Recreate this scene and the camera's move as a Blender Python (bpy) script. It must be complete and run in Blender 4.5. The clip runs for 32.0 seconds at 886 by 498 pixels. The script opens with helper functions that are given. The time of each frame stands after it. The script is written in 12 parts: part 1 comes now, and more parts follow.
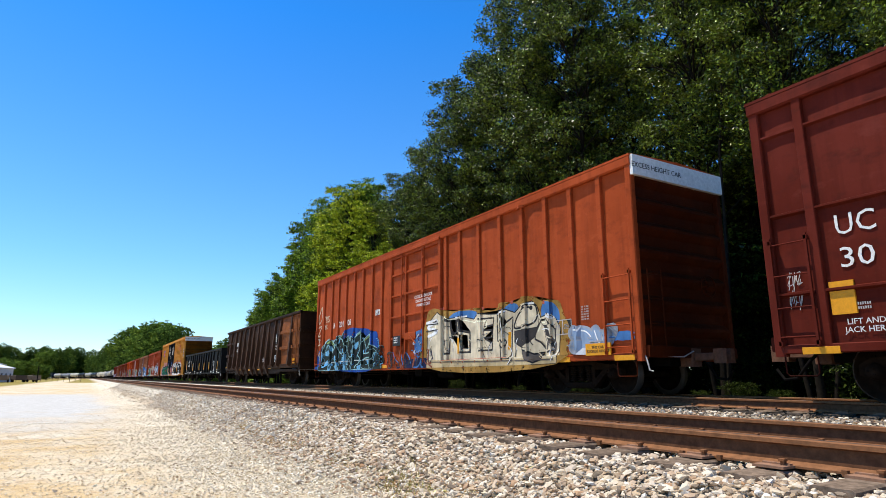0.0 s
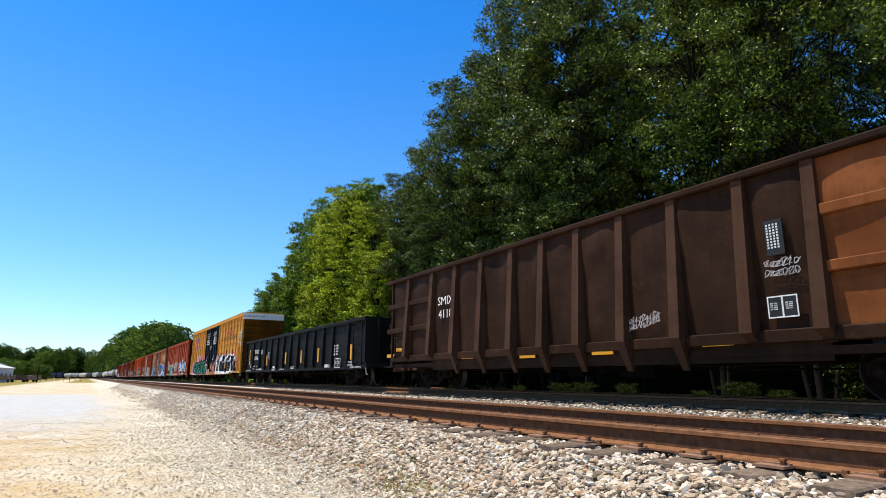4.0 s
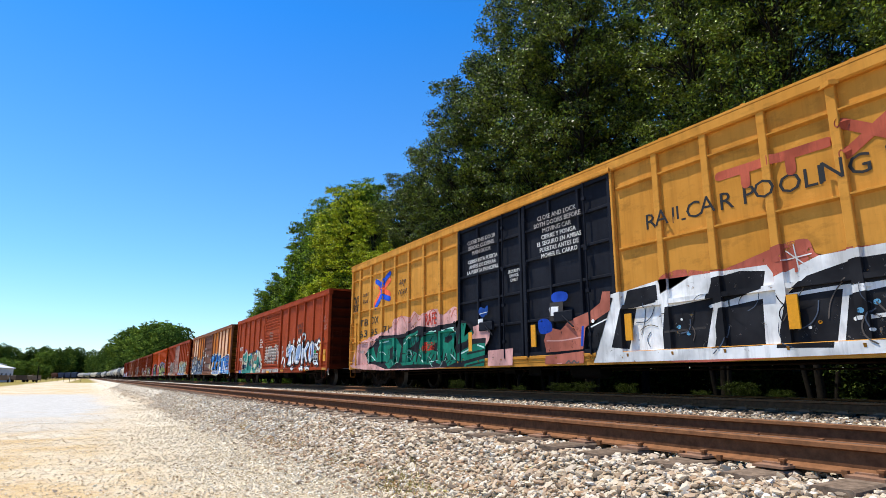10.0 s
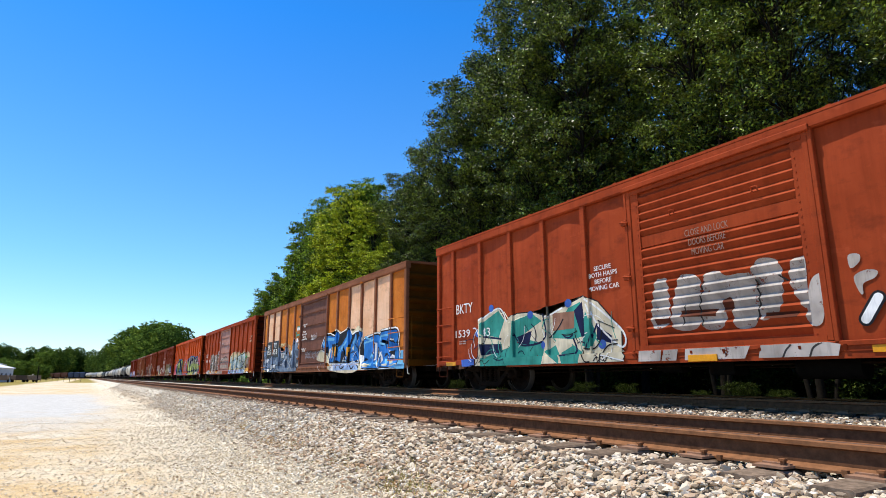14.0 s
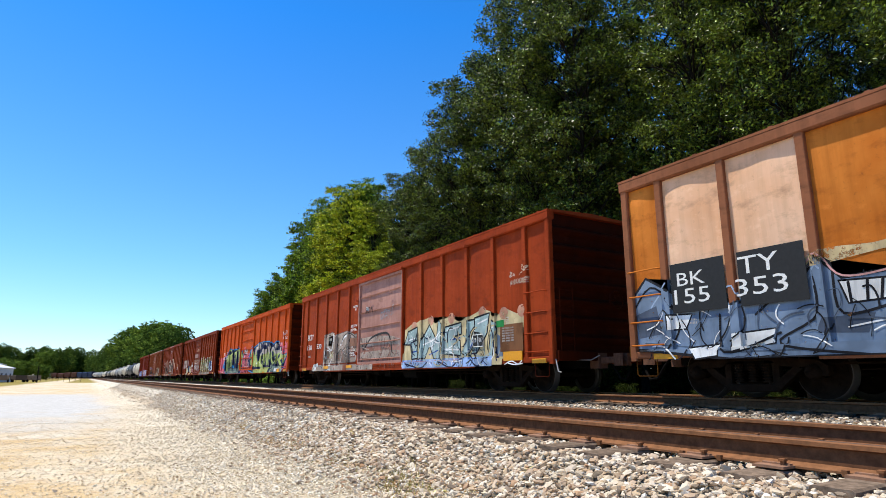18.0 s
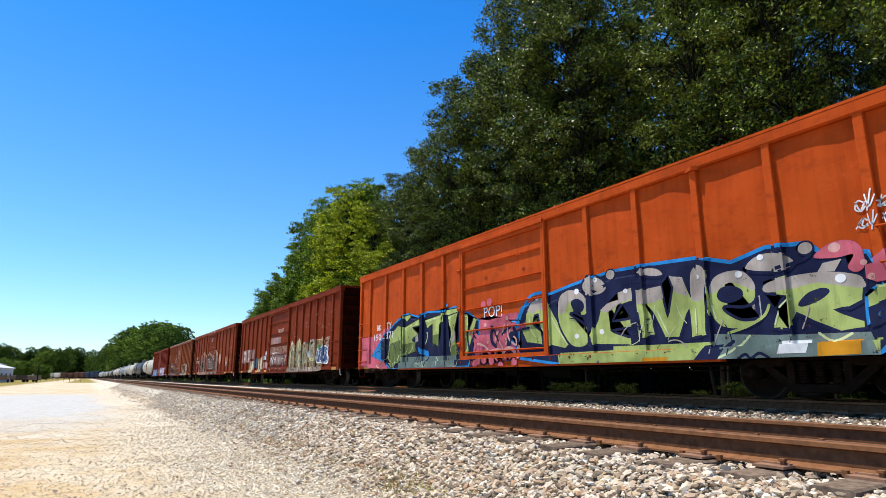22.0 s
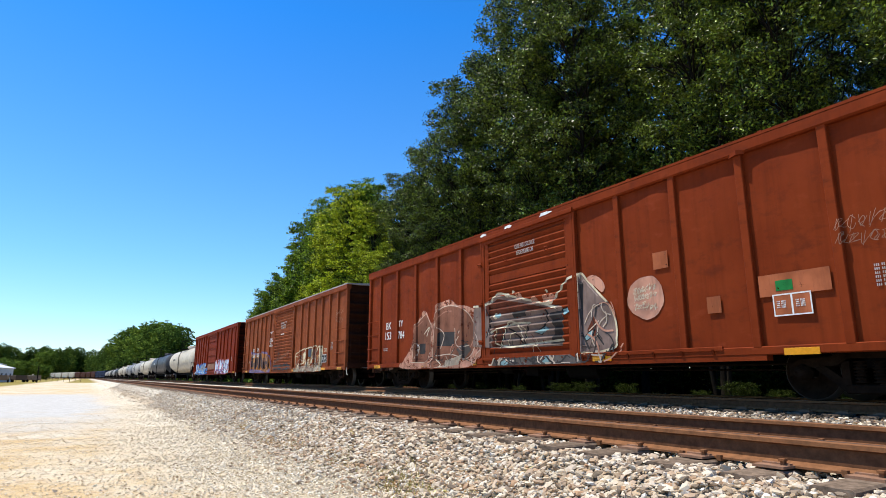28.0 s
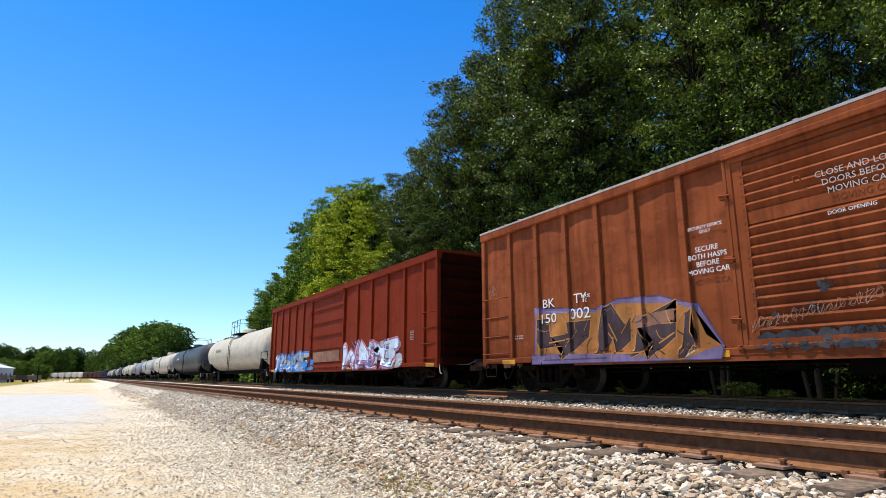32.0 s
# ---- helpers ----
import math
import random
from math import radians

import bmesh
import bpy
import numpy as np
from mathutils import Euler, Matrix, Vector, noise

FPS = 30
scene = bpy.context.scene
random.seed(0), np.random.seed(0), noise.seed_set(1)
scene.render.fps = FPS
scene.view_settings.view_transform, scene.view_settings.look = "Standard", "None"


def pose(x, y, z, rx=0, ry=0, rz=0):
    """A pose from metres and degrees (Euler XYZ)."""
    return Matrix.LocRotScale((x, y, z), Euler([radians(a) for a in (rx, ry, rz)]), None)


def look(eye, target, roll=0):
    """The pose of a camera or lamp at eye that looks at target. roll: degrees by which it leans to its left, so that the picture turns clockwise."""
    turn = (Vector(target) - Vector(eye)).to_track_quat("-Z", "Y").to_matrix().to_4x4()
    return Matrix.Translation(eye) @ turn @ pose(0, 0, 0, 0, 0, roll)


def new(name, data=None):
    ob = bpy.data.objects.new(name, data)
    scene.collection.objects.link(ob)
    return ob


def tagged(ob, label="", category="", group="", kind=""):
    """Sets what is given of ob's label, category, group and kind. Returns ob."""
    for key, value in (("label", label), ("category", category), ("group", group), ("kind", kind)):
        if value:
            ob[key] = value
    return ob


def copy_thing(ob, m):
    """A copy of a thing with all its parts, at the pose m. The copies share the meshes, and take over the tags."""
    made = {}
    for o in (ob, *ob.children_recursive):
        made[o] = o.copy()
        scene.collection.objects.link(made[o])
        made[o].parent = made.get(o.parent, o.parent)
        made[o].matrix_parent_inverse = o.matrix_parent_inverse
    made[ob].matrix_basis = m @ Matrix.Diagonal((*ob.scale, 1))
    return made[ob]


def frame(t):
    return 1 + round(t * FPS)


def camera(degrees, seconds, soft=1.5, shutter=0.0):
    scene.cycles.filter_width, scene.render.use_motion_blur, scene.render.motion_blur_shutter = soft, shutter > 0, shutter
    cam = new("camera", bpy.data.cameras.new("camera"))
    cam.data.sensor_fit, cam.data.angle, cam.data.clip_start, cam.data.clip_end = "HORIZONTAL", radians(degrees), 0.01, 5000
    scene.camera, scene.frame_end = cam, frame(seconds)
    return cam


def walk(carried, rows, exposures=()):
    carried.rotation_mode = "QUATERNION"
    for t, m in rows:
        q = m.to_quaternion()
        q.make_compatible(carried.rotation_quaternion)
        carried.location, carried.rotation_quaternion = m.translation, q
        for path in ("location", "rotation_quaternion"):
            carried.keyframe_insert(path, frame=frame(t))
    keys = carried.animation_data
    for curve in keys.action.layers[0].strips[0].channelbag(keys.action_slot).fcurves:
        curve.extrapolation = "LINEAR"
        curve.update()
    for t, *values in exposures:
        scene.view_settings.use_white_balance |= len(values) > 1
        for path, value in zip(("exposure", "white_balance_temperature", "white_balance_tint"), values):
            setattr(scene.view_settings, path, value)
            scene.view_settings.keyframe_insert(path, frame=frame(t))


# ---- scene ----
# one steady camera on low ground beside two straight tracks; x to the train's side, y along the track, z = 0 at rail height
cam = camera(73.49, 32.0, soft=0.4)
EYE = (0.0, 0.0, 0.37)
cam_pose = pose(*EYE, 90 + 12.25, 0, -30.464)
walk(cam, [(0.0, cam_pose), (32.0, cam_pose)], [(0.0, 0.26), (32.0, 0.26)])

SPEED = 7.62          # metres a second, towards -y
TRAIN_X = 11.125      # middle of the train's track
NEAR_X = 4.62         # middle of the empty track
HALF = 1.525          # half the width of a car

# ---- world and sun ----
SUN_TO = Vector((-0.30, 0.25, 1.0)).normalized()
world = bpy.data.worlds.new("sky")
scene.world = world
world.use_nodes = True
wn = world.node_tree.nodes
sky = wn.new("ShaderNodeTexSky")
sky.sky_type = "NISHITA"
sky.sun_disc = False
sky.sun_elevation = math.asin(SUN_TO.z)
sky.sun_rotation = math.atan2(SUN_TO.x, SUN_TO.y)
sky.altitude = 300
sky.air_density = 1.0
sky.dust_density = 0.2
sky.ozone_density = 6.0
wn["Background"].inputs["Strength"].default_value = 0.15
deep = wn.new("ShaderNodeMix")      # the deep blue of a clear spring noon
deep.data_type, deep.blend_type = "RGBA", "MULTIPLY"
deep.inputs[0].default_value = 1.0
up = wn.new("ShaderNodeTexCoord")
updown = wn.new("ShaderNodeSeparateXYZ")
world.node_tree.links.new(up.outputs["Generated"], updown.inputs[0])
tint = wn.new("ShaderNodeValToRGB")
tint.color_ramp.elements[0].position, tint.color_ramp.elements[0].color = 0.0, (1.0, 1.06, 1.06, 1)
tint.color_ramp.elements[1].position, tint.color_ramp.elements[1].color = 0.55, (0.17, 0.82, 1.32, 1)
high_tint = tint.color_ramp.elements.new(1.0)
high_tint.color = (0.17, 0.50, 0.80, 1)
mid_tint = tint.color_ramp.elements.new(0.18)
mid_tint.color = (0.64, 0.98, 1.12, 1)
world.node_tree.links.new(updown.outputs[2], tint.inputs[0])
world.node_tree.links.new(tint.outputs[0], deep.inputs[7])
world.node_tree.links.new(sky.outputs[0], deep.inputs[6])
world.node_tree.links.new(deep.outputs[2], wn["Background"].inputs["Color"])
sun = new("sun", bpy.data.lights.new("sun", "SUN"))
sun.data.energy = 5.0
sun.data.angle = radians(0.53)
sun.data.color = (1.0, 0.925, 0.765)
sun.matrix_basis = look(SUN_TO * 60, (0, 0, 0))

# ---- materials ----
MATS = {}


def ramp(nt, src, stops):
    r = nt.nodes.new("ShaderNodeValToRGB")
    e = r.color_ramp.elements
    while len(e) < len(stops):
        e.new(0.5)
    for k, (p, c) in enumerate(stops):
        e[k].position = p
        e[k].color = (c, c, c, 1) if isinstance(c, (int, float)) else (*c, 1)
    nt.links.new(src, r.inputs[0])
    return r.outputs[0]


def noise_tex(nt, vec, scale, detail=4, rough=0.6, stretch=None):
    if stretch:
        m = nt.nodes.new("ShaderNodeMapping")
        m.inputs["Scale"].default_value = stretch
        nt.links.new(vec, m.inputs[0])
        vec = m.outputs[0]
    n = nt.nodes.new("ShaderNodeTexNoise")
    n.inputs["Scale"].default_value = scale
    n.inputs["Detail"].default_value = detail
    n.inputs["Roughness"].default_value = rough
    nt.links.new(vec, n.inputs["Vector"])
    return n.outputs["Fac"]


def mixc(nt, fac, a, b, mode="MIX"):
    m = nt.nodes.new("ShaderNodeMix")
    m.data_type = "RGBA"
    m.blend_type = mode
    for k, v in ((0, fac), (6, a), (7, b)):
        if isinstance(v, (int, float)):
            m.inputs[k].default_value = v
        elif isinstance(v, tuple):
            m.inputs[k].default_value = (*v, 1)
        else:
            nt.links.new(v, m.inputs[k])
    return m.outputs[2]


def shader(name):
    """A new material, its tree, principled node and object coordinates."""
    m = bpy.data.materials.new(name)
    m.use_nodes = True
    nt = m.node_tree
    co = nt.nodes.new("ShaderNodeTexCoord")
    return m, nt, nt.nodes["Principled BSDF"], co.outputs["Object"]


def bump(nt, bsdf, src, strength, dist=0.01):
    b = nt.nodes.new("ShaderNodeBump")
    b.inputs["Strength"].default_value = strength
    b.inputs["Distance"].default_value = dist
    nt.links.new(src, b.inputs["Height"])
    nt.links.new(b.outputs[0], bsdf.inputs["Normal"])


def paint(key, color, worn=0.35, rough=0.62, rust=(0.10, 0.045, 0.022), fade=None, streak=0.38):
    """Weathered car paint: blotchy fade, vertical dirt streaks, rust freckles."""
    if key in MATS:
        return MATS[key]
    m, nt, b, co = shader(key)
    fade = fade or tuple(min(1, c * 1.22 + 0.004) for c in color)
    fade = tuple(min(1, c * 1.12) for c in fade)
    dark = tuple(c * 0.45 for c in color)
    big = noise_tex(nt, co, 0.55, 5, 0.6)
    c = mixc(nt, ramp(nt, big, [(0.35, 0.0), (0.68, 1.0)]), color, fade)
    st = noise_tex(nt, co, 1.0, 5, 0.65, (3.0, 5.0, 0.35))
    c = mixc(nt, ramp(nt, st, [(0.46, 0.0), (0.72, streak)]), c, dark)
    blot = noise_tex(nt, co, 1.5, 7, 0.68, (1.0, 1.0, 1.9))
    c = mixc(nt, ramp(nt, blot, [(0.53, 0.0), (0.70, 0.55)]), c, tuple(q * 0.42 + 0.004 for q in color))
    c = mixc(nt, ramp(nt, blot, [(0.30, 0.35), (0.42, 0.0)]), c, tuple(min(1, q * 1.3 + 0.012) for q in fade))
    fine = noise_tex(nt, co, 9.0, 8, 0.72)
    fr = ramp(nt, fine, [(0.60, 0.0), (0.70, worn)])
    c = mixc(nt, fr, c, rust)
    nt.links.new(c, b.inputs["Base Color"])
    b.inputs["Specular IOR Level"].default_value = 0.06
    nt.links.new(ramp(nt, fine, [(0.3, rough - 0.1), (0.75, min(1, rough + 0.25))]), b.inputs["Roughness"])
    bump(nt, b, fine, 0.12, 0.01)
    MATS[key] = m
    return m


def plain(key, color, rough=0.6, metal=0.0, grain=12.0, vary=0.25, bumpy=0.15, rand=0.0, spec=0.22):
    if key in MATS:
        return MATS[key]
    m, nt, b, co = shader(key)
    n = noise_tex(nt, co, grain, 6, 0.65)
    c = mixc(nt, ramp(nt, n, [(0.3, 0.0), (0.72, 1.0)]), tuple(x * (1 - vary) for x in color), tuple(min(1, x * (1 + vary)) for x in color))
    if rand:
        oi = nt.nodes.new("ShaderNodeObjectInfo")
        c = mixc(nt, ramp(nt, oi.outputs["Random"], [(0.0, 1 - rand), (1.0, 1.0)]), (0.0, 0.0, 0.0), c)
    nt.links.new(c, b.inputs["Base Color"])
    b.inputs["Roughness"].default_value = rough
    b.inputs["Metallic"].default_value = metal
    b.inputs["Specular IOR Level"].default_value = 0.5 if metal else spec
    bump(nt, b, n, bumpy, 0.006)
    MATS[key] = m
    return m


def spray(key, color, cover=0.93):
    """Matt spray paint, blotchy, with chips and thin places that show what lies beneath."""
    key = "spray_%s_%d" % (key, cover * 100)
    if key in MATS:
        return MATS[key]
    m, nt, b, co = shader(key)
    MATS[key] = m
    soft = noise_tex(nt, co, 1.7, 3, 0.5)
    c = mixc(nt, ramp(nt, soft, [(0.38, 0.0), (0.62, 1.0)]), tuple(x * 0.72 for x in color), tuple(min(1, x * 1.18 + 0.006) for x in color))
    run = noise_tex(nt, co, 1.0, 6, 0.7, (4.0, 7.0, 0.8))
    c = mixc(nt, ramp(nt, run, [(0.50, 0.0), (0.72, 0.55)]), c, tuple(x * 0.35 + 0.012 for x in color))
    nt.links.new(c, b.inputs["Base Color"])
    b.inputs["Roughness"].default_value = 0.6
    b.inputs["Specular IOR Level"].default_value = 0.06
    n = noise_tex(nt, co, 5.0, 9, 0.75)
    lo = 0.5 + (cover - 0.5) * 0.28
    hole = ramp(nt, n, [(lo, 0.0), (lo + 0.05, 1.0 if cover > 0.7 else 0.85)])
    tr = nt.nodes.new("ShaderNodeBsdfTransparent")
    mx = nt.nodes.new("ShaderNodeMixShader")
    nt.links.new(hole, mx.inputs[0])
    nt.links.new(nt.nodes["Principled BSDF"].outputs[0], mx.inputs[1])
    nt.links.new(tr.outputs[0], mx.inputs[2])
    nt.links.new(mx.outputs[0], nt.nodes["Material Output"].inputs[0])
    return m


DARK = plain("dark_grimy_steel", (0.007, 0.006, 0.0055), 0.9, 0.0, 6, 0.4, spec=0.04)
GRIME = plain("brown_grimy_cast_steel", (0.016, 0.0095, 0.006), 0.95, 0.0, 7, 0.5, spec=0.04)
TREAD = plain("polished_wheel_steel", (0.07, 0.056, 0.046), 0.5, 0.5, 20, 0.1)
RUSTY = plain("rust_brown_rail", (0.205, 0.088, 0.037), 0.85, 0.0, 14, 0.35)
RAILTOP = plain("worn_rail_top", (0.16, 0.10, 0.07), 0.5, 0.6, 10, 0.3)
BRIGHTTOP = plain("bright_rail_top", (0.5, 0.48, 0.45), 0.3, 0.9, 10, 0.15)
FADED = plain("faded_stencil_paint", (0.42, 0.38, 0.35), 0.7, 0, 14, 0.3)
WHITE = plain("white_stencil_paint", (0.72, 0.71, 0.68), 0.6, 0, 14, 0.18)
YELLOW = plain("yellow_reflective_tape", (0.70, 0.30, 0.012), 0.4, 0, 20, 0.12)
DULLTEXT = plain("worn_stencil_paint", (0.27, 0.16, 0.12), 0.7, 0, 14, 0.4)
BLACKP = plain("black_stencil_paint", (0.02, 0.02, 0.02), 0.6, 0, 14, 0.2)

# ---- mesh building ----


class Mesh:
    """Collects faces for one mesh."""

    def __init__(self):
        self.v, self.f, self.m, self.s = [], [], [], []

    def face(self, pts, mat=0, smooth=False):
        k = len(self.v)
        self.v += [tuple(p) for p in pts]
        self.f.append(tuple(range(k, k + len(pts))))
        self.m.append(mat)
        self.s.append(smooth)

    def grid(self, rows, mat=0, smooth=False, close=False):
        """Quads between rows of points; close joins each row's end to its start."""
        k, n = len(self.v), len(rows[0])
        for r in rows:
            self.v += [tuple(p) for p in r]
        for i in range(len(rows) - 1):
            for j in range(n if close else n - 1):
                a, b = k + i * n + j, k + i * n + (j + 1) % n
                self.f.append((a, b, b + n, a + n))
                self.m.append(mat)
                self.s.append(smooth)

    def box(self, x0, x1, y0, y1, z0, z1, mat=0, c=0.0):
        """A box; c chamfers the four edges along its longest side."""
        lo, hi = (x0, y0, z0), (x1, y1, z1)
        ax = max(range(3), key=lambda k: hi[k] - lo[k])
        p, q = [k for k in range(3) if k != ax]
        if c:
            ring = [(lo[p] + c, lo[q]), (hi[p] - c, lo[q]), (hi[p], lo[q] + c), (hi[p], hi[q] - c),
                    (hi[p] - c, hi[q]), (lo[p] + c, hi[q]), (lo[p], hi[q] - c), (lo[p], lo[q] + c)]
        else:
            ring = [(lo[p], lo[q]), (hi[p], lo[q]), (hi[p], hi[q]), (lo[p], hi[q])]
        ends = []
        for w in (lo[ax], hi[ax]):
            row = []
            for a, b in ring:
                t = [0, 0, 0]
                t[ax], t[p], t[q] = w, a, b
                row.append(t)
            ends.append(row)
        flip = ax == 1
        if flip:
            ends.reverse()
        self.grid(ends, mat, False, True)
        self.face(ends[0][::-1], mat)
        self.face(ends[1], mat)

    def prism(self, prof, axis, a, b, mat=0):
        """Extrudes a closed profile of pairs along an axis from a to b."""
        ends = []
        for w in (a, b):
            row = []
            for p, q in prof:
                t = [p, q]
                t.insert(axis, w)
                row.append(t)
            ends.append(row)
        self.grid(ends, mat, False, True)
        self.face(ends[0][::-1], mat)
        self.face(ends[1], mat)

    def tube(self, pts, r, n=8, mat=0, caps=True):
        pts = [Vector(p) for p in pts]
        rows = []
        for k, p in enumerate(pts):
            d = (pts[min(k + 1, len(pts) - 1)] - pts[max(k - 1, 0)]).normalized()
            u = d.orthogonal().normalized() if k == 0 else (u - d * u.dot(d)).normalized()
            w = d.cross(u)
            rr = r[k] if isinstance(r, (list, tuple)) else r
            rows.append([p + (u * math.cos(t) + w * math.sin(t)) * rr for t in [2 * math.pi * j / n for j in range(n)]])
        self.grid(rows, mat, True, True)
        if caps:
            self.face(rows[0][::-1], mat)
            self.face(rows[-1], mat)

    def lathe(self, prof, axis=0, n=24, mat=0, at=(0, 0, 0), smooth=True, caps=True):
        """Turns (distance along axis, radius) about an axis through at."""
        rows = []
        for d, r in prof:
            row = []
            for j in range(n):
                t = 2 * math.pi * j / n
                p = [r * math.cos(t), r * math.sin(t)]
                p.insert(axis, d)
                row.append([p[k] + at[k] for k in range(3)])
            rows.append(row)
        self.grid(rows, mat, smooth, True)
        if caps and prof[0][1] > 1e-4:
            self.face(rows[0][::-1], mat)
        if caps and prof[-1][1] > 1e-4:
            self.face(rows[-1], mat)

    def weld(self):
        """Joins points that lie on one another."""
        seen, to = {}, []
        vs = []
        for p in self.v:
            k = tuple(round(q, 4) for q in p)
            if k not in seen:
                seen[k] = len(vs)
                vs.append(p)
            to.append(seen[k])
        keep = [k for k, f in enumerate(self.f) if len({to[i] for i in f}) == len(f)]
        self.v, self.f = vs, [tuple(to[i] for i in self.f[k]) for k in keep]
        self.m, self.s = [self.m[k] for k in keep], [self.s[k] for k in keep]

    def data(self, name, mats):
        me = bpy.data.meshes.new(name)
        me.from_pydata(self.v, [], self.f)
        for m in mats:
            me.materials.append(m)
        me.polygons.foreach_set("material_index", self.m)
        me.polygons.foreach_set("use_smooth", self.s)
        me.update()
        return me


def part(name, mesh, material, parent, label="", at=None):
    """One mesh object under a thing or a part. mesh: a Mesh or ready mesh data."""
    if isinstance(mesh, Mesh):
        mesh = mesh.data(name, material if isinstance(material, (list, tuple)) else [material])
    ob = new(name, mesh)
    ob.parent = parent
    if at is not None:
        ob.matrix_basis = at if isinstance(at, Matrix) else Matrix.Translation(at)
    if label:
        ob["label"] = label
    return ob


def thing(name, at=(0, 0, 0), **tags):
    ob = new(name)
    ob.matrix_basis = at if isinstance(at, Matrix) else Matrix.Translation(at)
    return tagged(ob, **tags)


# ---- lettering: all words are made once, as meshes ----
WORDS = {}


def make_words(words):
    obs = []
    for w in words:
        cu = bpy.data.curves.new("word", "FONT")
        cu.body, cu.size, cu.extrude, cu.resolution_u = w, 1.0, 0.002, 2
        cu.align_x, cu.align_y = "CENTER", "CENTER"
        obs.append((w, new("word", cu)))
    dg = bpy.context.evaluated_depsgraph_get()
    for w, ob in obs:
        WORDS[w] = bpy.data.meshes.new_from_object(ob.evaluated_get(dg))
    for w, ob in obs:
        cu = ob.data
        bpy.data.objects.remove(ob)
        bpy.data.curves.remove(cu)


SIDE = Matrix(((0, 0, -1, 0), (-1, 0, 0, 0), (0, 1, 0, 0), (0, 0, 0, 1)))   # reads from the camera's side
FRONT = Matrix(((1, 0, 0, 0), (0, 0, -1, 0), (0, 1, 0, 0), (0, 0, 0, 1)))   # reads from the end that leads


def word(text, parent, x, y, z, size, material=None, squeeze=1.0, face=None, name="lettering", slant=0.0):
    key = text + "|" + (material or WHITE).name
    if key not in WORDS:
        me = WORDS[text].copy()
        me.materials.clear()
        me.materials.append(material or WHITE)
        WORDS[key] = me
    sh = Matrix.Identity(4)
    sh[0][1] = slant
    m = Matrix.Translation((x, y, z)) @ (face or SIDE) @ sh @ Matrix.Diagonal((size * squeeze, size, 1, 1))
    return part(name, WORDS[key], None, parent, at=m)


def spread(text, parent, depth, y, z, size, material, squeeze=1.0, slant=0.0):
    """Painted letters from y towards -y, each lying on the sheet or rib behind it."""
    for ch in text:
        if ch == " ":
            y -= 0.32 * size * squeeze
            continue
        xs = [v.co.x for v in WORDS[ch].vertices]
        w = (max(xs) - min(xs)) * size * squeeze
        c = y - w / 2
        word(ch, parent, -max(depth(c), depth(c - w * 0.3), depth(c + w * 0.3)) - 0.001, c, z, size, material, squeeze, name="letter", slant=slant)
        y -= w + 0.075 * size * squeeze


def spray_words(text, parent, depth, yc, z, size, material, squeeze=1.0, slant=0.0):
    """Sprayed words round yc, line under line, that follow the ribs; set a little unevenly."""
    rng = random.Random(text)
    for k, line in enumerate(text.split("\n")):
        w = sum(0.32 if ch == " " else max(v.co.x for v in WORDS[ch].vertices) - min(v.co.x for v in WORDS[ch].vertices) + 0.075 for ch in line) * size * squeeze
        spread(line, parent, lambda y: depth(y) + 0.022, yc + w / 2, z + size * (len(text.split("\n")) - 1) / 2 * 0.95 - k * size * 0.95, size * rng.uniform(0.95, 1.05), material, squeeze, slant + rng.uniform(-0.05, 0.05))


def bars(parent, x, y, z, groups, h, w, material=None, name="number_bar", lines=1, gap=0.42):
    """Writing shown as plain upright blocks: groups of characters, each a block h high and w wide, from y towards -y."""
    b = Mesh()
    for ln in range(lines):
        yy, zz = y, z - ln * h * 1.6
        for g in groups:
            for k in range(g):
                b.box(x - 0.004, x, yy - w * 0.88, yy - w * 0.12, zz, zz + h)
                if h > 0.1:
                    part(name, b, material or WHITE, parent)
                    b = Mesh()
                yy -= w * (1 + gap)
            yy -= w * 1.2
    if h <= 0.1:
        part(name, b, material or WHITE, parent)["kind"] = "stuff"


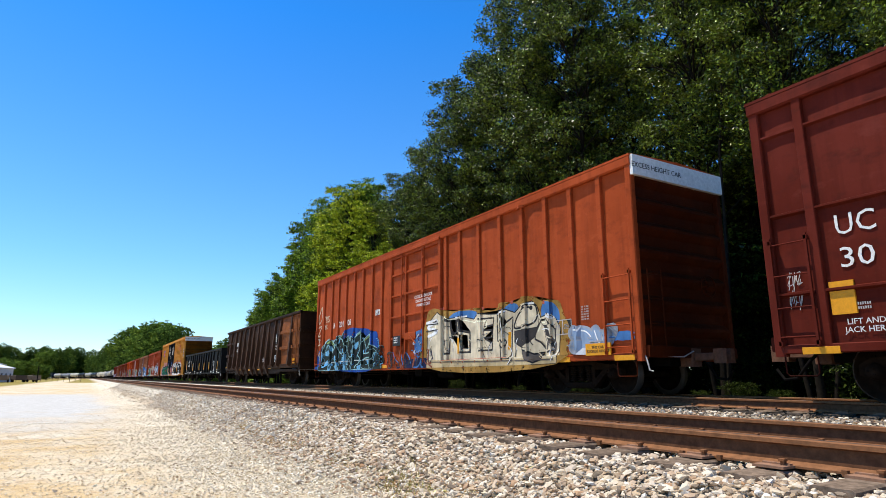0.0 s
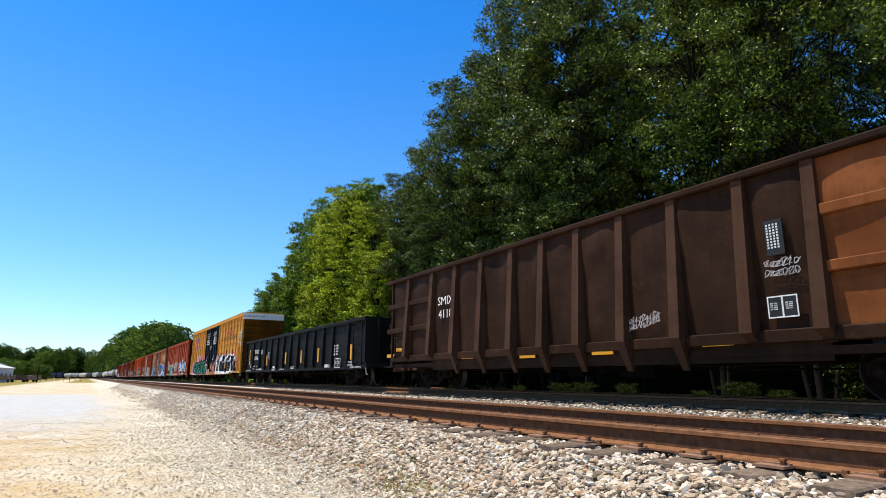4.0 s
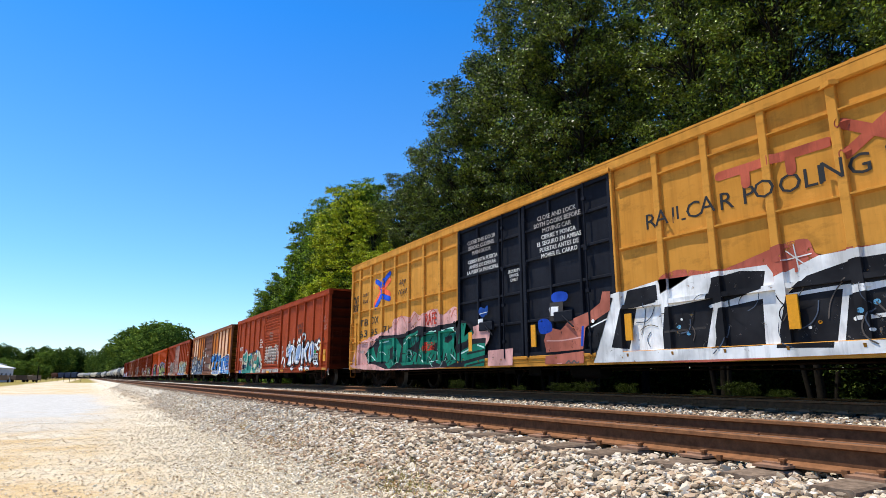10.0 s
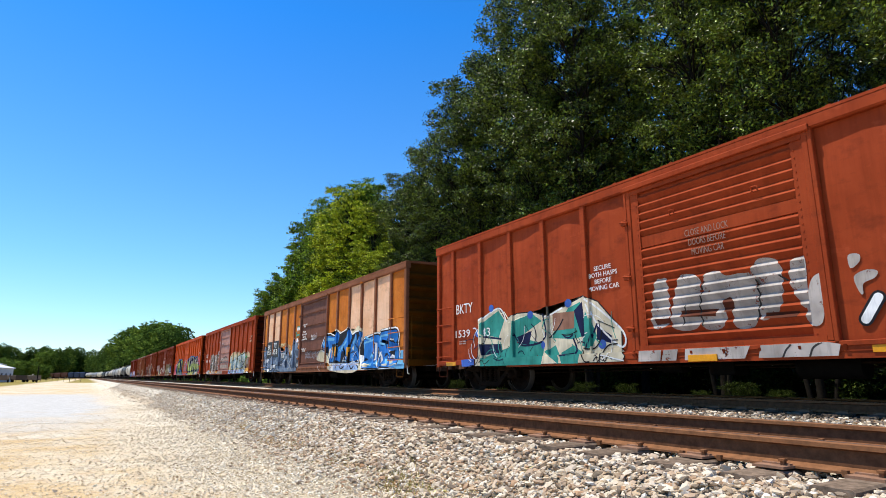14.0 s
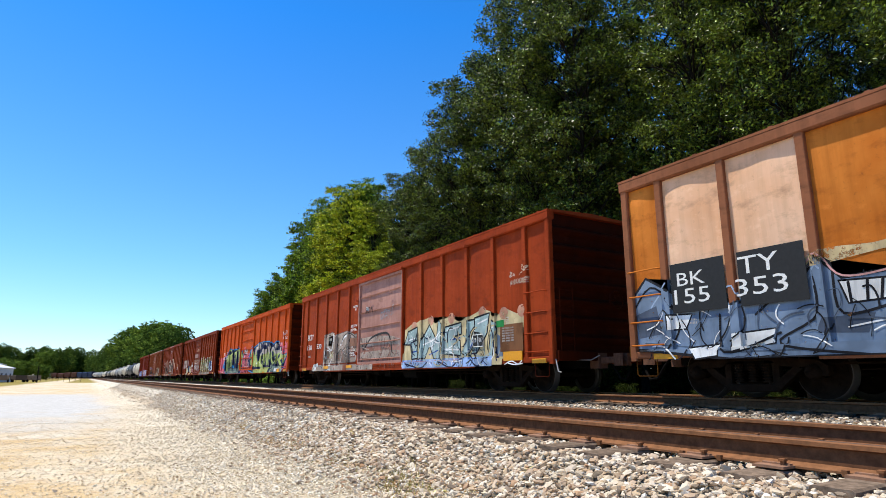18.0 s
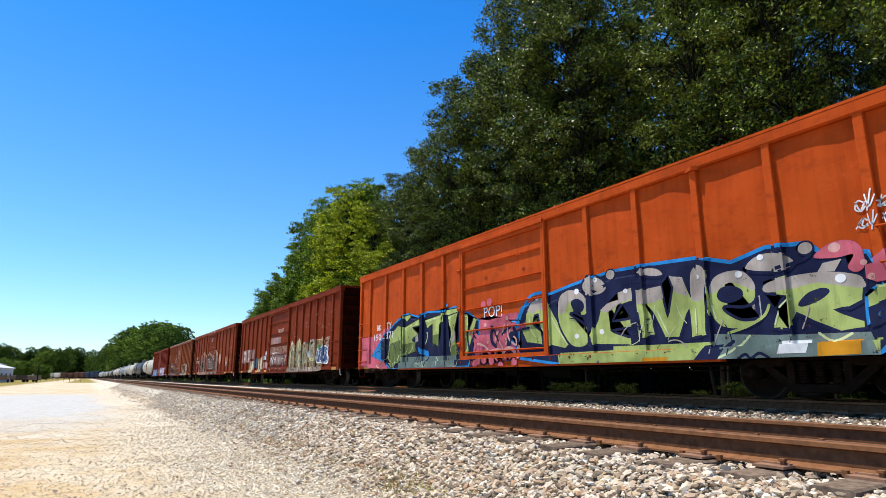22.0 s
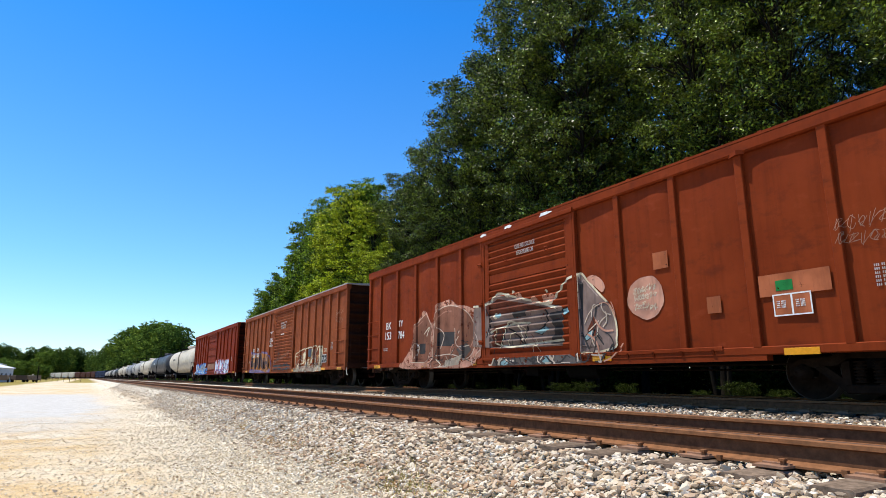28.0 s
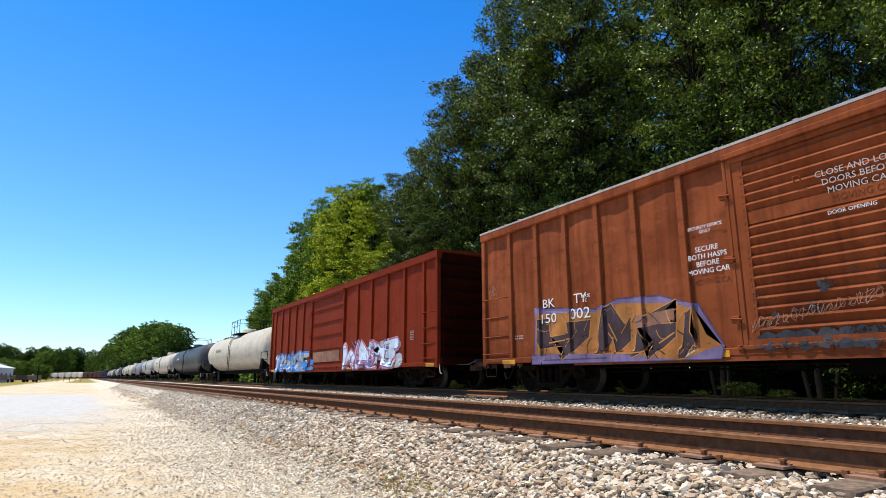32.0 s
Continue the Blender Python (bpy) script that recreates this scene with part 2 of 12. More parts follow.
# ---- spray-painted pieces ----
GLYPHS = {
    "A": [[(0, 0), (0.45, 1), (0.9, 0)], [(0.2, 0.4), (0.75, 0.4)]],
    "B": [[(0.1, 0), (0.1, 1), (0.75, 0.85), (0.3, 0.55), (0.85, 0.3), (0.1, 0)]],
    "C": [[(0.9, 0.85), (0.4, 1), (0.1, 0.5), (0.4, 0.02), (0.95, 0.2)]],
    "D": [[(0.1, 0), (0.1, 1), (0.75, 0.85), (0.9, 0.45), (0.7, 0.1), (0.1, 0)]],
    "E": [[(0.85, 1), (0.15, 0.85), (0.1, 0.1), (0.95, 0.0)], [(0.12, 0.5), (0.75, 0.55)]],
    "F": [[(0.9, 1), (0.15, 0.9), (0.05, 0)], [(0.12, 0.5), (0.7, 0.55)]],
    "H": [[(0.1, 1), (0.05, 0)], [(0.85, 1), (0.9, 0)], [(0.1, 0.5), (0.88, 0.5)]],
    "K": [[(0.1, 1), (0.1, 0)], [(0.9, 1), (0.2, 0.5), (0.95, 0)]],
    "M": [[(0, 0), (0.15, 1), (0.5, 0.35), (0.85, 1), (1, 0)]],
    "N": [[(0.05, 0), (0.1, 1), (0.85, 0.0), (0.9, 1)]],
    "O": [[(0.5, 1), (0.05, 0.6), (0.2, 0.05), (0.8, 0.05), (0.95, 0.6), (0.5, 1)]],
    "P": [[(0.1, 0), (0.1, 1), (0.85, 0.9), (0.8, 0.5), (0.15, 0.4)]],
    "R": [[(0.1, 0), (0.1, 1), (0.85, 0.85), (0.7, 0.5), (0.2, 0.45), (0.95, 0)]],
    "S": [[(0.9, 0.9), (0.3, 1), (0.1, 0.65), (0.85, 0.4), (0.7, 0.02), (0.05, 0.1)]],
    "T": [[(0, 0.95), (1, 1)], [(0.5, 0.95), (0.45, 0)]],
    "U": [[(0.1, 1), (0.1, 0.2), (0.5, 0), (0.9, 0.2), (0.9, 1)]],
    "V": [[(0, 1), (0.45, 0), (0.95, 1)]],
    "Z": [[(0.05, 0.95), (0.95, 1), (0.05, 0), (1, 0.05)]],
}


def straight_through(pts, steps=6):
    """A broken line through points, in short pieces."""
    out = []
    for a, c in zip(pts, pts[1:]):
        a, c = Vector(a), Vector(c)
        out += [a.lerp(c, j / steps) for j in range(steps)]
    return out + [Vector(pts[-1])]


def curve_through(pts, steps=7):
    """A smooth line through points."""
    p = [Vector(q) for q in pts]
    p = [p[0]] + p + [p[-1]]
    out = []
    for k in range(1, len(p) - 2):
        a, b, c, d = p[k - 1:k + 3]
        for j in range(steps):
            t = j / steps
            out.append(0.5 * ((2 * b) + (c - a) * t + (2 * a - 5 * b + 4 * c - d) * t * t + (3 * b - a - 3 * c + d) * t ** 3))
    out.append(p[-2])
    return out


FOOT = 0.69      # no paint below the cars' sills
SILL = 0.90      # below this it lies on the sill


def ribbon(b, pts, w, off, mat, depth):
    """A flat band w wide along pts (y, z), lying off above the surface depth(y)."""
    left, right = [], []
    n = len(pts)
    for k, p in enumerate(pts):
        d = pts[min(k + 1, n - 1)] - pts[max(k - 1, 0)]
        d = d.normalized() if d.length > 1e-6 else Vector((1, 0))
        nn = Vector((-d.y, d.x)) * (w / 2)
        left.append(p + nn)
        right.append(p - nn)
    put = lambda q: (-(depth(q.x) if q.y > SILL else max(depth(q.x), HALF + 0.022)) - off, q.x, max(q.y, FOOT))
    b.grid([[put(q) for q in left], [put(q) for q in pts], [put(q) for q in right]], mat)
    for e, d in ((pts[0], pts[0] - pts[1]), (pts[-1], pts[-1] - pts[-2])):
        a0 = math.atan2(d.y, d.x)
        ring = [e + Vector((math.cos(a0 + t), math.sin(a0 + t))) * (w / 2) for t in [math.pi * (j / 6 - 0.5) for j in range(7)]]
        b.face([put(q) for q in ring], mat)


def blob(b, cy, cz, ry, rz, off, mat, depth, rng, rough=0.25):
    ph = [rng.uniform(0, 6.3) for _ in range(4)]
    n = 28
    ring = []
    for j in range(n):
        t = 2 * math.pi * j / n
        k = 1 + rough * (math.sin(3 * t + ph[0]) * 0.5 + math.sin(5 * t + ph[1]) * 0.35 + math.sin(9 * t + ph[2]) * 0.25)
        y, z = cy + ry * k * math.cos(t), cz + rz * k * math.sin(t)
        ring.append((y, max(z, FOOT)))
    # rows of upright slices, so that the patch follows the ribs
    put = lambda y, z: (-(depth(y) if z > SILL else max(depth(y), HALF + 0.022)) - off, y, z)
    c = [((p[0] + cy) / 2, (p[1] + cz) / 2) for p in ring]
    b.grid([[put(*q) for q in ring], [put(*q) for q in c]], mat, False, True)
    b.face([put(*q) for q in c], mat)


def graffiti(car, depth, word_, y0, y1, z0, z1, fill, line, shade=None, back=None, fat=0.3, seed=1, base=0.003, label="", hi=None, angular=False, wide=1.0, cover=0.93, upright=False):
    """Fat outlined letters from y0 (the left as one reads) down to y1, over an optional cloud of back colours."""
    rng = random.Random(seed)
    lo_y, hi_y = car["ends"]
    mats = [spray(*line, cover), spray(*fill, cover), spray(*(hi or ("white", (0.75, 0.75, 0.74))), cover)]
    if shade:
        mats.append(spray(*shade, cover))
    nb = len(mats)
    for c in back or ():
        mats.append(spray(*c, cover))
    b = Mesh()
    z0 = max(0.70, z0 - 0.06) if z0 < 0.9 else z0
    H, n = z1 - z0, len(word_)
    pitch = (y0 - y1) / n
    if back:
        for k in range(n * 2 + 2):
            cy = y0 - (k + 0.3) / (n * 2 + 1) * (y0 - y1) + rng.uniform(-0.1, 0.1)
            blob(b, cy, z0 + H * rng.uniform(0.15, 0.88), pitch * rng.uniform(0.35, 0.55), H * rng.uniform(0.16, 0.28), base + 0.0004 * k,
                 nb + rng.randrange(len(back)), depth, rng)
    base += 0.0004 * (n * 2 + 3)
    w = fat * pitch
    jobs, owner = [], []
    for k, ch in enumerate(word_):
        sk, up = rng.uniform(-0.18, 0.18), rng.uniform(-0.05, 0.08) * H
        sc = rng.uniform(0.92, 1.12)
        flip, tip = not upright and rng.random() < 0.45, not upright and rng.random() < 0.45
        for st in GLYPHS[ch]:
            pts = []
            for u, v in st:
                u, v = (1 - u if flip else u) + rng.uniform(-0.09, 0.09), (1 - v if tip else v) + rng.uniform(-0.06, 0.06)
                u = (u - 0.5) * 0.86 * sc * wide + 0.5 + sk * (v - 0.5) + rng.uniform(-0.05, 0.05)
                y = y0 - (k + u) * pitch
                z = z0 + w * 0.55 + (H - w * 1.1) * min(1, max(0, v + rng.uniform(-0.05, 0.05))) + up * v
                pts.append((y, z))
            jobs.append(straight_through(pts) if angular else curve_through(pts))
            owner.append(k)
    letters = [Mesh() for _ in word_]
    step = 0.00025
    for q, (grow, mat, dy, dz) in enumerate(((1.62, 0, 0.03, -0.03), (1.45, 3 if shade else 0, 0, 0), (1.22, 0, 0, 0), (1.0, 1, 0, 0))):
        for k, p in enumerate(jobs):
            ribbon(letters[owner[k]], [v + Vector((dy, dz)) for v in p], w * grow, base + q * 0.0035 + k * step, mat, depth)
    for k, p in enumerate(jobs):
        if k % 2 == 0:
            ribbon(letters[owner[k]], [v + Vector((0.18 * w, 0.2 * w)) for v in p[1:max(5, len(p) // 2)]], w * 0.16, base + 0.0145 + k * step, 2, depth)
    for k in range(n * 3):
        # cuts, cracks and glints that break up the letters
        cy, cz = y0 - rng.uniform(0.1, n - 0.1) * pitch, z0 + H * rng.uniform(0.08, 0.9)
        dy, dz = rng.uniform(-0.5, 0.5) * pitch, rng.uniform(-0.32, 0.32) * H
        ribbon(b, curve_through([(cy, cz), (cy + dy * 0.5 + 0.08, cz + dz * 0.5), (cy + dy, cz + dz)], 4), w * rng.choice((0.07, 0.1, 0.16)), base + 0.016 + k * step * 0.3, (0, 0, 2, 3 if shade else 0)[k % 4], depth)
    for m in [b] + letters:
        m.v = [(x, min(max(y, lo_y), hi_y), z) for x, y, z in m.v]
    piece = part("graffiti", b, mats, car, label)
    piece["kind"] = "stuff"
    for m in letters:
        part("sprayed_letter", m, mats, piece)
    return piece


def haze(car, depth, y0, y1, z0, z1, colors, n, seed, cover=0.8, size=0.3, base=0.0012, rough=0.14, label=""):
    """A cloud of overlapping sprayed patches between y0 and y1."""
    rng = random.Random(seed)
    b = Mesh()
    for k in range(n):
        s = size * rng.uniform(0.6, 1.4)
        blob(b, y0 + (y1 - y0) * (k + rng.random()) / n, rng.uniform(z0, z1), s, s * rng.uniform(0.6, 1.0), base + 0.0001 * k, rng.randrange(len(colors)), depth, rng, rough)
    lo, hi = car["ends"]
    b.v = [(x, min(max(y, lo), hi), z) for x, y, z in b.v]
    ob = part("paint_haze", b, [spray(*c, cover) for c in colors], car, label)
    ob["kind"] = "stuff"
    return ob


def strokes(car, depth, lines, w, color, edge=None, base=0.019, cover=0.93, name="sprayed_stroke", grow=1.6):
    """Smooth sprayed strokes through points (y, z), each with an outline of another colour."""
    lo, hi = car["ends"]
    mats = [spray(*color, cover)] + ([spray(*edge, cover)] if edge else [])
    for k, pts in enumerate(lines):
        b = Mesh()
        for q, (g, m) in enumerate(((grow, 1), (1.0, 0)) if edge else ((1.0, 0),)):
            ribbon(b, curve_through(pts, 6), w * g, base + 0.002 * q + 0.0002 * k, m, depth)
        b.v = [(x, min(max(y, lo), hi), z) for x, y, z in b.v]
        part(name, b, mats, car)


def tag(car, depth, y0, y1, z0, z1, color, rows=2, seed=3, w=0.035, base=0.008):
    """A thin scrawl of hooks and loops that spells nothing."""
    rng = random.Random(seed)
    b = Mesh()
    marks_ = [[(0.1, 0.9), (0.5, 0.1), (0.9, 0.8)], [(0.9, 0.8), (0.3, 1.0), (0.1, 0.4), (0.7, 0.1), (1.0, 0.5)], [(0.0, 0.1), (0.5, 1.0), (0.6, 0.3), (1.1, 0.2)], [(0.2, 1.0), (0.3, 0.0), (0.8, 0.5), (1.2, 0.9)],
              [(0.1, 0.5), (0.5, 0.9), (0.8, 0.5), (0.4, 0.2), (0.9, 0.0)], [(0.0, 0.8), (1.0, 1.0), (0.2, 0.1), (1.3, 0.2)], [(0.6, 1.1), (0.4, -0.15)]]
    hh = (z1 - z0) / rows
    for r in range(rows):
        n = max(3, round((y0 - y1) / hh / 0.62))
        pitch, drift = (y0 - y1) / n, rng.uniform(-0.08, 0.12)
        for k in range(n):
            h, sk = hh * rng.uniform(0.6, 0.95), rng.uniform(0.1, 0.45)
            foot = z1 - (r + 1) * hh + hh * rng.uniform(0.0, 0.2) + drift * hh * k
            for st in rng.sample(marks_, 2):
                pts = [(y0 - (k + 0.05 + 0.9 * u + sk * (v - 0.5)) * pitch + rng.uniform(-0.06, 0.06) * pitch, foot + h * v + rng.uniform(-0.07, 0.07) * h) for u, v in st]
                ribbon(b, curve_through(pts, 5), 0.6 * w * rng.uniform(0.8, 1.1), base + 0.0004 * (k % 5), 0, depth)
    lo, hi = car["ends"]
    b.v = [(x, min(max(y, lo), hi), z) for x, y, z in b.v]
    return part("scrawl", b, spray(*color), car)

class Piece:
    """A sprayed piece on a car's side: shapes and lines, each lying on the one before; the first is the ground of the rest."""

    def __init__(self, c, label):
        self.c, self.label, self.head, self.n = c, label, None, 0

    def put(self, b, mats, name):
        lo, hi = self.c["car"]["ends"]
        b.v = [(x, min(max(y, lo), hi), z) for x, y, z in b.v]
        b.weld()
        if self.head is None:
            self.head = part("graffiti", b, mats, self.c["car"], self.label)
        else:
            part(name, b, mats, self.head)
        self.n += 1

    def lift(self):
        return self.c["proud"] + 0.00018 * self.n

    def lay(self, y, z):
        d = self.c["depth"](y)
        a, e, deep = self.c["door"]
        slats = self.c["slats"]
        if slats and a < y < e and z > SILL:
            if not a + 0.32 < y < e - 0.32:
                return -PX - 0.085 - 0.00018 * self.n
            for (p, u), (q, v) in zip(slats, slats[1:]):
                if u <= z <= v and v > u:
                    return -p - (q - p) * (z - u) / (v - u) - 0.003 - 0.00018 * self.n
        if deep and a < y < e and z > SILL:
            return -deep - 0.00018 * self.n      # between the door's ribs, which stand out of it
        if any(abs(z - b) < 0.047 for b in self.c["belts"]):
            d = max(d, RX - 0.010)
        return -d - self.lift() if z > SILL else -max(d, HALF + 0.024) - 0.00018 * self.n

    def fill(self, color, pts, edge=None, w=0.05, smooth=False, cover=0.93, name="sprayed_shape"):
        """A filled outline through points (y, z), cut where the ribs begin, so that it follows them."""
        mid, dp = self.c["mid"], self.c["depth"]
        line = [Vector((y - mid, max(z, FOOT))) for y, z in pts]
        if smooth:
            n = len(line)
            ring = curve_through([line[-1]] + line + line[:2], 5)
            line = ring[5:5 * (n + 1)]
        bm = bmesh.new()
        f = bm.faces.new([bm.verts.new((0, p.x, p.y)) for p in line])
        if f.calc_area() < 1e-5:
            bm.free()
            return
        lo, hi = min(p.x for p in line), max(p.x for p in line)
        bmesh.ops.triangulate(bm, faces=[f])
        for y in self.c["cuts"]:
            if lo < y < hi:
                bmesh.ops.bisect_plane(bm, geom=bm.verts[:] + bm.edges[:] + bm.faces[:], plane_co=(0, y, 0), plane_no=(0, 1, 0))
        for z in (SILL - 0.002, SILL + 0.002, *[v for _, v in self.c["slats"] if hi > self.c["door"][0] and lo < self.c["door"][1]], *[b + k for b in self.c["belts"] for k in (-0.049, -0.045, 0.045, 0.049)]):
            bmesh.ops.bisect_plane(bm, geom=bm.verts[:] + bm.edges[:] + bm.faces[:], plane_co=(0, 0, z), plane_no=(0, 0, 1))
        b = Mesh()
        for q in bm.faces:
            ring = [(self.lay(v.co.y, v.co.z), v.co.y, v.co.z) for v in q.verts]
            b.face(ring if q.normal.x < 0 else ring[::-1])
        bm.free()
        self.put(b, [spray(*color, cover)], name)
        if edge:
            fine, b = [], Mesh()
            for a, c in zip(line, line[1:] + line[:1]):
                m = max(1, int((c - a).length / 0.09))
                fine += [a.lerp(c, k / m) for k in range(m)]
            # a broken glint along the upper edge and a shade along the lower one, inside the outline
            tone = lambda k: tuple(min(0.85, q * k + (0.03 if k > 1 else 0)) for q in color[1])
            mean = sum(fine, Vector((0, 0))) / len(fine)
            size = max(p.y for p in fine) - min(p.y for p in fine)
            ribbon(b, fine + fine[:2], w, self.lift(), 0, dp)
            b.v = [(self.lay(y, z), y, z) for _, y, z in b.v]
            self.put(b, [spray(*edge, cover)], "sprayed_outline")
            if size > 0.45 and edge is not NAVYD:
                for k, up in ((1.55, 1), (0.5, -1)):
                    run = [p.lerp(mean, 0.16) for p in fine if (p.y - mean.y) * up > size * 0.16 and p.x > mean.x - 0.1]
                    if len(run) > 3:
                        b, piece = Mesh(), [run[0]]
                        for a, c in zip(run, run[1:] + [run[0] + Vector((9, 9))]):
                            if (c - a).length < 0.2:
                                piece.append(c)
                                continue
                            if len(piece) > 2:
                                ribbon(b, piece, 0.03, self.lift(), 0, dp)
                            piece = [c]
                        b.v = [(self.lay(y, z), y, z) for _, y, z in b.v]
                        if b.f:
                            self.put(b, [spray(color[0] + ("_glint" if up > 0 else "_shade"), tone(k), cover)], "sprayed_glint" if up > 0 else "sprayed_shade")

    def line(self, color, w, pts, cover=0.93):
        mid = self.c["mid"]
        b = Mesh()
        ribbon(b, curve_through([(y - mid, z) for y, z in pts], 18 if self.c["slats"] else 6), w, self.lift(), 0, self.c["depth"])
        b.v = [(self.lay(y, z), y, z) for _, y, z in b.v]
        self.put(b, [spray(*color, cover)], "sprayed_line")

    def swirls(self, colors, y0, y1, z0, z1, n, w, cover=0.9):
        """Many short curved strokes inside a piece, all with the same swing."""
        rng = random.Random(round(y0 * 10) + n)
        b, mid, deep = Mesh(), self.c["mid"], self.c["depth"]
        for k in range(n):
            y, z, ln = rng.uniform(y1, y0) - mid, rng.uniform(z0, z1), rng.uniform(0.25, 0.7)
            a = rng.choice((1.0, 1.3, 2.0, 2.3, 0.2)) + rng.uniform(-0.3, 0.3)
            bow = rng.uniform(-0.3, 0.3) * ln
            pts = []
            for t in (0.0, 0.35, 0.7, 1.0):
                u, v = ln * (t - 0.5), bow * math.sin(math.pi * t)
                pts.append((y + u * math.cos(a) - v * math.sin(a), min(max(z + u * math.sin(a) + v * math.cos(a), FOOT + 0.03), z1 + 0.08)))
            run = curve_through(pts, 12 if self.c["slats"] else 5)
            k0 = len(b.v)
            ribbon(b, run, w * rng.uniform(0.5, 1.3), self.lift() + 0.00004 * k, k % len(colors), deep)
            b.v[k0:] = [(self.lay(q, r) - 0.00004 * k, q, r) for _, q, r in b.v[k0:]]
        self.n += int(n * 0.22)
        self.put(b, [spray(*q, cover) for q in colors], "sprayed_texture")
        (self.head.children[-1] if self.head.children else self.head)["kind"] = "stuff"

    def dot(self, color, y, z, r, edge=None, cover=0.93):
        ring = [(y + r * math.cos(a), z + 0.86 * r * math.sin(a)) for a in [2 * math.pi * k / 12 for k in range(12)]]
        self.fill(color, ring, edge, 0.03, cover=cover, name="sprayed_dot")


def stencil(c, text, y0, y1, z, h, material=None, proud=0.002):
    """Stencilled characters fitted between y0 and y1, h high with their middle at z."""
    vs = WORDS[text].vertices
    xs, zs = [v.co.x for v in vs], [v.co.y for v in vs]
    sx, sz = (y0 - y1) / (max(xs) - min(xs)), h / (max(zs) - min(zs))
    y = (y0 + y1) / 2 - c["mid"]
    x = -c["depth"](y) - c.get("proud", 0.0) - proud
    word(text, c["car"], x, y + sx * (max(xs) + min(xs)) / 2, z - sz * (max(zs) + min(zs)) / 2, sz, material, sx / sz)


# ---- running gear, shared by all cars ----
WR = 0.46            # wheel radius
BASE = 2.15          # axle to axle
WHEELSETS = []       # those that are seen to roll


def gear_meshes():
    g = {}
    b = Mesh()
    b.tube([(-0.95, 0, 0), (0.95, 0, 0)], 0.075, 10, 0)
    for s in (-1, 1):
        x = s * 0.755
        prof = [(-0.06, 0.10), (-0.06, 0.17), (-0.015, 0.20), (-0.01, 0.36), (-0.055, 0.385), (-0.055, WR - 0.028)]
        rim = [(-0.055, WR - 0.028), (-0.045, WR - 0.004), (0.05, WR), (0.062, WR + 0.025), (0.085, WR + 0.025), (0.088, 0.37)]
        inner = [(0.088, 0.37), (0.03, 0.35), (0.03, 0.18), (0.07, 0.15), (0.07, 0.1)]
        turn = lambda pr: [(x - s * d, r) for d, r in pr]
        b.lathe(turn(prof), 0, 28, 0, caps=False)
        b.lathe(turn(rim), 0, 28, 1, caps=False)
        b.lathe(turn(inner), 0, 28, 0, caps=False)
        for k in range(6):
            t = math.pi / 3 * k
            b.box(x + s * 0.01, x + s * 0.03, 0.27 * math.cos(t) - 0.02, 0.27 * math.cos(t) + 0.02, 0.27 * math.sin(t) - 0.02, 0.27 * math.sin(t) + 0.02)
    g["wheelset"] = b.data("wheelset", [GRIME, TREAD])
    h = BASE / 2
    b = Mesh()
    # upper and lower members, with an open window for the springs
    top = [(-h - 0.22, 0.40), (-h - 0.22, 0.56), (-h - 0.05, 0.66), (-0.62, 0.70), (-0.42, 0.82), (0.42, 0.82), (0.62, 0.70), (h + 0.05, 0.66),
           (h + 0.22, 0.56), (h + 0.22, 0.40), (h + 0.09, 0.40), (h + 0.07, 0.52), (h - 0.15, 0.54), (0.55, 0.56), (0.38, 0.66), (-0.38, 0.66), (-0.55, 0.56),
           (-h + 0.15, 0.54), (-h - 0.07, 0.52), (-h - 0.09, 0.40)]
    b.prism(top, 0, -0.075, 0.075)
    for s in (-1, 1):
        b.prism([(s * (h - 0.18), 0.52), (s * (h - 0.32), 0.56), (s * 0.36, 0.26), (s * 0.44, 0.13)][::s], 0, -0.06, 0.06)
        b.box(-0.06, 0.06, s * 0.44 - 0.06, s * 0.44 + 0.06, 0.2, 0.62)
        b.lathe([(-0.16, 0.0), (-0.16, 0.10), (-0.05, 0.13), (0.02, 0.13)], 0, 14, 0, (-0.02, s * h, WR))
        for k in range(3):
            t = 2.1 * k
            b.lathe([(-0.185, 0.0), (-0.185, 0.018), (-0.15, 0.018)], 0, 6, 0, (-0.02, s * h + 0.06 * math.cos(t), WR + 0.06 * math.sin(t)))
    b.box(-0.07, 0.07, -0.46, 0.46, 0.13, 0.27, 0, 0.02)
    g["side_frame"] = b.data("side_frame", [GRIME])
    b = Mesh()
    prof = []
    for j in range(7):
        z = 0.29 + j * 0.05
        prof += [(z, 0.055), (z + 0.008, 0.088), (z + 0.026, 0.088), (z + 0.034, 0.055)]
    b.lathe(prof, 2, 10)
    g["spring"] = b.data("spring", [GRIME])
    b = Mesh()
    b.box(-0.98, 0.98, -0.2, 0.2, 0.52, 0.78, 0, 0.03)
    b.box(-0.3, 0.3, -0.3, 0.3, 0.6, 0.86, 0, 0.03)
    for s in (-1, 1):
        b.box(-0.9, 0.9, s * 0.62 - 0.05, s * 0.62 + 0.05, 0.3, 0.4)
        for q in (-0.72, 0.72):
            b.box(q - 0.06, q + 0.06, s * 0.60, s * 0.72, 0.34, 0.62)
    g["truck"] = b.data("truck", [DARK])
    b = Mesh()
    # knuckle coupler, pointing to -y from its striker
    b.box(-0.17, 0.17, -0.12, 0.2, 0.60, 0.98, 0, 0.03)
    b.box(-0.075, 0.075, -0.62, -0.1, 0.72, 0.88, 0, 0.02)
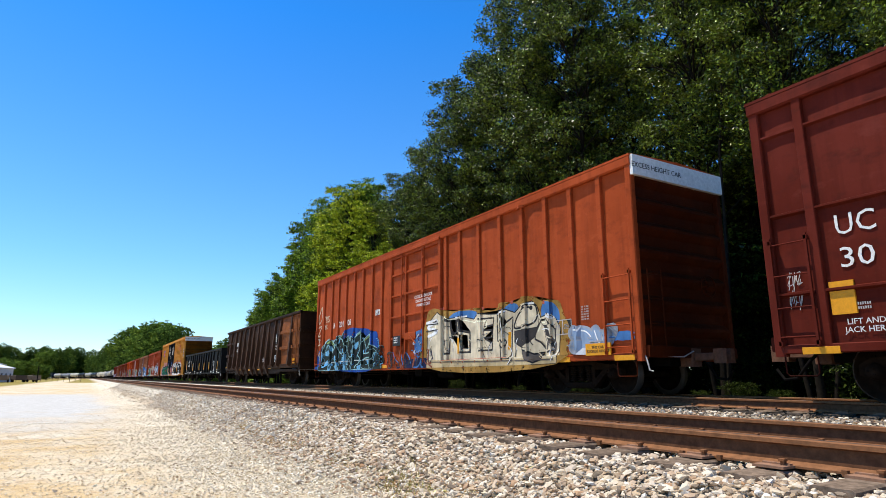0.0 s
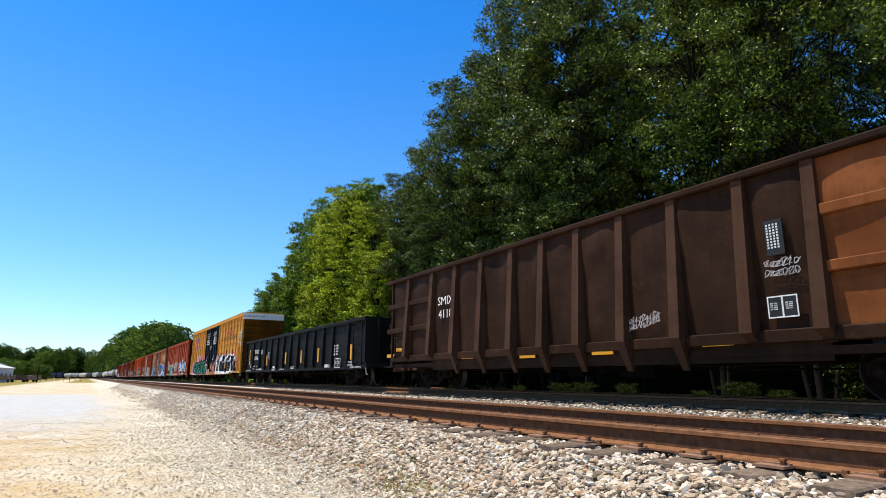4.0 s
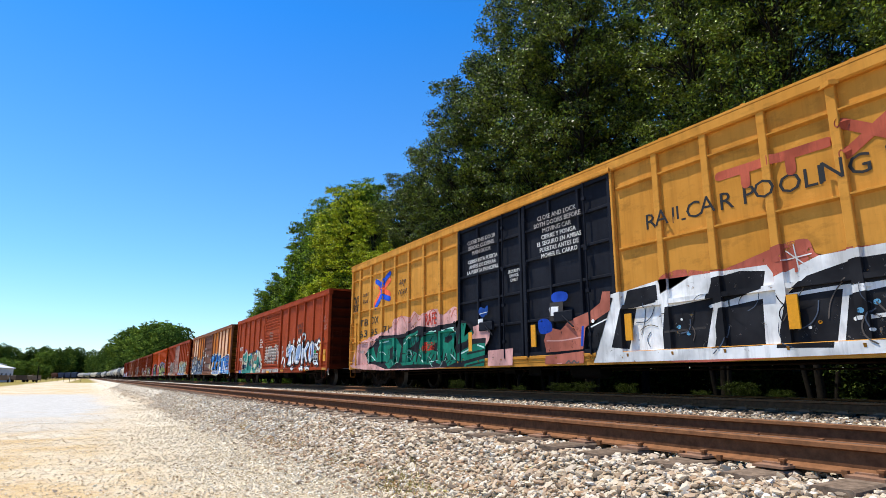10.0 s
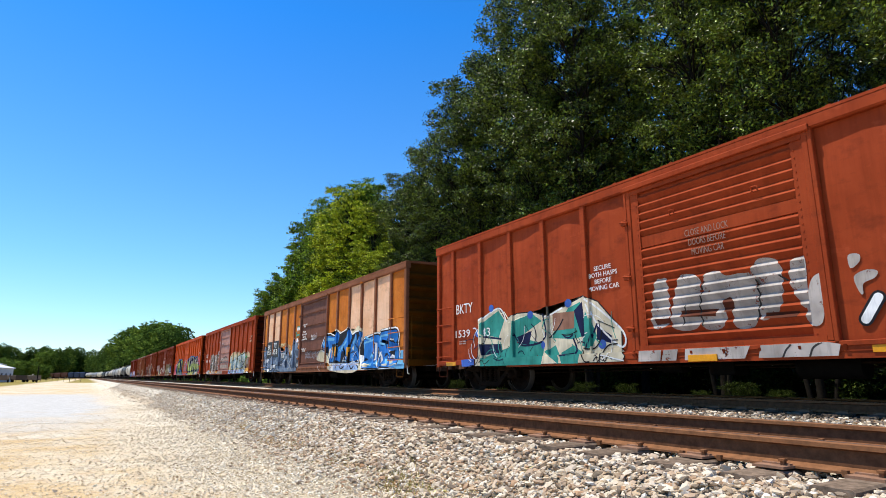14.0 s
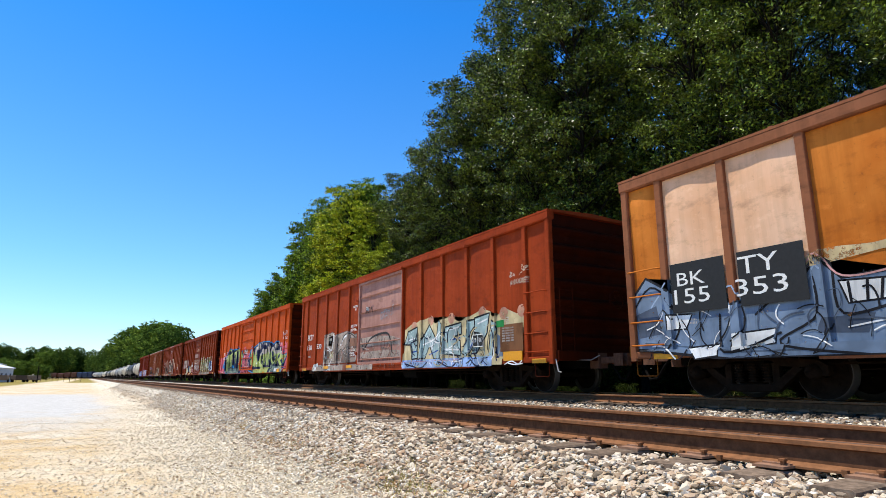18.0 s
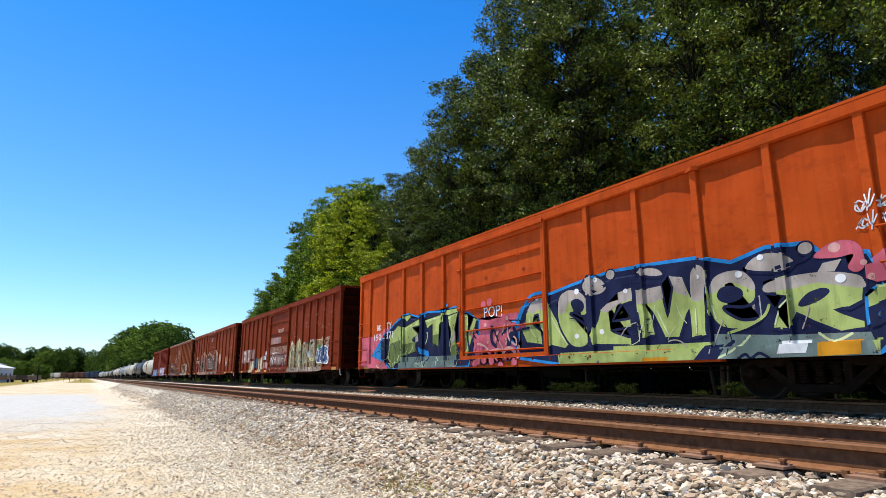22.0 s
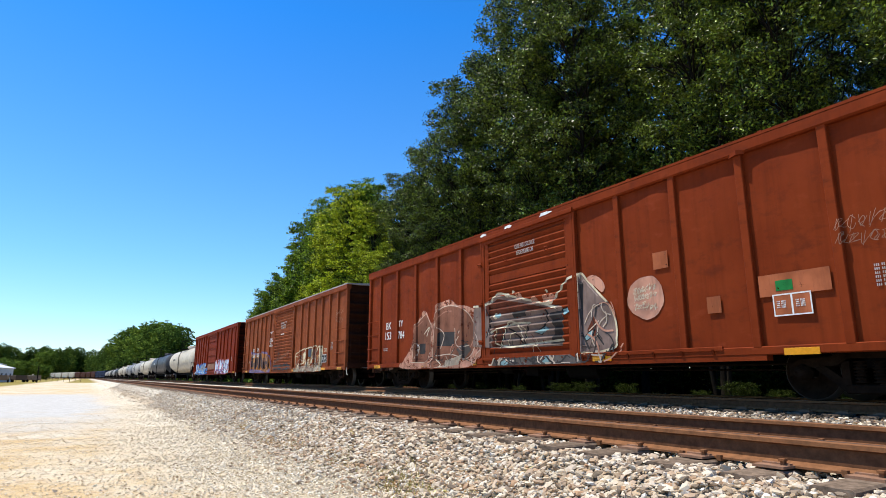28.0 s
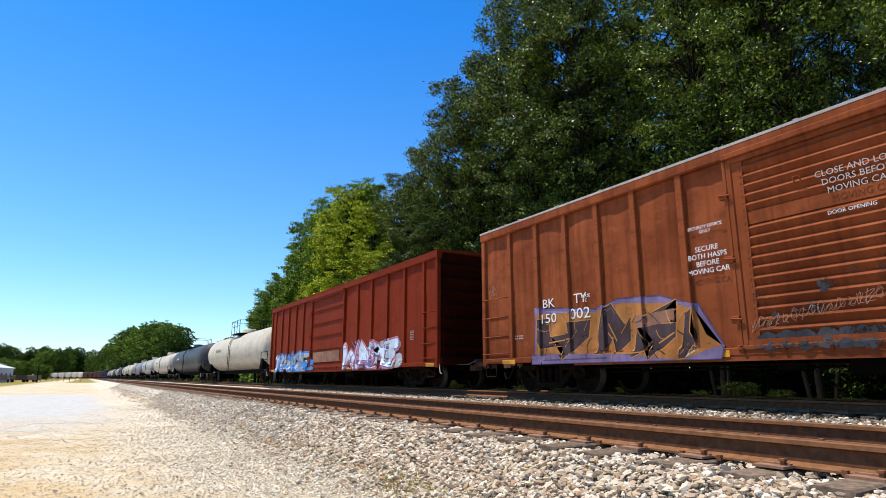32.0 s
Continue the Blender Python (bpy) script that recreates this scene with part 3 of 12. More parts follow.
    b.prism([(-0.16, -0.62), (0.1, -0.60), (0.15, -0.75), (0.13, -0.90), (0.03, -0.88), (0.02, -0.76), (-0.10, -0.78), (-0.17, -0.92), (-0.22, -0.86)], 2, 0.66, 0.95)
    g["coupler"] = b.data("coupler", [plain("rusty_coupler", (0.13, 0.06, 0.035), 0.85, 0, 9, 0.4)])
    b = Mesh()
    b.tube([(0.35, 0.05, 0.78), (0.36, -0.12, 0.62), (0.33, -0.35, 0.36), (0.26, -0.62, 0.34), (0.2, -0.78, 0.52)], 0.028, 7)
    b.tube([(0.35, 0.06, 0.9), (0.35, 0.05, 0.76)], 0.04, 7)
    g["brake_hose"] = b.data("brake_hose", [DARK])
    b = Mesh()
    b.tube([(-1.42, 0.05, 0.86), (-1.40, -0.06, 0.80), (-0.4, -0.10, 0.80), (-0.15, -0.16, 0.92)], 0.014, 6)
    b.tube([(-1.42, 0.05, 0.86), (-1.47, -0.05, 0.74), (-1.47, -0.10, 0.52), (-1.45, -0.18, 0.50)], 0.016, 6)
    g["cut_lever"] = b.data("cut_lever", [plain("pale_worn_lever", (0.4, 0.38, 0.36), 0.55, 0.2, 14, 0.3)])
    return g


GEAR = gear_meshes()
TURN = pose(0, 0, 0, 0, 0, 180)


def running_gear(car, half, inset=2.3, rolls=True, ends=True):
    for s in (-1, 1):
        tr = part("truck", GEAR["truck"], None, car, at=(0, s * (half - inset), 0))
        for q in (-1, 1):
            part("side_frame", GEAR["side_frame"], None, tr, at=Matrix.Translation((q * 1.02, 0, 0)) @ (TURN if q > 0 else Matrix.Identity(4)))
            for k in (-0.26, 0.0, 0.26):
                part("spring", GEAR["spring"], None, tr, at=(q * 1.02, k, 0))
            ws = part("wheelset", GEAR["wheelset"], None, tr, at=(0, q * BASE / 2, WR))
            if rolls:
                WHEELSETS.append(ws)
        if ends:
            m = Matrix.Translation((0, s * half, 0)) @ (Matrix.Identity(4) if s < 0 else TURN)
            for nm in ("coupler", "brake_hose", "cut_lever"):
                part(nm, GEAR[nm], None, car, at=m)


def underframe(car, half, zb):
    b = Mesh()
    b.box(-0.35, 0.35, -half + 0.3, half - 0.3, 0.62, 1.0)
    for k in range(9):
        y = -half + 3.9 + (2 * half - 7.8) * k / 8
        b.box(-1.3, 1.3, y - 0.06, y + 0.06, zb + 0.02, 1.0)
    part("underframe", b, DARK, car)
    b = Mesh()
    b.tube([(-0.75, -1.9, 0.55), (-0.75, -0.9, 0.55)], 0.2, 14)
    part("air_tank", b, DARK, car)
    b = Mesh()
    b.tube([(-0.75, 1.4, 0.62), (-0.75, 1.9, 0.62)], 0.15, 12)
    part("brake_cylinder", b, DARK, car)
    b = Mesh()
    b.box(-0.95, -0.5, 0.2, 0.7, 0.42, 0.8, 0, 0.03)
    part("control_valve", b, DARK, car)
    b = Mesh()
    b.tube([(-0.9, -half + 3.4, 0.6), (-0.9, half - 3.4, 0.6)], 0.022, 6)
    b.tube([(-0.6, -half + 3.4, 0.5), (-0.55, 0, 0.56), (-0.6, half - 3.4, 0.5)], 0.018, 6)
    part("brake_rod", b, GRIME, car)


def ribbed_sheet(y0, y1, z0, z1, x, n, deep, rise=0.45, mat=0, border=0.0, fall=0.25):
    """A sheet facing -x with n horizontal corrugations."""
    b = Mesh()
    prof = [(0.0, z0)]
    if border:
        prof.append((0.0, z0 + border))
    a, c = z0 + border, z1 - border
    p = (c - a) / n
    for k in range(n):
        z = a + k * p
        prof += [(0.0, z + p * 0.10), (deep, z + p * 0.10 + p * rise * 0.35), (deep, z + p * rise), (0.0, z + p * (rise + fall))]
    prof.append((0.0, z1))
    b.grid([[(x - d, y1, z) for d, z in prof], [(x - d, y0, z) for d, z in prof]], mat)
    b.box(x + 0.002, x + 0.05, y0, y1, z0, z1, mat)
    return b


def louvre_profile(z0, z1, below=11, above=5):
    """Depth by height of a louvred door."""
    a, c = z0 + 0.12, z1 - 0.14
    p = (c - a) / (below + above + 1.4)
    prof = [(0.0, z0), (0.0, a)]
    for k in range(below + above):
        z = a + p * k + (1.4 * p if k >= below else 0)
        if k == below:
            prof += [(0.0, z - 1.4 * p), (0.030, z - 1.36 * p), (0.034, z - 0.1 * p), (0.0, z)]
        prof += [(0.006, z + 0.04 * p), (0.066, z + 0.60 * p), (0.060, z + 0.66 * p), (0.0, z + 0.98 * p)]
    return prof + [(0.0, z1)]


def louvre_sheet(y0, y1, z0, z1, x):
    """A louvred door's sheet with flat riveted margins, facing -x."""
    b = Mesh()
    prof = louvre_profile(z0, z1)
    b.grid([[(x - d, y1 - 0.3, z) for d, z in prof], [(x - d, y0 + 0.3, z) for d, z in prof]], 0, False)
    for a, c in ((y0, y0 + 0.3), (y1 - 0.3, y1)):
        b.box(x - 0.055, x + 0.002, a, c, z0, z1)
        for k in range(26):
            z = z0 + 0.12 + (z1 - z0 - 0.24) * k / 25
            for y in (a + 0.05, c - 0.05):
                b.box(x - 0.063, x - 0.055, y - 0.012, y + 0.012, z - 0.012, z + 0.012)
    b.box(x + 0.002, x + 0.05, y0, y1, z0, z1)
    return b


def side_panel(y0, y1, z0, z1, x, rng, bulge, dent=0.012):
    b = Mesh()
    ny, nz = max(4, int((y1 - y0) / 0.16)), 16
    oy, oz = rng.uniform(0, 90), rng.uniform(0, 90)
    rows = []
    for i in range(nz + 1):
        v = i / nz
        row = []
        for j in range(ny + 1):
            u = j / ny
            k = math.sin(math.pi * u) ** 0.8 * math.sin(math.pi * v) ** 0.5
            d = bulge * k + dent * noise.noise((oy + u * 2.2, oz + v * 3.1, 0.3)) * min(1, 6 * k)
            z = z0 + (z1 - z0) * v
            d *= 0.3 + 0.7 * min(1, max(0, (z - 2.6) / 0.7))      # the sheets are stiffer low down
            row.append((x - d, y1 + (y0 - y1) * u, z))
        rows.append(row)
    b.grid(rows, 0, True)
    return b


def grab_ladder(name, car, y0, y1, zs, x, mat, rails=False, bow=0.08):
    if rails:
        for k, y in enumerate((y0, y1)):
            b = Mesh()
            b.box(x - 0.06, x - 0.02, y - 0.02, y + 0.02, zs[0] - 0.15, zs[-1] + 0.12)
            lad = part(name if k == 0 else "stile", b, mat, car if k == 0 else lad)
            if k == 0:
                top = lad
            lad = top
            for z in (zs[0] - 0.1, zs[-1] + 0.05):
                b = Mesh()
                b.box(x - 0.06, x + 0.05, y - 0.035, y + 0.035, z - 0.03, z + 0.03)
                part("bracket", b, mat, lad)
    for z in zs:
        r = Mesh()
        xr = x - (0.045 if rails else bow)
        if rails:
            r.tube([(xr, y0, z), (xr, y1, z)], 0.013, 6)
        else:
            r.tube([(x + 0.05, y0, z), (xr, y0, z), (xr, y1, z), (x + 0.05, y1, z)], 0.016, 6)
        part("rung" if rails else "grab_iron", r, mat, lad if rails else car)


def stirrup(car, y0, y1, z, x, mat):
    b = Mesh()
    b.tube([(x, y0, z + 0.05), (x, y0, z - 0.24), (x, y0 + 0.04, z - 0.28), (x, y1 - 0.04, z - 0.28), (x, y1, z - 0.24), (x, y1, z + 0.05)], 0.013, 6)
    part("step", b, mat, car)


def reflector(car, x, y, z, w, h, mat=None):
    b = Mesh()
    b.box(x - 0.004, x + 0.03, y - w / 2, y + w / 2, z - h / 2, z + h / 2, 0, 0.003)
    part("reflector", b, mat or YELLOW, car)


def placard(car, x, y, z, w, h, mat, rim=None, name="stencil_box"):
    """An outlined panel with two cells, or a filled patch."""
    b = Mesh()
    if rim:
        t = 0.022
        ys, zs = [-w / 2, -w / 2 + t, -0.015, 0.015, w / 2 - t, w / 2], [-h / 2, -h / 2 + t, h / 2 - t, h / 2]
        r = Mesh()
        for k in range(5):
            for q in range(3):
                if k % 2 == 0 or q != 1:
                    r.face([(x - 0.005, y + ys[k + 1], z + zs[q]), (x - 0.005, y + ys[k], z + zs[q]), (x - 0.005, y + ys[k], z + zs[q + 1]), (x - 0.005, y + ys[k + 1], z + zs[q + 1])][::-1])
        r.weld()
        b.box(x - 0.003, x, y - w / 2, y + w / 2, z - h / 2, z + h / 2)
        for c in (-1, 1):
            bars(car, x - 0.005, y + c * w * 0.25 + w * 0.15, z + h * 0.14, (3, 4), 0.02, w * 0.022, rim, lines=4, name="small_print")
        box = part(name, b, mat, car)
        part("rim", r, rim, box)
        return box
    b.box(x - 0.004, x, y - w / 2, y + w / 2, z - h / 2, z + h / 2)
    return part(name, b, mat, car)


CARS = []


def place_car(name, y_lead, y_trail, label, category="freight car"):
    """A car between two places of the track at the clip's start."""
    mid = (y_lead + y_trail) / 2
    car = thing(name, (TRAIN_X, mid, 0), label=label, category=category, group="cars of the freight train")
    car["ends"] = ((y_lead - y_trail) / 2 + 0.03, (y_trail - y_lead) / 2 - 0.03)
    CARS.append((car, mid))
    return car, (y_trail - y_lead) / 2, mid


PX, RX = HALF - 0.085, HALF     # depth of the sheets and of the ribs


def boxcar(y_lead, y_trail, zt, color, label, door, door_style, bays=(6, 6), narrow=0.6, seed=1, door_mat=None, bay_mats=None, zb=0.68, roof=None,
           rails=False, cross=(), key=None, end_mat=None, worn=0.35, fade=None, white_end=False, rib_mat=None, flat=False, ribs_at=None):
    car, half, mid = place_car("boxcar", y_lead, y_trail, label, "boxcar")
    rng = random.Random(seed)
    key = key or "boxcar_paint_%d" % seed
    dim = lambda c: c and tuple(w * q for w, q in zip((0.82, 0.63, 0.46), c))
    mat = color if not isinstance(color, tuple) else paint(key, dim(color), worn, fade=dim(fade))
    door_mat = door_mat or mat
    base = color if isinstance(color, tuple) else (0.58, 0.26, 0.028)
    # end paint is darkened, the shade on the ends put into its colour
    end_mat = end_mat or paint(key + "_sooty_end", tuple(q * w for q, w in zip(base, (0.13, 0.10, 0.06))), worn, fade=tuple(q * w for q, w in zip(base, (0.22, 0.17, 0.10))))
    d0, d1 = door[0] - mid, door[1] - mid            # door's leading and trailing edge
    zs, zc = zb + 0.20, zt - 0.24                     # foot and head of the sheets
    # ribs: leading bays, then trailing bays
    def edges(a, b, n, end_first):
        w = [1.0] * n
        w[0 if end_first else -1] = narrow
        t = sum(w)
        out, y = [a], a
        for q in w:
            y += (b - a) * q / t
            out.append(y)
        return out
    lead = edges(-half + 0.1, d0 - 0.07, bays[0], True)
    trail = edges(d1 + 0.07, half - 0.1, bays[1], False)
    if ribs_at:
        lead = [lead[0]] + [y - mid for y in ribs_at[0]] + [lead[-1]]
        trail = [trail[0]] + [y - mid for y in ribs_at[1]] + [trail[-1]]
    ribs = lead[1:-1] + trail[1:-1]
    body = Mesh()
    body.box(-PX + 0.06, PX - 0.06, -half + 0.2, half - 0.2, 0.95, zt - 0.2)
    part("body", body, mat, car)
    n = 0
    for e in (lead, trail):
        for a, b in zip(e, e[1:]):
            pm = (bay_mats or {}).get(n, mat)
            part("side_panel", side_panel(a, b, zs, zc, -PX, rng, 0.006 if flat else 0.024, 0.014 if flat else 0.042), pm, car)
            n += 1
    far = Mesh()
    far.box(PX - 0.05, PX, -half + 0.05, half - 0.05, zs, zc)
    for y in ribs:
        far.box(PX, RX, y - 0.07, y + 0.07, zs, zc)
    part("far_side", far, mat, car)
    rb = Mesh()
    rb.box(-RX, -PX + 0.02, -0.075, 0.075, zs - 0.02, zc, 0, 0.012)
    rb = rb.data("rib", [rib_mat or mat])
    for y in ribs:
        part("rib", rb, None, car, at=(0, y, 0))
    for s in (-1, 1):
        for q in (-1, 1):
            c = Mesh()
            c.box(min(q * (RX + 0.004), q * (RX - 0.14)), max(q * (RX + 0.004), q * (RX - 0.14)), s * half - (0.17 if s > 0 else 0), s * half + (0.17 if s < 0 else 0), zb + 0.02, zt - 0.05, 0, 0.02)
            # far posts share the shade-darkened end paint
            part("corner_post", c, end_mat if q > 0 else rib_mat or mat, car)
        w = Mesh()
        prof, nz = [], 7
        p = (zt - 0.35 - 1.0) / nz
        for k in range(nz):
            z = 1.0 + k * p
            prof += [(0.0, z), (0.0, z + 0.40 * p), (0.06, z + 0.50 * p), (0.12, z + 0.66 * p), (0.12, z + 0.78 * p), (0.05, z + 0.92 * p)]
        prof += [(0.0, zt - 0.35), (0.0, zt - 0.02)]
        rows = [[(-RX + 0.14, s * (half - 0.13 + d), z) for d, z in prof], [(RX - 0.14, s * (half - 0.13 + d), z) for d, z in prof]]
        w.grid(rows if s > 0 else rows[::-1], 0, False)
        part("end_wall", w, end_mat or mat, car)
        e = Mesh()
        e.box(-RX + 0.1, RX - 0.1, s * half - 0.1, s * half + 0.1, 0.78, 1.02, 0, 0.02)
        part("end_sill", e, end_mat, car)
        if white_end and s < 0:
            e = Mesh()
            e.box(-RX + 0.01, RX - 0.01, -half - 0.075, -half + 0.02, zt - 0.48, zt - 0.03)
            part("white_end_band", e, WHITE, car)
            word("EXCESS HEIGHT CAR", car, -0.75, -half - 0.078, zt - 0.26, 0.17, BLACKP, face=FRONT)
    for q in (-1, 1):
        c = Mesh()
        c.box(min(q * (RX + 0.025), q * (PX - 0.1)), max(q * (RX + 0.025), q * (PX - 0.1)), -half - 0.005, half + 0.005, zc - 0.02, zt - 0.03, 0, 0.03)
        part("top_chord", c, rib_mat or mat, car)
        c = Mesh()
        c.box(min(q * RX, q * (PX - 0.1)), max(q * RX, q * (PX - 0.1)), -half + 0.02, half - 0.02, zb + 0.06, zs, 0, 0.015)
        c.box(min(q * (RX - 0.01), q * (PX - 0.1)), max(q * (RX - 0.01), q * (PX - 0.1)), -half + 3.7, half - 3.7, zb - 0.03, zb + 0.07)
        part("side_sill", c, rib_mat or mat, car)
    r = Mesh()
    r.prism([(-RX - 0.03, zt - 0.05), (RX + 0.03, zt - 0.05), (RX + 0.03, zt), (0, zt + 0.07), (-RX - 0.03, zt)], 1, -half - 0.02, half + 0.02)
    for k in range(14):
        y = -half + 0.4 + (2 * half - 0.8) * k / 13
        r.prism([(-RX, zt), (RX, zt), (RX, zt + 0.03), (0, zt + 0.11), (-RX, zt + 0.03)], 1, y - 0.04, y + 0.04)
    part("roof", r, roof or rib_mat or mat, car)
    # door on the camera's side; the far one is part of the far side
    dz0, dz1 = zb + 0.24, zc - 0.05
    doors = [(d0, d1)] if door_style != "double" else [(d0, (d0 + d1) / 2 - 0.02), ((d0 + d1) / 2 + 0.02, d1)]
    for a, b in doors:
        if door_style == "louvre":
            sh = louvre_sheet(a, b, dz0, dz1, -PX - 0.02)
        elif door_style == "panels":
            sh = ribbed_sheet(a, b, dz0, dz1, -PX - 0.015, 5, 0.055, 0.16, 0, 0.08, 0.03)
        else:
            sh = Mesh()
            sh.box(-PX - 0.01, -PX + 0.05, a, b, dz0, dz1)
        dr = part("door", sh, door_mat, car)
        f = Mesh()
        for y in (a + 0.05, b - 0.05):
            f.box(-RX - 0.015, -PX, y - 0.05, y + 0.05, dz0, dz1, 0, 0.012)
        for z in (dz0 + 0.03, dz1 - 0.04):
            f.box(-RX - 0.012, -PX, a + 0.1, b - 0.1, z - 0.05, z + 0.05)
        part("door_frame", f, door_mat, dr)
        if door_style in ("plug", "double"):
            g = Mesh()
            w = b - a
            for k in (0.33, 0.66):
                g.box(-RX - 0.01, -PX, a + w * k - 0.04, a + w * k + 0.04, dz0, dz1, 0, 0.01)
            for v in (0.22, 0.42, 0.62, 0.82):
                z = dz0 + (dz1 - dz0) * v
                g.box(-RX + 0.01, -PX, a + 0.1, b - 0.1, z - 0.035, z + 0.035, 0, 0.01)
            part("door_stiffener", g, door_mat, dr)
            for k in ((0.25, 0.95) if door_style == "double" else (0.28, 0.72)):
                t = Mesh()
                t.tube([(-RX - 0.04, a + w * k, dz0 - 0.05), (-RX - 0.04, a + w * k, dz1 + 0.05)], 0.022, 8)
                for v in (0.1, 0.35, 0.6, 0.9):
                    z = dz0 + (dz1 - dz0) * v
                    t.box(-RX - 0.07, -RX, a + w * k - 0.05, a + w * k + 0.05, z - 0.04, z + 0.04)
                part("lock_rod", t, door_mat, dr)
            t = Mesh()
            t.box(-RX - 0.06, -RX + 0.02, a + w * 0.42, a + w * 0.62, dz0 + 0.75, dz0 + 1.0, 0, 0.02)
            t.tube([(-RX - 0.08, a + w * 0.52, dz0 + 0.88), (-RX - 0.09, a + w * 0.40, dz0 + 0.6)], 0.02, 6)
            part("door_latch", t, door_mat, dr)
        else:
            for v in (0.13, 0.45, 0.80):
                t = Mesh()
                z = dz0 + (dz1 - dz0) * v
                t.box(-RX - 0.06, -RX + 0.02, b + 0.0, b + 0.14, z - 0.06, z + 0.06, 0, 0.01)
                t.tube([(-RX - 0.05, b - 0.05, z), (-RX - 0.07, b + 0.16, z + 0.02)], 0.018, 6)
                part("door_latch", t, rib_mat or mat, dr)
            for k in (0.25, 0.7):
                t = Mesh()
                y, z = a + (b - a) * k, dz0 + (dz1 - dz0) * 0.77
                t.tube([(-RX - 0.01, y - 0.05, z), (-RX - 0.05, y - 0.05, z + 0.10), (-RX - 0.05, y + 0.05, z + 0.10), (-RX - 0.01, y + 0.05, z)], 0.014, 6)
                part("door_grip", t, door_mat, dr)
    t = Mesh()
    t.box(-RX - 0.02, -RX + 0.02, d0 - (d1 - d0) * 0.95, d1 + 0.1, dz0 - 0.09, dz0 - 0.01, 0, 0.01)
    part("door_track", t, rib_mat or mat, car)
    br = Mesh()
    br.prism([(-RX - 0.045, dz0 - 0.06), (-RX, dz0 - 0.06), (-RX, zb + 0.09), (-RX - 0.015, zb + 0.09)], 1, -0.02, 0.02)
    br = br.data("track_bracket", [rib_mat or mat])
    for k in range(12):
        part("track_bracket", br, None, car, at=(0, d0 - (d1 - d0) * 0.9 + ((d1 - d0) * 1.9) * k / 11, 0))
    t = Mesh()
    t.box(-RX - 0.07, -PX, d0 - 0.05, d1 + 0.05, zc - 0.05, zc + 0.06, 0, 0.015)
    part("door_rail", t, rib_mat or mat, car)
    t = Mesh()
    t.prism([(-RX - 0.09, lead[max(1, bays[0] // 2)] - 0.05), (-RX, lead[max(1, bays[0] // 2)] - 0.16), (-RX, lead[max(1, bays[0] // 2)] + 0.16)], 2, zc - 0.05, zc + 0.03)
    part("door_stop", t, mat, car)
    for y in (d0 - 0.035, d1 + 0.035):
        t = Mesh()
        t.box(-RX - 0.02, -PX, y - 0.035, y + 0.035, zs, zc, 0, 0.01)
        part("door_post", t, rib_mat or mat, car)
    # stiffening bars across the bays
    for v in cross:
        z = zs + (zc - zs) * v
        for e in (lead, trail):
            for a, b in zip(e, e[1:]):
                t = Mesh()
                t.prism([(-PX + 0.01, z - 0.045), (-RX + 0.012, z - 0.01), (-RX + 0.012, z + 0.02), (-PX + 0.01, z + 0.045)], 1, a + 0.075, b - 0.075)
                part("cross_bar", t, mat, car)
    for s, e in ((-1, lead), (1, trail)):
        a, b = (e[0], e[1]) if s < 0 else (e[-2], e[-1])
        grab_ladder("ladder", car, a + 0.1, b - 0.04, [1.0, 1.46, 1.98, 2.5], -RX, mat, rails)
        stirrup(car, min(a + 0.08, b - 0.55) if s < 0 else b - 0.55, (a + 0.6) if s < 0 else b - 0.05, zb, -RX + 0.02, end_mat)
        t = Mesh()
        for z in (1.0, 1.46, 1.98, 2.5):
            t.tube([(-RX + 0.2, s * (half + 0.09), z), (-RX + 0.62, s * (half + 0.09), z)], 0.012, 6)
        t.tube([(-RX + 0.2, s * (half + 0.09), 0.9), (-RX + 0.2, s * (half + 0.09), 2.6)], 0.014, 6)
        t.tube([(-RX + 0.62, s * (half + 0.09), 0.9), (-RX + 0.62, s * (half + 0.09), 2.6)], 0.014, 6)
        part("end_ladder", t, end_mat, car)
    t = Mesh()
    t.lathe([(-0.012, 0.23), (0.0, 0.26), (0.02, 0.25), (0.012, 0.225), (-0.012, 0.23)], 1, 20, 0, (0.55, -half - 0.16, 2.35), caps=False)
    for k in range(3):
        an = 2.1 * k
        t.tube([(0.55, -half - 0.15, 2.35), (0.55 + 0.24 * math.cos(an), -half - 0.15, 2.35 + 0.24 * math.sin(an))], 0.012, 5)
    t.tube([(0.55, -half, 2.35), (0.55, -half - 0.16, 2.35)], 0.03, 8)
    part("brake_wheel", t, end_mat, car)
    underframe(car, half, zb)
    running_gear(car, half)
    rs = sorted(ribs)

    def depth(y):
        if d0 - 0.1 < y < d1 + 0.1:
            return {"panels": PX + 0.068, "louvre": PX + 0.086}.get(door_style, RX + 0.02)
        return RX + 0.001 if any(abs(y - r) < 0.085 for r in rs) else PX + (0.010 if flat else 0.016)
    cuts = [d0 - 0.022, d0 - 0.018, d1 + 0.018, d1 + 0.022, d0 + 0.298, d0 + 0.302, d1 - 0.302, d1 - 0.298] + [r + s + e for r in rs for s in (-0.085, 0.085) for e in (-0.002, 0.002)] + [d + e for d in (d0 - 0.1, d1 + 0.1) for e in (-0.002, 0.002)]
    slats = [(PX + 0.021 + q, z) for q, z in louvre_profile(dz0, dz1)] if door_style == "louvre" else []
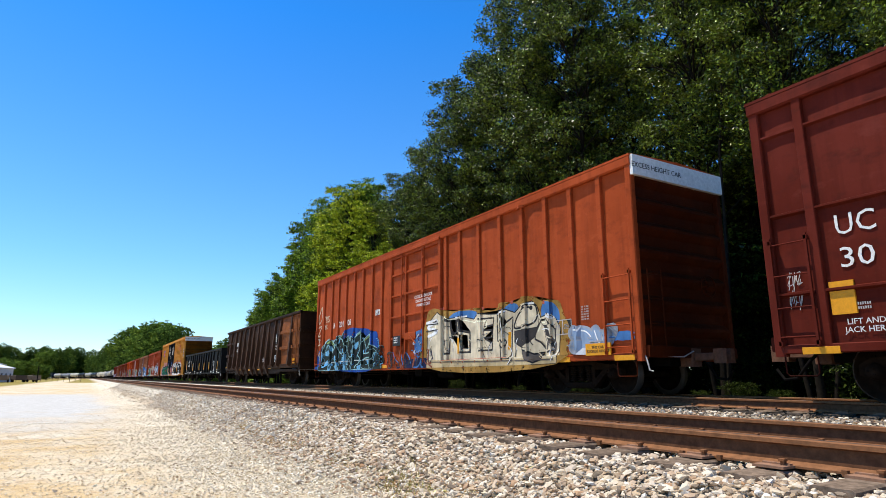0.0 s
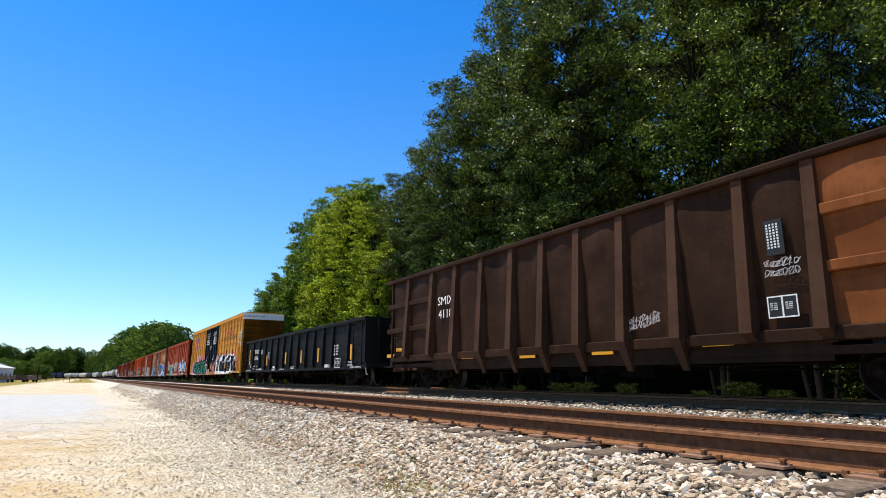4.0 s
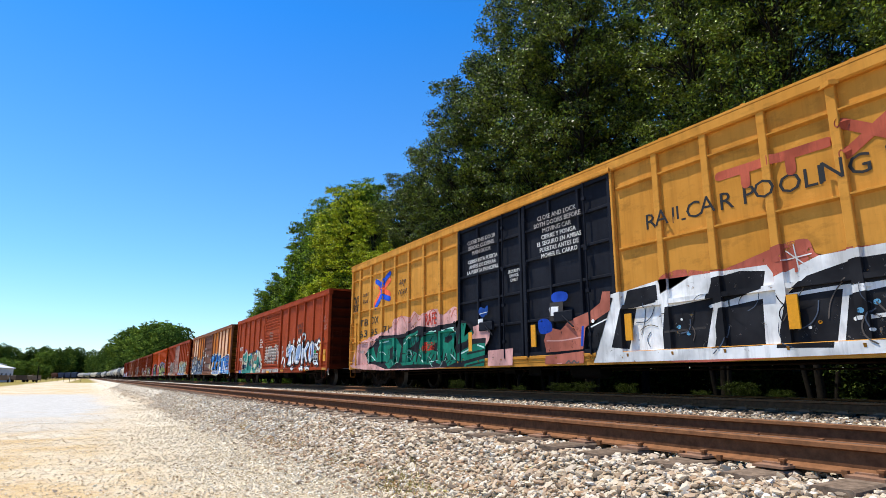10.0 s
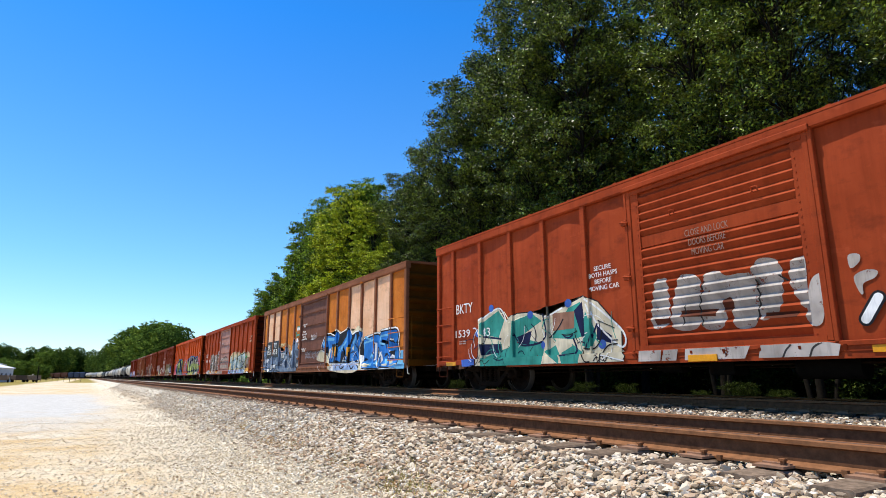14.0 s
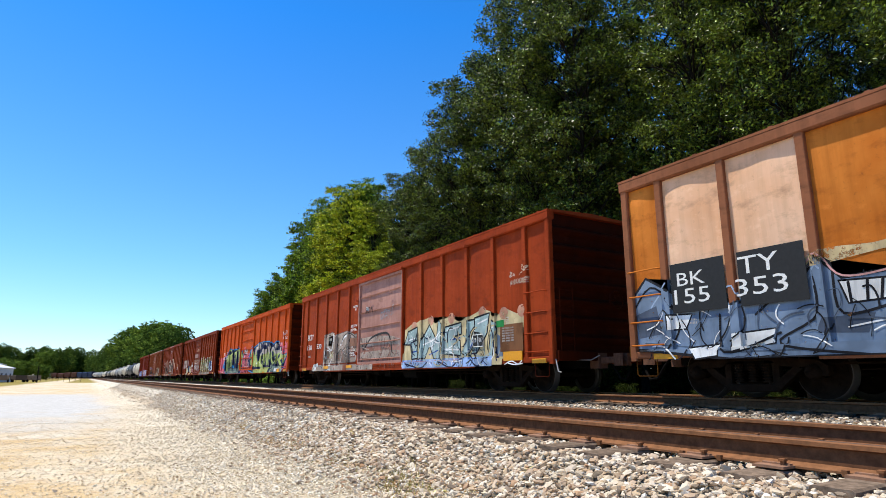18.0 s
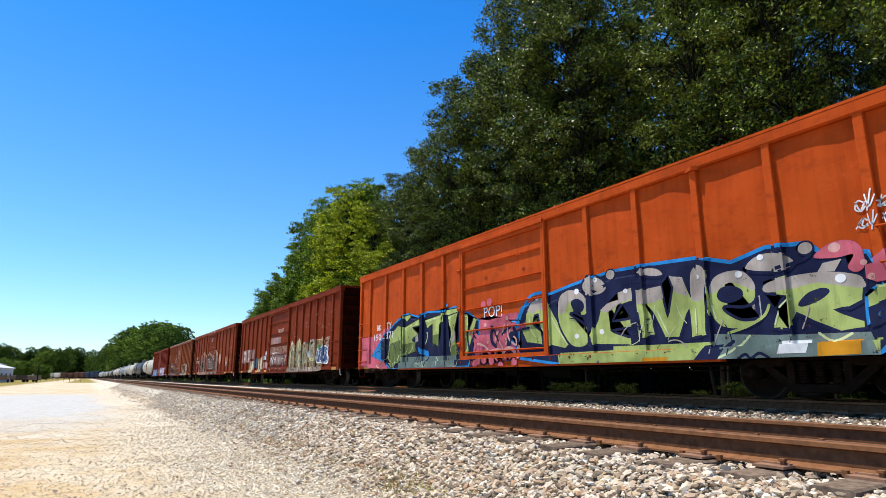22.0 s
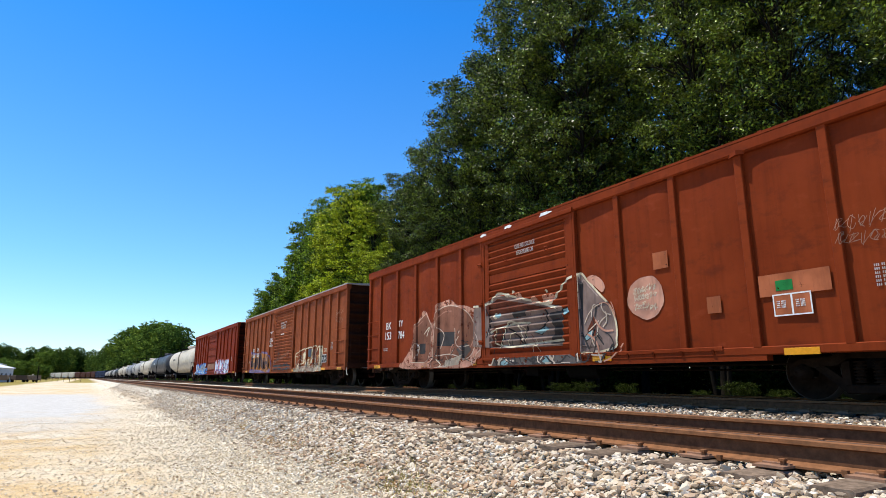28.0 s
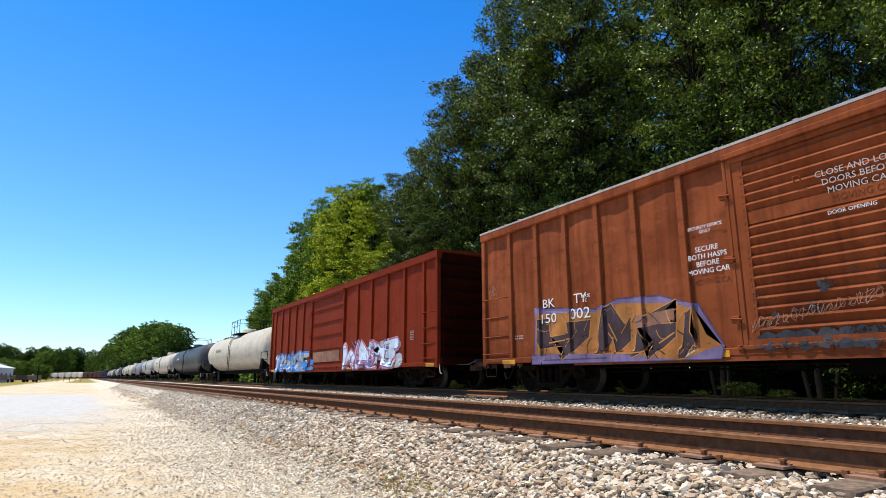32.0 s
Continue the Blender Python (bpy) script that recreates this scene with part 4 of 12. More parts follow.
    info = dict(slats=slats, door=(d0 - 0.02, d1 + 0.02, {"panels": PX + 0.022, "louvre": PX + 0.050}.get(door_style, 0.0)), belts=[zs + (zc - zs) * v for v in cross], proud=0.004, cuts=cuts, car=car, half=half, mid=mid, depth=depth, lead=lead, trail=trail, d0=d0, d1=d1, zb=zb, zs=zs, zc=zc, mat=mat, L=lambda y: y - mid)
    return info


def stencils(c, seed=0, box=True):
    """Small lettering and tape that all boxcars carry."""
    car, h, X = c["car"], c["half"], -RX - 0.003
    rng = random.Random(seed)
    e, f = c["lead"], c["trail"]
    xs = -PX - 0.0165
    for y in (e[1] - 0.5, (e[2] + e[3]) / 2, (e[-2] + e[-1]) / 2, (f[0] + f[1]) / 2, (f[2] + f[3]) / 2, f[-2] + 0.1):
        reflector(car, X, y, c["zs"] - 0.10, 0.55, 0.11)
    bars(car, xs, (e[1] + e[2]) / 2 + 0.3, 1.95, (3, 2, 3), 0.036, 0.018, FADED, lines=6, name="small_print")
    if box:
        placard(car, xs, (e[2] + e[3]) / 2, 1.55, 0.62, 0.36, BLACKP, FADED)
    bars(car, xs, (f[-3] + f[-2]) / 2 + 0.45, 1.42, (2, 2, 6), 0.04, 0.022, FADED, lines=2, name="small_print")

# ---- ground ----


def ground_height(x, y):
    """Road level, ballast shoulder, track beds, and their unevenness."""
    z = ground_profile(x)
    near = max(0.0, 1 - abs(y) / 80)
    if x < 3.3 or x > 14:
        k = 1.0 if x < 2.6 else 0.5
        return z + k * near * (0.05 * noise.noise((x * 0.35, y * 0.35, 0)) + 0.02 * noise.noise((x * 1.7, y * 1.7, 4)))
    return z + near * 0.015 * noise.noise((x * 2.5, y * 2.5, 7))


def ground_profile(x):
    prof = [(-1e4, -0.66), (1.8, -0.66), (2.45, -0.58), (3.10, -0.218), (6.25, -0.212), (7.2, -0.33), (8.0, -0.30), (8.9, -0.205), (13.2, -0.205), (14.6, -0.6), (1e5, -0.6)]
    for (a, za), (b, zb_) in zip(prof, prof[1:]):
        if x <= b:
            return za + (zb_ - za) * (x - a) / (b - a)
    return -0.6


def bend(y):
    """Far away the line curves to the left."""
    return -0.0006 * max(0.0, y - 380.0) ** 2 if y < 620 else -34.56 - 0.288 * (y - 620)


def ground_material():
    m, nt, b, co = shader("gravel_ground")
    sep = nt.nodes.new("ShaderNodeSeparateXYZ")
    nt.links.new(co, sep.inputs[0])
    X, Y = sep.outputs[0], sep.outputs[1]

    def band(src, lo, hi, soft, wob=None):
        def math_(op, a, c):
            n = nt.nodes.new("ShaderNodeMath")
            n.operation = op
            for k, v in ((0, a), (1, c)):
                if isinstance(v, (int, float)):
                    n.inputs[k].default_value = v
                else:
                    nt.links.new(v, n.inputs[k])
            return n.outputs[0]
        s = math_("ADD", src, wob) if wob is not None else src
        def step(v):
            mr = nt.nodes.new("ShaderNodeMapRange")
            mr.inputs[1].default_value, mr.inputs[2].default_value = v - soft, v + soft
            nt.links.new(s, mr.inputs[0])
            return mr.outputs[0]
        return math_("SUBTRACT", step(lo), step(hi))

    def wobble(scale, amp):
        n = noise_tex(nt, co, scale, 4, 0.6)
        k = nt.nodes.new("ShaderNodeMath")
        k.operation = "MULTIPLY_ADD"
        nt.links.new(n, k.inputs[0])
        k.inputs[1].default_value, k.inputs[2].default_value = amp * 2, -amp
        return k.outputs[0]

    def mul(a, c):
        n = nt.nodes.new("ShaderNodeMath")
        n.operation = "MULTIPLY"
        nt.links.new(a, n.inputs[0])
        nt.links.new(c, n.inputs[1])
        return n.outputs[0]
    big = noise_tex(nt, co, 0.5, 6, 0.62)
    mid_ = noise_tex(nt, co, 3.2, 7, 0.7)
    fine = noise_tex(nt, co, 11.0, 10, 0.85)
    vor = nt.nodes.new("ShaderNodeTexVoronoi")
    vor.inputs["Scale"].default_value = 34
    nt.links.new(co, vor.inputs["Vector"])
    vfine = noise_tex(nt, co, 75.0, 4, 0.8)
    wide_ = noise_tex(nt, co, 0.8, 5, 0.65)
    road = mixc(nt, ramp(nt, wide_, [(0.40, 0.0), (0.58, 1.0)]), (0.62, 0.45, 0.24), (0.70, 0.60, 0.44))
    road = mixc(nt, ramp(nt, big, [(0.50, 0.0), (0.62, 0.8)]), road, (0.74, 0.67, 0.54))
    road = mixc(nt, ramp(nt, mid_, [(0.52, 0.0), (0.66, 0.6)]), road, (0.46, 0.28, 0.13))
    road = mixc(nt, ramp(nt, fine, [(0.50, 0.0), (0.62, 0.8)]), road, (0.22, 0.145, 0.08))
    road = mixc(nt, ramp(nt, vfine, [(0.56, 0.0), (0.66, 0.6)]), road, (0.62, 0.56, 0.47))
    grey = mixc(nt, ramp(nt, mid_, [(0.4, 0.0), (0.65, 1.0)]), (0.50, 0.485, 0.46), (0.63, 0.615, 0.59))
    grey = mixc(nt, ramp(nt, fine, [(0.5, 0.0), (0.66, 0.6)]), grey, (0.16, 0.15, 0.14))
    cell = nt.nodes.new("ShaderNodeTexVoronoi")
    cell.feature = "DISTANCE_TO_EDGE"
    cell.inputs["Scale"].default_value = 40
    nt.links.new(co, cell.inputs["Vector"])
    tone = nt.nodes.new("ShaderNodeTexVoronoi")
    tone.inputs["Scale"].default_value = 40
    nt.links.new(co, tone.inputs["Vector"])
    chip = nt.nodes.new("ShaderNodeSeparateXYZ")
    nt.links.new(tone.outputs["Color"], chip.inputs[0])
    gravel = ramp(nt, chip.outputs[0], [(0.0, (0.40, 0.29, 0.18)), (0.12, (0.68, 0.56, 0.40)), (0.6, (0.80, 0.72, 0.57)), (1.0, (0.85, 0.80, 0.70))])
    # dark cell edges paint the shade between gravel stones
    gravel = mixc(nt, ramp(nt, cell.outputs["Distance"], [(0.0, 1.0), (0.055, 0.0)]), gravel, (0.16, 0.11, 0.07))
    gravel = mixc(nt, ramp(nt, wide_, [(0.50, 0.0), (0.62, 0.45)]), gravel, (0.66, 0.55, 0.38))
    toe = mixc(nt, ramp(nt, fine, [(0.40, 0.0), (0.6, 1.0)]), (0.24, 0.13, 0.06), (0.62, 0.46, 0.28))
    # the low tone paints the shade of deep gaps in the ballast
    stone = mixc(nt, ramp(nt, fine, [(0.35, 0.0), (0.62, 1.0)]), (0.10, 0.078, 0.055), (0.50, 0.43, 0.33))
    stone = mixc(nt, ramp(nt, mid_, [(0.5, 0.0), (0.7, 0.5)]), stone, (0.20, 0.14, 0.09))
    # further along, brightness is put into a paler stone colour
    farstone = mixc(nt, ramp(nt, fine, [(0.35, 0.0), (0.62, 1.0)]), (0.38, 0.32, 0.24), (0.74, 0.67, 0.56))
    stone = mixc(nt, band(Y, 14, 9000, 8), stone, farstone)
    c = mixc(nt, mul(band(Y, 17.0, 46, 3.5, wobble(0.45, 8)), band(X, -30, 0.9, 0.8, wobble(0.45, 2.6))), road, grey)
    c = mixc(nt, band(X, 1.05, 14.4, 0.7, wobble(0.7, 0.9)), c, gravel)
    c = mixc(nt, mul(band(X, 2.15, 2.75, 0.22, wobble(0.9, 0.6)), ramp(nt, wide_, [(0.42, 0.0), (0.56, 0.85)])), c, toe)
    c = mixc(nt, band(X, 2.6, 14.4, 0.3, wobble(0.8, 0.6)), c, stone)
    # near-black strip under the train, its shade put into the ground colour
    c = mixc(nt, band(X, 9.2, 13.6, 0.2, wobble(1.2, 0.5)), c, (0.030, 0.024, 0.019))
    fleck = noise_tex(nt, co, 42.0, 5, 0.8)
    c = mixc(nt, ramp(nt, fleck, [(0.585, 0.0), (0.64, 0.8)]), c, (0.13, 0.09, 0.055))
    grass = mixc(nt, ramp(nt, mid_, [(0.35, 0.0), (0.65, 1.0)]), (0.19, 0.155, 0.03), (0.34, 0.255, 0.06))
    c = mixc(nt, mul(band(Y, 66, 2500, 3, wobble(0.1, 5)), band(X, -3000, -8.5, 0.8, wobble(0.15, 1.6))), c, grass)
    wild = mixc(nt, ramp(nt, mid_, [(0.35, 0.0), (0.65, 1.0)]), (0.035, 0.045, 0.016), (0.10, 0.085, 0.05))
    c = mixc(nt, band(X, 14.4, 9000, 0.5, wobble(0.6, 0.8)), c, wild)
    c = mixc(nt, mul(band(Y, 150, 9000, 8, wobble(0.05, 12)), band(X, -3.7, 2.2, 0.6, wobble(0.2, 0.8))), c, grass)
    nt.links.new(c, b.inputs["Base Color"])
    b.inputs["Roughness"].default_value = 0.95
    b.inputs["Specular IOR Level"].default_value = 0.2
    h = nt.nodes.new("ShaderNodeMath")
    h.operation = "MULTIPLY_ADD"
    nt.links.new(vor.outputs["Distance"], h.inputs[0])
    h.inputs[1].default_value = -0.9
    nt.links.new(fine, h.inputs[2])
    bump(nt, b, h.outputs[0], 0.7, 0.02)
    return m


def steps(*spans):
    out = []
    for a, b, n in spans:
        out += [a + (b - a) * k / n for k in range(n)]
    return out + [spans[-1][1]]


def build_ground():
    xs = steps((-2500, -60, 14), (-60, -6, 16), (-6, 1.5, 30), (1.5, 3.2, 17), (3.2, 9, 20), (9, 15, 14), (15, 60, 16), (60, 2500, 12))
    ys = steps((-260, -6, 20), (-6, 14, 70), (14, 40, 36), (40, 120, 30), (120, 500, 26), (500, 4500, 20))
    b = Mesh()
    rows = []
    for y in ys:
        row = []
        for x in xs:
            z = ground_height(x, y)
            row.append((x, y, z))
        rows.append(row)
    b.grid(rows, 0, True)
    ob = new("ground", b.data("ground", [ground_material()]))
    tagged(ob, "pale sunlit gravel lot, stone ballast bed and dry grass", "ground", kind="structure")


build_ground()


def rail_mesh(ys, x, head):
    prof = [(-0.07, -0.17), (0.07, -0.17), (0.07, -0.157), (0.012, -0.135), (0.009, -0.045), (0.036, -0.034), (0.036, -0.008), (0.026, 0.0), (-0.026, 0.0), (-0.036, -0.008),
            (-0.036, -0.034), (-0.009, -0.045), (-0.012, -0.135), (-0.07, -0.157)]
    b = Mesh()
    b.grid([[(x + bend(y) + p, y, q) for p, q in prof] for y in ys], 0, False, True)
    n = len(prof)
    # web faces take a darker rust, the head's shade painted into it
    for k in range(len(b.f)):
        b.m[k] = 1 if k % n == 7 else 2 if k % n in (3, 4, 10, 11) else 0
    return b.data("rail", [RUSTY, head, plain("shaded_rusty_rail_web", (0.120, 0.055, 0.028), 0.9, 0, 14, 0.4, spec=0.05)])


def build_track(name, cx, label, near, head):
    tr = thing(name, (0, 0, 0), label=label, category="railway track", kind="structure")
    ys = steps((-240, 380, 62), (380, 620, 24), (620, 1300, 30))
    for s in (-1, 1):
        part("rail", rail_mesh(ys, cx + s * 0.755, head), None, tr)
    rng = random.Random(5)
    wood = plain("weathered_tie_wood", (0.21, 0.152, 0.110), 0.95, 0, 18, 0.5, 0.5, rand=0.3, spec=0.05)
    variants = []
    for k in range(4):
        b = Mesh()
        L, W = 1.28, 0.115
        rows = []
        for i in range(9):
            x = -L + 2 * L * i / 8
            w = W + rng.uniform(-0.008, 0.008)
            zt = -0.172 + rng.uniform(-0.006, 0.003)
            rows.append([(x, -w, -0.33), (x, -w, zt - 0.012), (x, -w + 0.015, zt), (x, -0.02, zt - rng.uniform(0, 0.004)), (x, 0.03, zt), (x, w - 0.015, zt), (x, w, zt - 0.012), (x, w, -0.33)])
        b.grid(rows, 0, False, True)
        b.face(rows[0], 0)
        b.face(rows[-1][::-1], 0)
        variants.append(b.data("tie", [wood]))
    b = Mesh()
    b.box(-0.19, 0.19, -0.10, 0.10, -0.172, -0.156, 0, 0.0)
    for s in (-1, 1):
        b.box(s * 0.085 - 0.015, s * 0.085 + 0.015, -0.09, 0.09, -0.158, -0.146)
    plate = b.data("tie_plate", [plain("dusty_tie_plate", (0.26, 0.14, 0.085), 0.85, 0, 12, 0.3)])
    b = Mesh()
    b.box(-0.014, 0.014, -0.012, 0.012, -0.16, -0.125)
    b.box(-0.024, 0.016, -0.018, 0.018, -0.132, -0.118)
    spike = b.data("spike", [RUSTY])
    b = Mesh()
    b.box(-0.085, 0.085, -0.014, 0.014, -0.185, -0.172)
    b.box(-0.088, -0.06, -0.016, 0.016, -0.18, -0.145)
    b.box(0.06, 0.088, -0.016, 0.016, -0.18, -0.145)
    anchor = b.data("rail_anchor", [RUSTY])
    n = 180 if near else 110
    for k in range(n):
        y = -12.66 + 0.555 * k + rng.uniform(-0.03, 0.03)
        part("tie", variants[k % 4], None, tr, at=pose(cx + rng.uniform(-0.06, 0.06), y, rng.uniform(-0.008, 0.004), 0, 0, rng.uniform(-1.5, 1.5)))
        if k < (80 if near else 44):
            for s in (-1, 1):
                part("tie_plate", plate, None, tr, at=(cx + s * 0.755, y, 0.001))
                if 18 < k < 54:
                    for q, r in ((-0.10, -0.05), (0.10, 0.05), (0.10, -0.06)):
                        part("spike", spike, None, tr, at=pose(cx + s * 0.755 + q, y + r, 0, 0, 0, 180 if q > 0 else 0))
                if near and k % 2 == 0 and k < 60:
                    for q in (-0.15, 0.15):
                        part("rail_anchor", anchor, None, tr, at=(cx + s * 0.755, y + q, 0))
    far = Mesh()
    for k in range(n, 720):
        y = -12.66 + 0.555 * k
        far.box(cx - 1.28 + bend(y), cx + 1.28 + bend(y), y - 0.115, y + 0.115, -0.3, -0.175)
    o = part("distant_ties", far, wood, tr)
    o["kind"] = "stuff"


build_track("track_near", NEAR_X, "empty track of rusty rails on weathered wooden ties", True, RAILTOP)
build_track("track_far", TRAIN_X, "track in use under the train, rails with bright tops", False, BRIGHTTOP)


def stone_field(name, label, boxes, material, seed, sizes, lift=0.0, tie_gap=False):
    """Loose stones strewn over stretches (x0, x1, y0, y1, count), as one mesh."""
    rng = np.random.default_rng(seed)
    t = (1 + 5 ** 0.5) / 2
    ball = np.array([(-1, t, 0), (1, t, 0), (-1, -t, 0), (1, -t, 0), (0, -1, t), (0, 1, t), (0, -1, -t), (0, 1, -t), (t, 0, -1), (t, 0, 1), (-t, 0, -1), (-t, 0, 1)], float) / 1.9
    ball_tri = np.array([(0, 11, 5), (0, 5, 1), (0, 1, 7), (0, 7, 10), (0, 10, 11), (1, 5, 9), (5, 11, 4), (11, 10, 2), (10, 7, 6), (7, 1, 8),
                         (3, 9, 4), (3, 4, 2), (3, 2, 6), (3, 6, 8), (3, 8, 9), (4, 9, 5), (2, 4, 11), (6, 2, 10), (8, 6, 7), (9, 8, 1)])
    block = np.array([(x, y, z) for x in (-1, 1) for y in (-1, 1) for z in (-1, 1)], float) * 0.72
    block_tri = np.array([(0, 1, 3), (0, 3, 2), (4, 6, 7), (4, 7, 5), (0, 4, 5), (0, 5, 1), (2, 3, 7), (2, 7, 6), (0, 2, 6), (0, 6, 4), (1, 5, 7), (1, 7, 3)])
    vs, fs, k = [], [], 0
    for x0, x1, y0, y1, n in boxes:
        n = int(n)
        ico, tri = (ball, ball_tri) if 0 < y0 < 8 and x0 < 6 and sizes[1] > 0.02 else (block, block_tri)
        c8 = len(ico)
        cx, cy = rng.uniform(x0, x1, n) if x1 > x0 else x0 - np.abs(rng.normal(0, x0 - x1, n)), y0 + (y1 - y0) * rng.uniform(0, 1, n)
        r = rng.uniform(*sizes, n) * rng.choice([0.7, 1.0, 1.25], n)
        p = (ico[None] + rng.uniform(-0.25, 0.25, (n, c8, 3))) * (1 + rng.uniform(-0.30, 0.24, (n, c8, 1)))
        p *= np.stack([rng.uniform(0.7, 1.3, n), rng.uniform(0.7, 1.3, n), rng.uniform(0.42, 0.8, n)], 1)[:, None]
        a = rng.uniform(0, 6.3, n)
        ca, sa = np.cos(a)[:, None], np.sin(a)[:, None]
        tl = rng.uniform(-0.5, 0.5, n)[:, None]
        x, y, z = p[..., 0] * ca - p[..., 1] * sa, p[..., 0] * sa + p[..., 1] * ca, p[..., 2]
        z = z + tl * x
        if tie_gap:
            ph = (cy + 1.56) / 0.555
            keep = (np.abs(ph - np.round(ph)) * 0.555 > 0.150) | (rng.uniform(0, 1, n) < 0.10) | (cx < 3.24) | ((cx > 5.95) & (cx < 9.8))
            n = int(keep.sum())
            cx, cy, r, x, y, z = cx[keep], cy[keep], r[keep], x[keep], y[keep], z[keep]
        gz = np.array([ground_height(q, w) for q, w in zip(cx.tolist(), cy.tolist())]) + lift + r * 0.2 + rng.uniform(0, 0.02, n)
        vs.append(np.stack([x * r[:, None] + cx[:, None], y * r[:, None] + cy[:, None], z * r[:, None] + gz[:, None]], -1).reshape(-1, 3))
        fs.append((tri[None] + (k + c8 * np.arange(n))[:, None, None]).reshape(-1, 3))
        k += c8 * n
    vs, fs = np.concatenate(vs), np.concatenate(fs)
    me = bpy.data.meshes.new(name)
    me.from_pydata(vs, [], fs)
    me.materials.append(material)
    me.update()
    tagged(new(name, me), label, "stones", kind="stuff")


def stone_material(key, stops):
    m, nt, b, co = shader(key)
    geo = nt.nodes.new("ShaderNodeNewGeometry")
    c = ramp(nt, geo.outputs["Random Per Island"], stops)
    n = noise_tex(nt, co, 40, 5, 0.7)
    c = mixc(nt, ramp(nt, n, [(0.40, 0.0), (0.7, 0.35)]), c, (0.34, 0.25, 0.17))
    nt.links.new(c, b.inputs["Base Color"])
    b.inputs["Roughness"].default_value = 0.9
    b.inputs["Specular IOR Level"].default_value = 0.25
    bump(nt, b, n, 0.3, 0.006)
    return m


BALLAST = stone_material("crushed_stone", [(0.0, (0.11, 0.085, 0.06)), (0.16, (0.26, 0.195, 0.14)), (0.28, (0.48, 0.34, 0.21)), (0.42, (0.56, 0.46, 0.33)), (0.66, (0.68, 0.60, 0.48)), (0.80, (0.36, 0.20, 0.10)), (0.90, (0.50, 0.42, 0.33)), (1.0, (0.80, 0.75, 0.66))])
stone_field("ballast_stones", "grey and tan crushed stone ballast along the tracks",
            [(2.65, 3.5, -7, 1.2, 4200), (3.4, 6.3, -7, 1.2, 4200), (6.2, 9.15, -7, 2, 4200), (2.65, 3.5, 1.2, 5, 5600), (2.6, 3.5, 5, 9, 6200), (2.7, 2.4, 1.2, 9, 2600),
             (3.4, 6.3, 1.2, 8, 9500), (3.4, 6.3, 8, 20, 8000), (6.2, 9.15, 2, 14, 8000), (6.2, 9.15, 14, 34, 4000)], BALLAST, 3, (0.015, 0.030), tie_gap=True)
# paler ballast colours that make up for shaded sides of distant stones
FAR_BRIGHT = stone_material("far_bright_stone", [(0.0, (0.22, 0.16, 0.11)), (0.12, (0.48, 0.37, 0.25)), (0.4, (0.68, 0.58, 0.44)), (0.75, (0.76, 0.70, 0.59)), (0.88, (0.46, 0.31, 0.19)), (1.0, (0.82, 0.78, 0.70))])
stone_field("shoulder_stones", "ballast on the shoulder further along the track, brightness put into a paler colour",
            [(2.6, 3.5, 9, 16, 5600), (2.5, 3.5, 16, 30, 3200), (2.5, 3.4, 30, 70, 1800), (2.65, 2.35, 9, 26, 2600), (2.6, 2.2, 26, 70, 900)], FAR_BRIGHT, 5, (0.015, 0.030), tie_gap=True)
# stones under the train are darkened, the shade lies in their colour
stone_field("oily_ballast", "near-black ballast under the train, shade put into its colour", [(9.15, 12.6, 3, 26, 4600)],
            stone_material("shade_dark_stone", [(0.0, (0.012, 0.010, 0.008)), (0.7, (0.035, 0.027, 0.02)), (1.0, (0.07, 0.055, 0.042))]), 8, (0.015, 0.030), tie_gap=True)
PALE = stone_material("pale_gravel", [(0.0, (0.34, 0.24, 0.14)), (0.12, (0.68, 0.55, 0.36)), (0.6, (0.82, 0.72, 0.54)), (1.0, (0.88, 0.82, 0.70))])
stone_field("fine_gravel", "fine pale gravel along the foot of the ballast",
            [(2.75, 1.75, -3, 3.4, 3500), (2.75, 1.75, 3.4, 6, 9000), (2.75, 1.7, 6, 9, 9000), (2.75, 1.7, 9, 14, 7000), (2.75, 1.8, 14, 26, 5000), (2.75, 1.9, 26, 50, 2500)], PALE, 10, (0.005, 0.012))
stone_field("rusty_gravel", "orange-tinted gravel at the toe of the ballast",
            [(2.35 + 0.1 * (k % 2), 2.95, 3.6 + 2.2 * k, 5.4 + 2.2 * k, 1100) for k in range(5)],
            stone_material("rusty_stone", [(0.0, (0.20, 0.12, 0.05)), (0.4, (0.46, 0.28, 0.12)), (0.8, (0.60, 0.42, 0.22)), (1.0, (0.40, 0.36, 0.12))]), 12, (0.006, 0.014))
stone_field("loose_gravel", "pale fine gravel scattered over the lot",
            [(-2.5 + 0.5 * (k % 3), 2.4, 3.4 + 0.9 * k, 6.2 + 1.3 * k, 900) for k in range(12)], PALE, 9, (0.004, 0.009))

